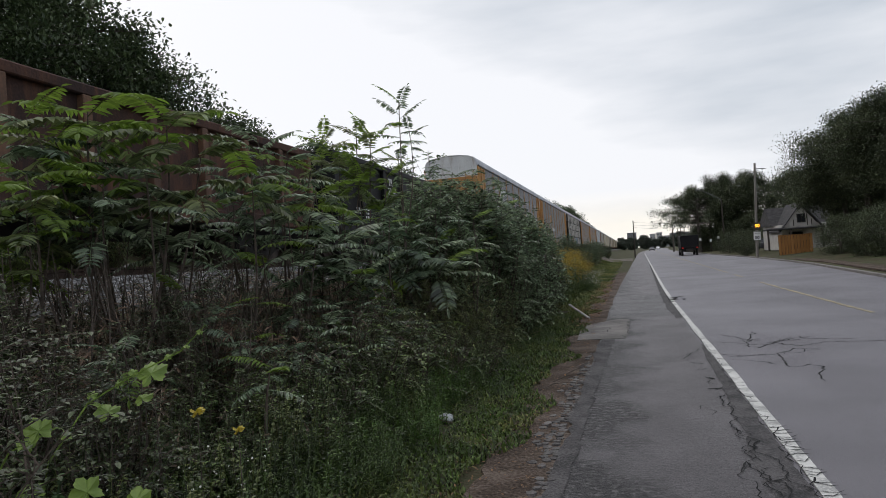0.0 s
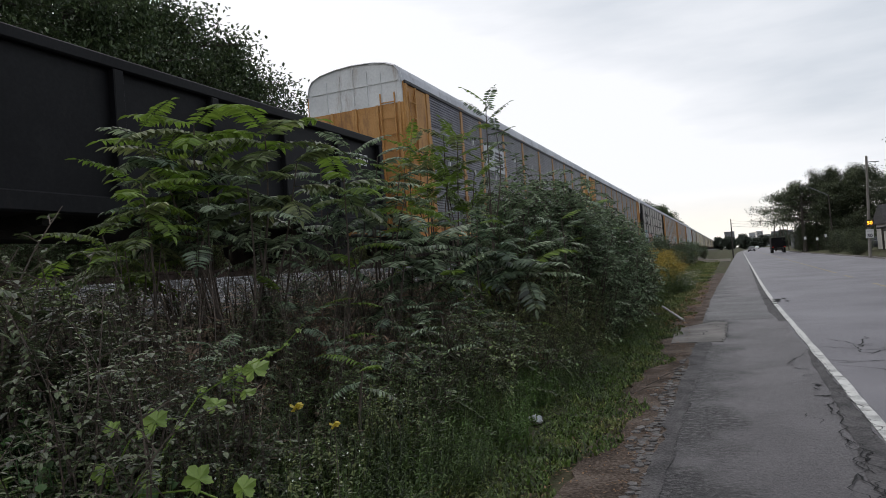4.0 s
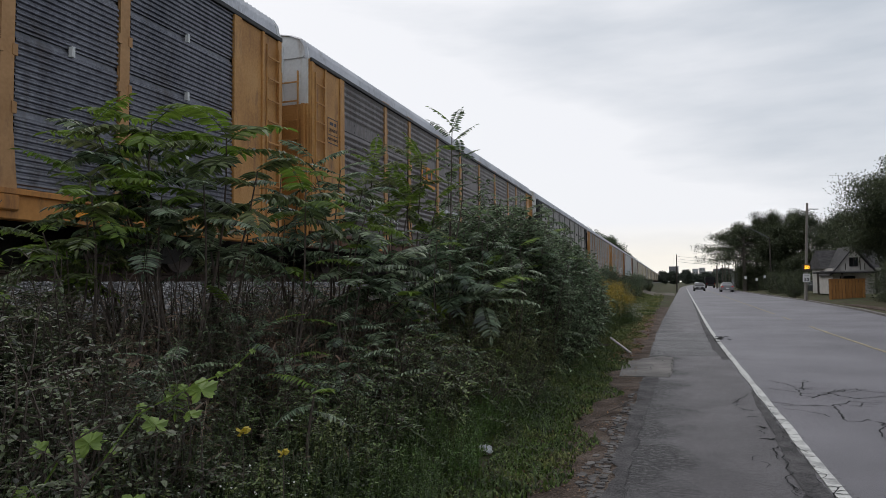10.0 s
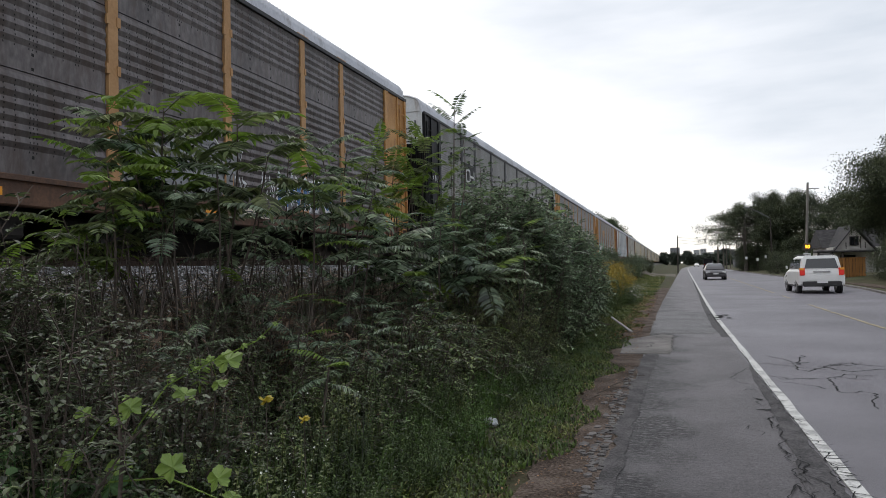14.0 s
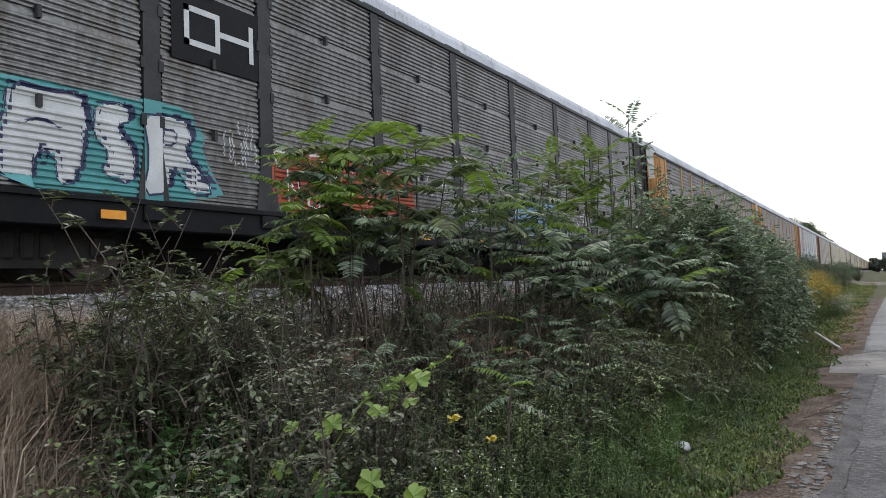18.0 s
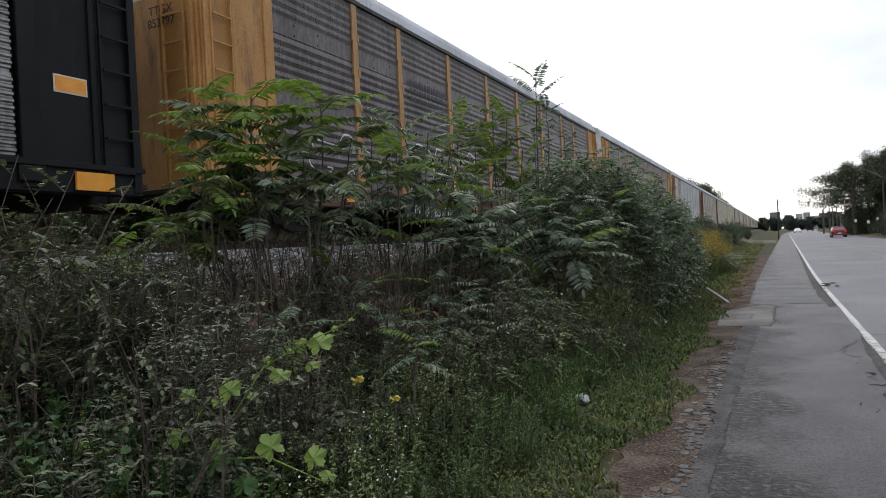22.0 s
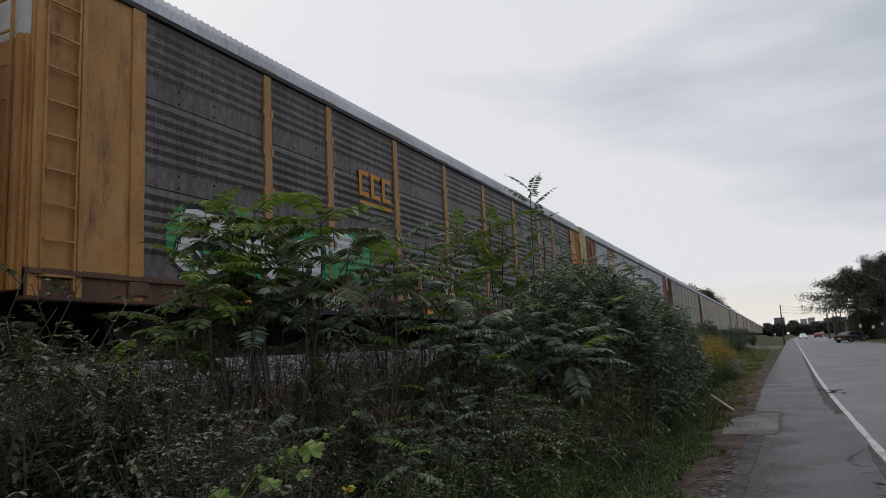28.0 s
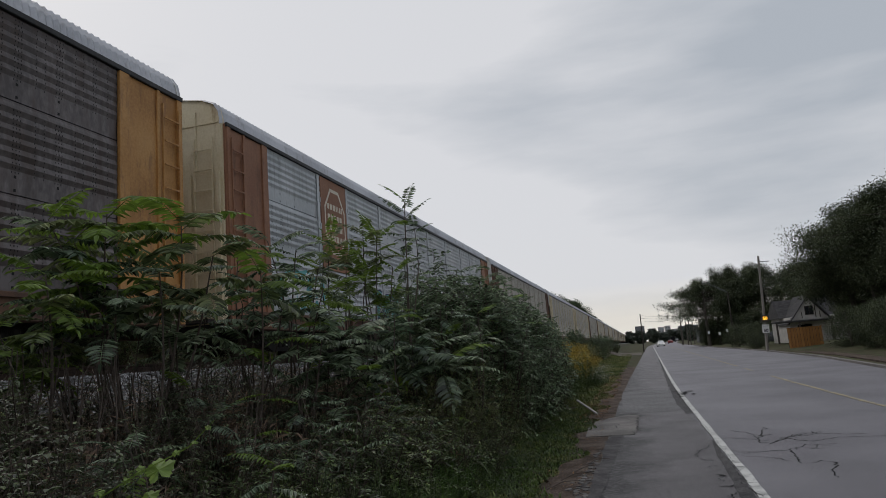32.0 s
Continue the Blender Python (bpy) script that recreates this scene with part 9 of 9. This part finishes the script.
def build_traffic():
    silver = vehicle("sedan_car", "silver-grey sedan driving away", "car", carpaint("silver_car_paint", (0.2, 0.205, 0.22)), tail_on=True)
    TRAFFIC.append((silver, [(0.0, 6.7, -66.0, 0), (7.5, 6.7, 69.0, 0), (9.0, 6.7, 95.0, 0), (10.0, 6.6, 114.0, 0), (12.0, 6.6, 155.0, -1), (20.0, 6.4, 300.0, -4), (32.0, 6.4, 480.0, -6)]))
    dark = vehicle("sedan_car", "dark grey sedan driving towards the path side lane", "car", carpaint("dark_car_paint", (0.022, 0.018, 0.024)))
    TRAFFIC.append((dark, [(0.0, 2.9, 262.0, 180), (7.5, 2.9, 160.0, 180), (10.0, 2.9, 125.0, 180), (12.0, 2.9, 96.0, 180), (14.0, 2.9, 67.0, 180), (14.5, 2.9, 59.0, 180), (20.0, 2.9, -30.0, 180), (32.0, 2.9, -200.0, 180)]))
    suv = vehicle("suv_car", "silver-white sport utility car driving away", "car", carpaint("pearl_car_paint", (0.72, 0.72, 0.71)), True, tail_on=True)
    TRAFFIC.append((suv, [(0.0, 6.3, -110.0, 0), (12.0, 6.3, 12.0, 0), (13.0, 6.25, 24.4, 0), (14.0, 6.25, 37.4, 0), (17.0, 6.4, 95.0, 0), (19.0, 6.4, 180.0, -2), (22.0, 6.4, 330.0, -5), (32.0, 6.4, 700.0, -6)]))
    red = vehicle("sedan_car", "dark red sedan driving away", "car", carpaint("red_car_paint", (0.13, 0.009, 0.014)), tail_on=True)
    TRAFFIC.append((red, [(0.0, 6.7, -240.0, 0), (19.0, 6.7, 58.0, 0), (21.0, 6.7, 90.0, 0), (23.0, 6.6, 124.0, 0), (26.0, 6.5, 176.0, -1), (32.0, 6.4, 280.0, -4)]))
    turning = vehicle("suv_car", "white sport utility car turning off the road", "car", carpaint("white_suv_paint", (0.7, 0.7, 0.69)), True)
    TRAFFIC.append((turning, [(0.0, 6.7, -190.0, 0), (18.5, 6.7, 66.0, 0), (20.0, 7.6, 82.0, -12), (20.9, 11.2, 86.0, -40), (21.4, 12.8, 87.2, -50), (22.5, 16.2, 89.2, -62), (24.0, 18.6, 90.0, -70), (32.0, 18.7, 90.05, -70)]))
    truck = truck_vehicle()
    TRAFFIC.append((truck, [(0.0, 6.6, 100.0, 0), (3.0, 6.6, 128.0, 0), (7.0, 6.6, 160.0, 0), (16.0, 6.6, 240.0, -2), (32.0, 6.6, 390.0, -5)]))
    late = vehicle("sedan_car", "black sedan turning off the road", "car", carpaint("black_car_paint", (0.012, 0.012, 0.015)))
    TRAFFIC.append((late, [(0.0, 6.6, -420.0, 0), (26.0, 6.6, 60.0, 0), (27.4, 6.8, 98.0, -6), (28.0, 7.6, 108.0, -38), (28.5, 8.9, 111.0, -74), (29.0, 11.2, 111.6, -88), (29.6, 14.6, 111.7, -89), (30.4, 17.2, 111.8, -90), (32.0, 17.4, 111.8, -90)]))
    pale = vehicle("sedan_car", "white sedan far off with lit headlights", "car", carpaint("white_car_paint", (0.65, 0.65, 0.65)), head_on=True)
    TRAFFIC.append((pale, [(0.0, 2.9, 400.0, 180), (20.0, 2.9, 250.0, 180), (32.0, 2.9, 180.0, 180)]))
    for x, y, c, n, turn in ((15.2, 83.0, (0.045, 0.047, 0.055), "dark_parked_paint", 80),):
        v = vehicle("sedan_car", "parked car beside the fenced house", "car", carpaint(n, c))
        v["group"] = "parked cars"
        v.matrix_basis = pose(x, y, ground_z(x), 0, 0, turn)


build_traffic()


def house():
    h = thing("house", "pale stucco house with dark timber and a steep gable", "house", at=pose(16.4, 74, 0.3, 0, 0, 4) @ Matrix.Scale(0.84, 4))
    part("wall", boxes((-2.6, 3.4, -2.2, 6.0, 0, 2.9)), M_STUCCO, h)
    bm = bmesh.new()
    a = [bm.verts.new(p) for p in ((-2.4, -2.25, 2.6), (1.4, -2.25, 2.6), (-0.5, -2.25, 5.0))]
    b = [bm.verts.new((v.co.x, 2.0, v.co.z)) for v in a]
    bm.faces.new(a)
    bm.faces.new(b)
    for i in range(3):
        bm.faces.new((a[i], a[(i + 1) % 3], b[(i + 1) % 3], b[i]))
    bmesh.ops.recalc_face_normals(bm, faces=bm.faces)
    part("gable", bm, M_STUCCO, h)
    for s, x0, x1 in ((-1, -2.9, -0.5), (1, -0.5, 1.9)):
        bm = bmesh.new()
        zl, zh = 2.05, 5.2
        pts = [(x0, zl), (x1, zh)] if s < 0 else [(x0, zh), (x1, zl)]
        q = [bm.verts.new((x, y, z + d)) for d in (0, 0.16) for y in (-2.7, 3.0) for x, z in pts]
        for f in ((0, 1, 3, 2), (4, 5, 7, 6), (0, 1, 5, 4), (2, 3, 7, 6), (0, 2, 6, 4), (1, 3, 7, 5)):
            bm.faces.new([q[i] for i in f])
        bmesh.ops.recalc_face_normals(bm, faces=bm.faces)
        part("roof", bm, M_SHINGLE, h)
    bm = bmesh.new()
    q = [bm.verts.new(p) for p in ((-3.0, 0.5, 2.9), (4.0, 0.5, 2.9), (4.0, 3.0, 5.1), (-3.0, 3.0, 5.1), (-3.0, 6.6, 2.9), (4.0, 6.6, 2.9))]
    for f in ((0, 1, 2, 3), (3, 2, 5, 4), (0, 3, 4), (1, 5, 2), (0, 4, 5, 1)):
        bm.faces.new([q[i] for i in f])
    bmesh.ops.recalc_face_normals(bm, faces=bm.faces)
    part("roof", bm, M_SHINGLE, h, "dark grey shingled cross roof")
    part("chimney", boxes((1.3, 1.9, 2.4, 3.0, 4.4, 5.6)), M_SHINGLE, h)
    win = part("window", boxes((-0.95, -0.05, -2.34, -2.25, 3.05, 4.05)), M_DARKWOOD, h)
    part("pane", boxes((-0.88, -0.53, -2.36, -2.335, 3.12, 3.98)), M_GLASSDARK, win)
    part("pane", boxes((-0.47, -0.12, -2.36, -2.335, 3.12, 3.98)), M_GLASSDARK, win)
    for x0, x1 in ((0.1, 0.18), (0.55, 0.63), (-1.35, -1.27)):
        part("timber", boxes((x0, x1, -2.31, -2.25, 2.7, 4.1 if x0 < 0.3 and x0 > -1 else 3.4)), M_DARKWOOD, h)
    part("porch_roof", boxes((-4.6, 1.6, -3.6, -2.0, 2.3, 2.5), bevel=0.05), M_SHINGLE, h)
    for x in (-4.4, -2.0, 1.3):
        part("porch_post", boxes((x - 0.09, x + 0.09, -3.5, -3.32, 0, 2.3)), M_DARKWOOD, h)
    part("window", boxes((-1.9, -0.4, -2.28, -2.2, 0.9, 2.0)), M_GLASSDARK, h)


house()


def fence():
    f = thing("board_fence", "orange-stained vertical board fence by the driveway", "fence", at=pose(11.95, 61.5, 0.05, 0, 0, 3))
    me = bm_mesh("board", boxes((-0.104, 0.104, -0.02, 0.02, 0, 1.62), bevel=0.008), M_TIMBER)
    r = random.Random(4)
    for i in range(11):
        child("board", me, f, at=pose(0.11 + i * 0.236, 0, 0, 0, 0, r.uniform(-2, 2)))
    # added sheet, coloured dark for the shade between the boards
    part("backing", boxes((0, 2.58, 0.08, 0.1, 0, 1.6)), M_DARKWOOD, f)
    part("rail", boxes((0, 2.55, 0.02, 0.07, 0.3, 0.4)), M_TIMBER, f)
    part("rail", boxes((0, 2.55, 0.02, 0.07, 1.2, 1.3)), M_TIMBER, f)
    part("cap", boxes((-0.03, 2.6, -0.06, 0.08, 1.62, 1.67)), M_TIMBER, f)


fence()


def pole(name, label, x, y, h, lean, r0=0.12, wood=None):
    p = thing(name, label, "utility pole", "poles along the road", at=pose(x, y, 0.0, 0, lean, 0))
    part("shaft", cylinder_bm(r0, h, "Z", 12, r0 * 0.68), wood or M_POLE, p, at=pose(0, 0, h / 2))
    return p


def build_street():
    p = pole("utility_pole", "leaning weathered wooden utility pole with road signs", 9.95, 59.7, 7.7, 2.6)
    part("bracket", boxes((0.0, 0.8, -0.03, 0.03, 7.2, 7.26)), M_STEEL, p)
    sign = part("speed_display", boxes((-0.29, 0.29, -0.3, -0.16, 2.3, 2.88), bevel=0.03), M_SIGNDARK, p, "speed display with lit amber digits")
    text_child("50", 0.36, G_AMBER, sign, pose(0, -0.305, 2.62, 90, 0, 0), "display_figure", "lit amber digits", 0.01)
    board = part("speed_sign", boxes((-0.26, 0.26, -0.2, -0.18, 1.48, 2.14), bevel=0.005), M_SIGN, p, "white speed limit sign")
    text_child("50", 0.34, P_DARK, board, pose(0, -0.204, 1.66, 90, 0, 0), "limit_figure", "", 0.01)
    text_child("MAXIMUM", 0.085, P_DARK, board, pose(0, -0.204, 2.01, 90, 0, 0), "lettering")
    pole("utility_pole", "slim dark utility pole beside the footpath", 0.82, 109, 5.75, 0.8, 0.1, M_DARKWOOD)
    for x, y, h, reach, z in ((12.9, 102, 7.4, -2.7, 8.95), (13.8, 165, 8.0, -2.6, 9.0)):
        s = thing("street_lamp", "grey steel street lamp with a long arm", "street lamp", "street lamps", at=pose(x, y, 0.1))
        part("shaft", cylinder_bm(0.1, h, "Z", 10, 0.07), M_DARKWOOD, s, at=pose(0, 0, h / 2))
        v, f = [], []
        tube_into(v, f, [Vector((0, 0, h - 0.1)), Vector((reach * 0.5, 0, (h + z) / 2)), Vector((reach, 0, z))], [0.05, 0.045, 0.035], 6)
        child("arm", mesh_of("arm", v, f, M_STEEL), s)
        part("lamp_head", boxes((*sorted((reach - 0.6, reach)), -0.12, 0.12, z - 0.06, z + 0.07), bevel=0.03), M_STEEL, s)
    for z0, z1 in ((5.5, 6.2), (5.1, 5.6), (4.7, 5.0)):
        v, f = [], []
        a, b = Vector((0.85, 109, z0)), Vector((14.5, 150, z1))
        tube_into(v, f, [a.lerp(b, i / 8) - Vector((0, 0, 0.35 * math.sin(math.pi * i / 8))) for i in range(9)], [0.016] * 9, 4)
        tagged(new("overhead_cable", mesh_of("overhead_cable", v, f, M_TRIM)), "thin black overhead cable strung from the slim pole", "cable", "overhead cables")
    for x, y, h in ((9.9, 166, 5.0), (10.4, 172, 5.6), (11.0, 164, 5.2), (12.0, 170, 5.8), (13.2, 175, 6.0)):
        pole("utility_pole", "distant weathered wooden pole", x, y, h, 0, 0.13, M_BARK)
    for x, z in ((10.5, 2.05), (12.0, 1.8), (13.1, 2.15)):
        s = thing("road_sign", "small white road sign on a thin steel post", "road sign", "signs along the road", at=pose(x, 110, 0.1))
        part("post", cylinder_bm(0.035, z, "Z", 8), M_DARKWOOD, s, at=pose(0, 0, z / 2))
        part("plate", boxes((-0.15, 0.15, -0.06, -0.036, z - 0.24, z + 0.16), bevel=0.006), M_SIGN, s, "white sheet metal plate")
    for x, w, d, h, m in ((3.8, 10, 12, 18.5, M_TOWERDARK), (26.5, 6, 12, 15.5, M_TOWER), (33.5, 6, 10, 16.5, M_TOWER), (41, 5, 10, 12.5, M_TOWER), (55, 20, 10, 15, M_TOWERDARK)):
        t = thing("apartment_tower", "hazy flat-roofed apartment tower far off", "building", "far towers", at=pose(x, 800, 0))
        part("wall", boxes((-w / 2, w / 2, 0, d, 0, h)), m, t)
        part("roof", boxes((-w / 2 - 0.3, w / 2 + 0.3, -0.3, d, h, h + 0.4)), m, t)
        win = bm_mesh("window", boxes((-0.7, 0.7, -0.08, 0.0, 0, 1.3)), M_GLASSDARK)
        for i in range(int(w // 3)):
            for k in range(int(h // 3.2)):
                child("window", win, t, at=pose(-w / 2 + 1.6 + i * 2.9, 0, 1.5 + k * 3.1))
    low = thing("roadside_shed", "low dark flat-roofed building by the road", "building", at=pose(20.5, 190, 0.2))
    part("wall", boxes((-5, 5, 0, 8, 0, 3.6)), M_TOWERDARK, low)
    part("roof", boxes((-5.4, 5.4, -0.5, 8.4, 3.6, 3.9)), M_SHINGLE, low)


build_street()


def build_litter():
    v, f = [], []
    tube_into(v, f, [Vector((-1.56, 17.8, 0.2)), Vector((-1.26, 16.75, 0.12)), Vector((-0.96, 15.7, 0.04))], [0.025, 0.025, 0.025], 8)
    tagged(new("plastic_pipe", mesh_of("plastic_pipe", v, f, M_PVC)), "thin grey-white plastic pipe lying in the grass", "pipe")
    bm = bmesh.new()
    bmesh.ops.create_icosphere(bm, subdivisions=3, radius=0.07)
    for q in bm.verts:
        n = noise.noise(q.co * 16) * 0.035 + noise.noise(q.co * 40) * 0.012
        q.co += q.co.normalized() * n
        q.co.z *= 0.65
    me = bm_mesh("plastic_bag", bm, M_BAG)
    bag = tagged(new("plastic_bag", me), "crumpled white plastic bag in the grass", "litter")
    bag.matrix_basis = pose(-1.76, 6.18, 0.06) @ Matrix.Scale(0.95, 4)
    r = random.Random(6)
    for i in range(4):
        vv, ff = [], []
        p = Vector((-1.05 + 0.1 * i, 7.6 + i * 0.5, 0.02))
        tube_into(vv, ff, [p, p + Vector((0.14, 0.22, 0.03)), p + Vector((0.3, 0.36, 0.02))], [0.009, 0.007, 0.004], 5)
        tagged(new("fallen_twig", mesh_of("fallen_twig", vv, ff, M_STEM)), "dry fallen twig on the dirt", "twig", "fallen twigs")


build_litter()


# ---- everything that moves ----
TRAIN_SPEED = 5.24


def motions():
    for car, y9 in CARS:
        walk(car, [(t, pose(TRACK_X, y9 - TRAIN_SPEED * (t - 9.0), RAIL_Z)) for t in (0.0, 8.0, 16.0, 24.0, 32.0)])
    ticks = [i * 0.1 for i in range(321)]
    for wheel, x, d in SPINNERS:
        walk(wheel, [(t, pose(x, d, 0.43, math.degrees(TRAIN_SPEED * t / 0.43))) for t in ticks])
    for v, rows in TRAFFIC:
        walk(v, [(t, pose(x + bend(y), y, 0.0, 0, 0, turn)) for t, x, y, turn in rows])


motions()
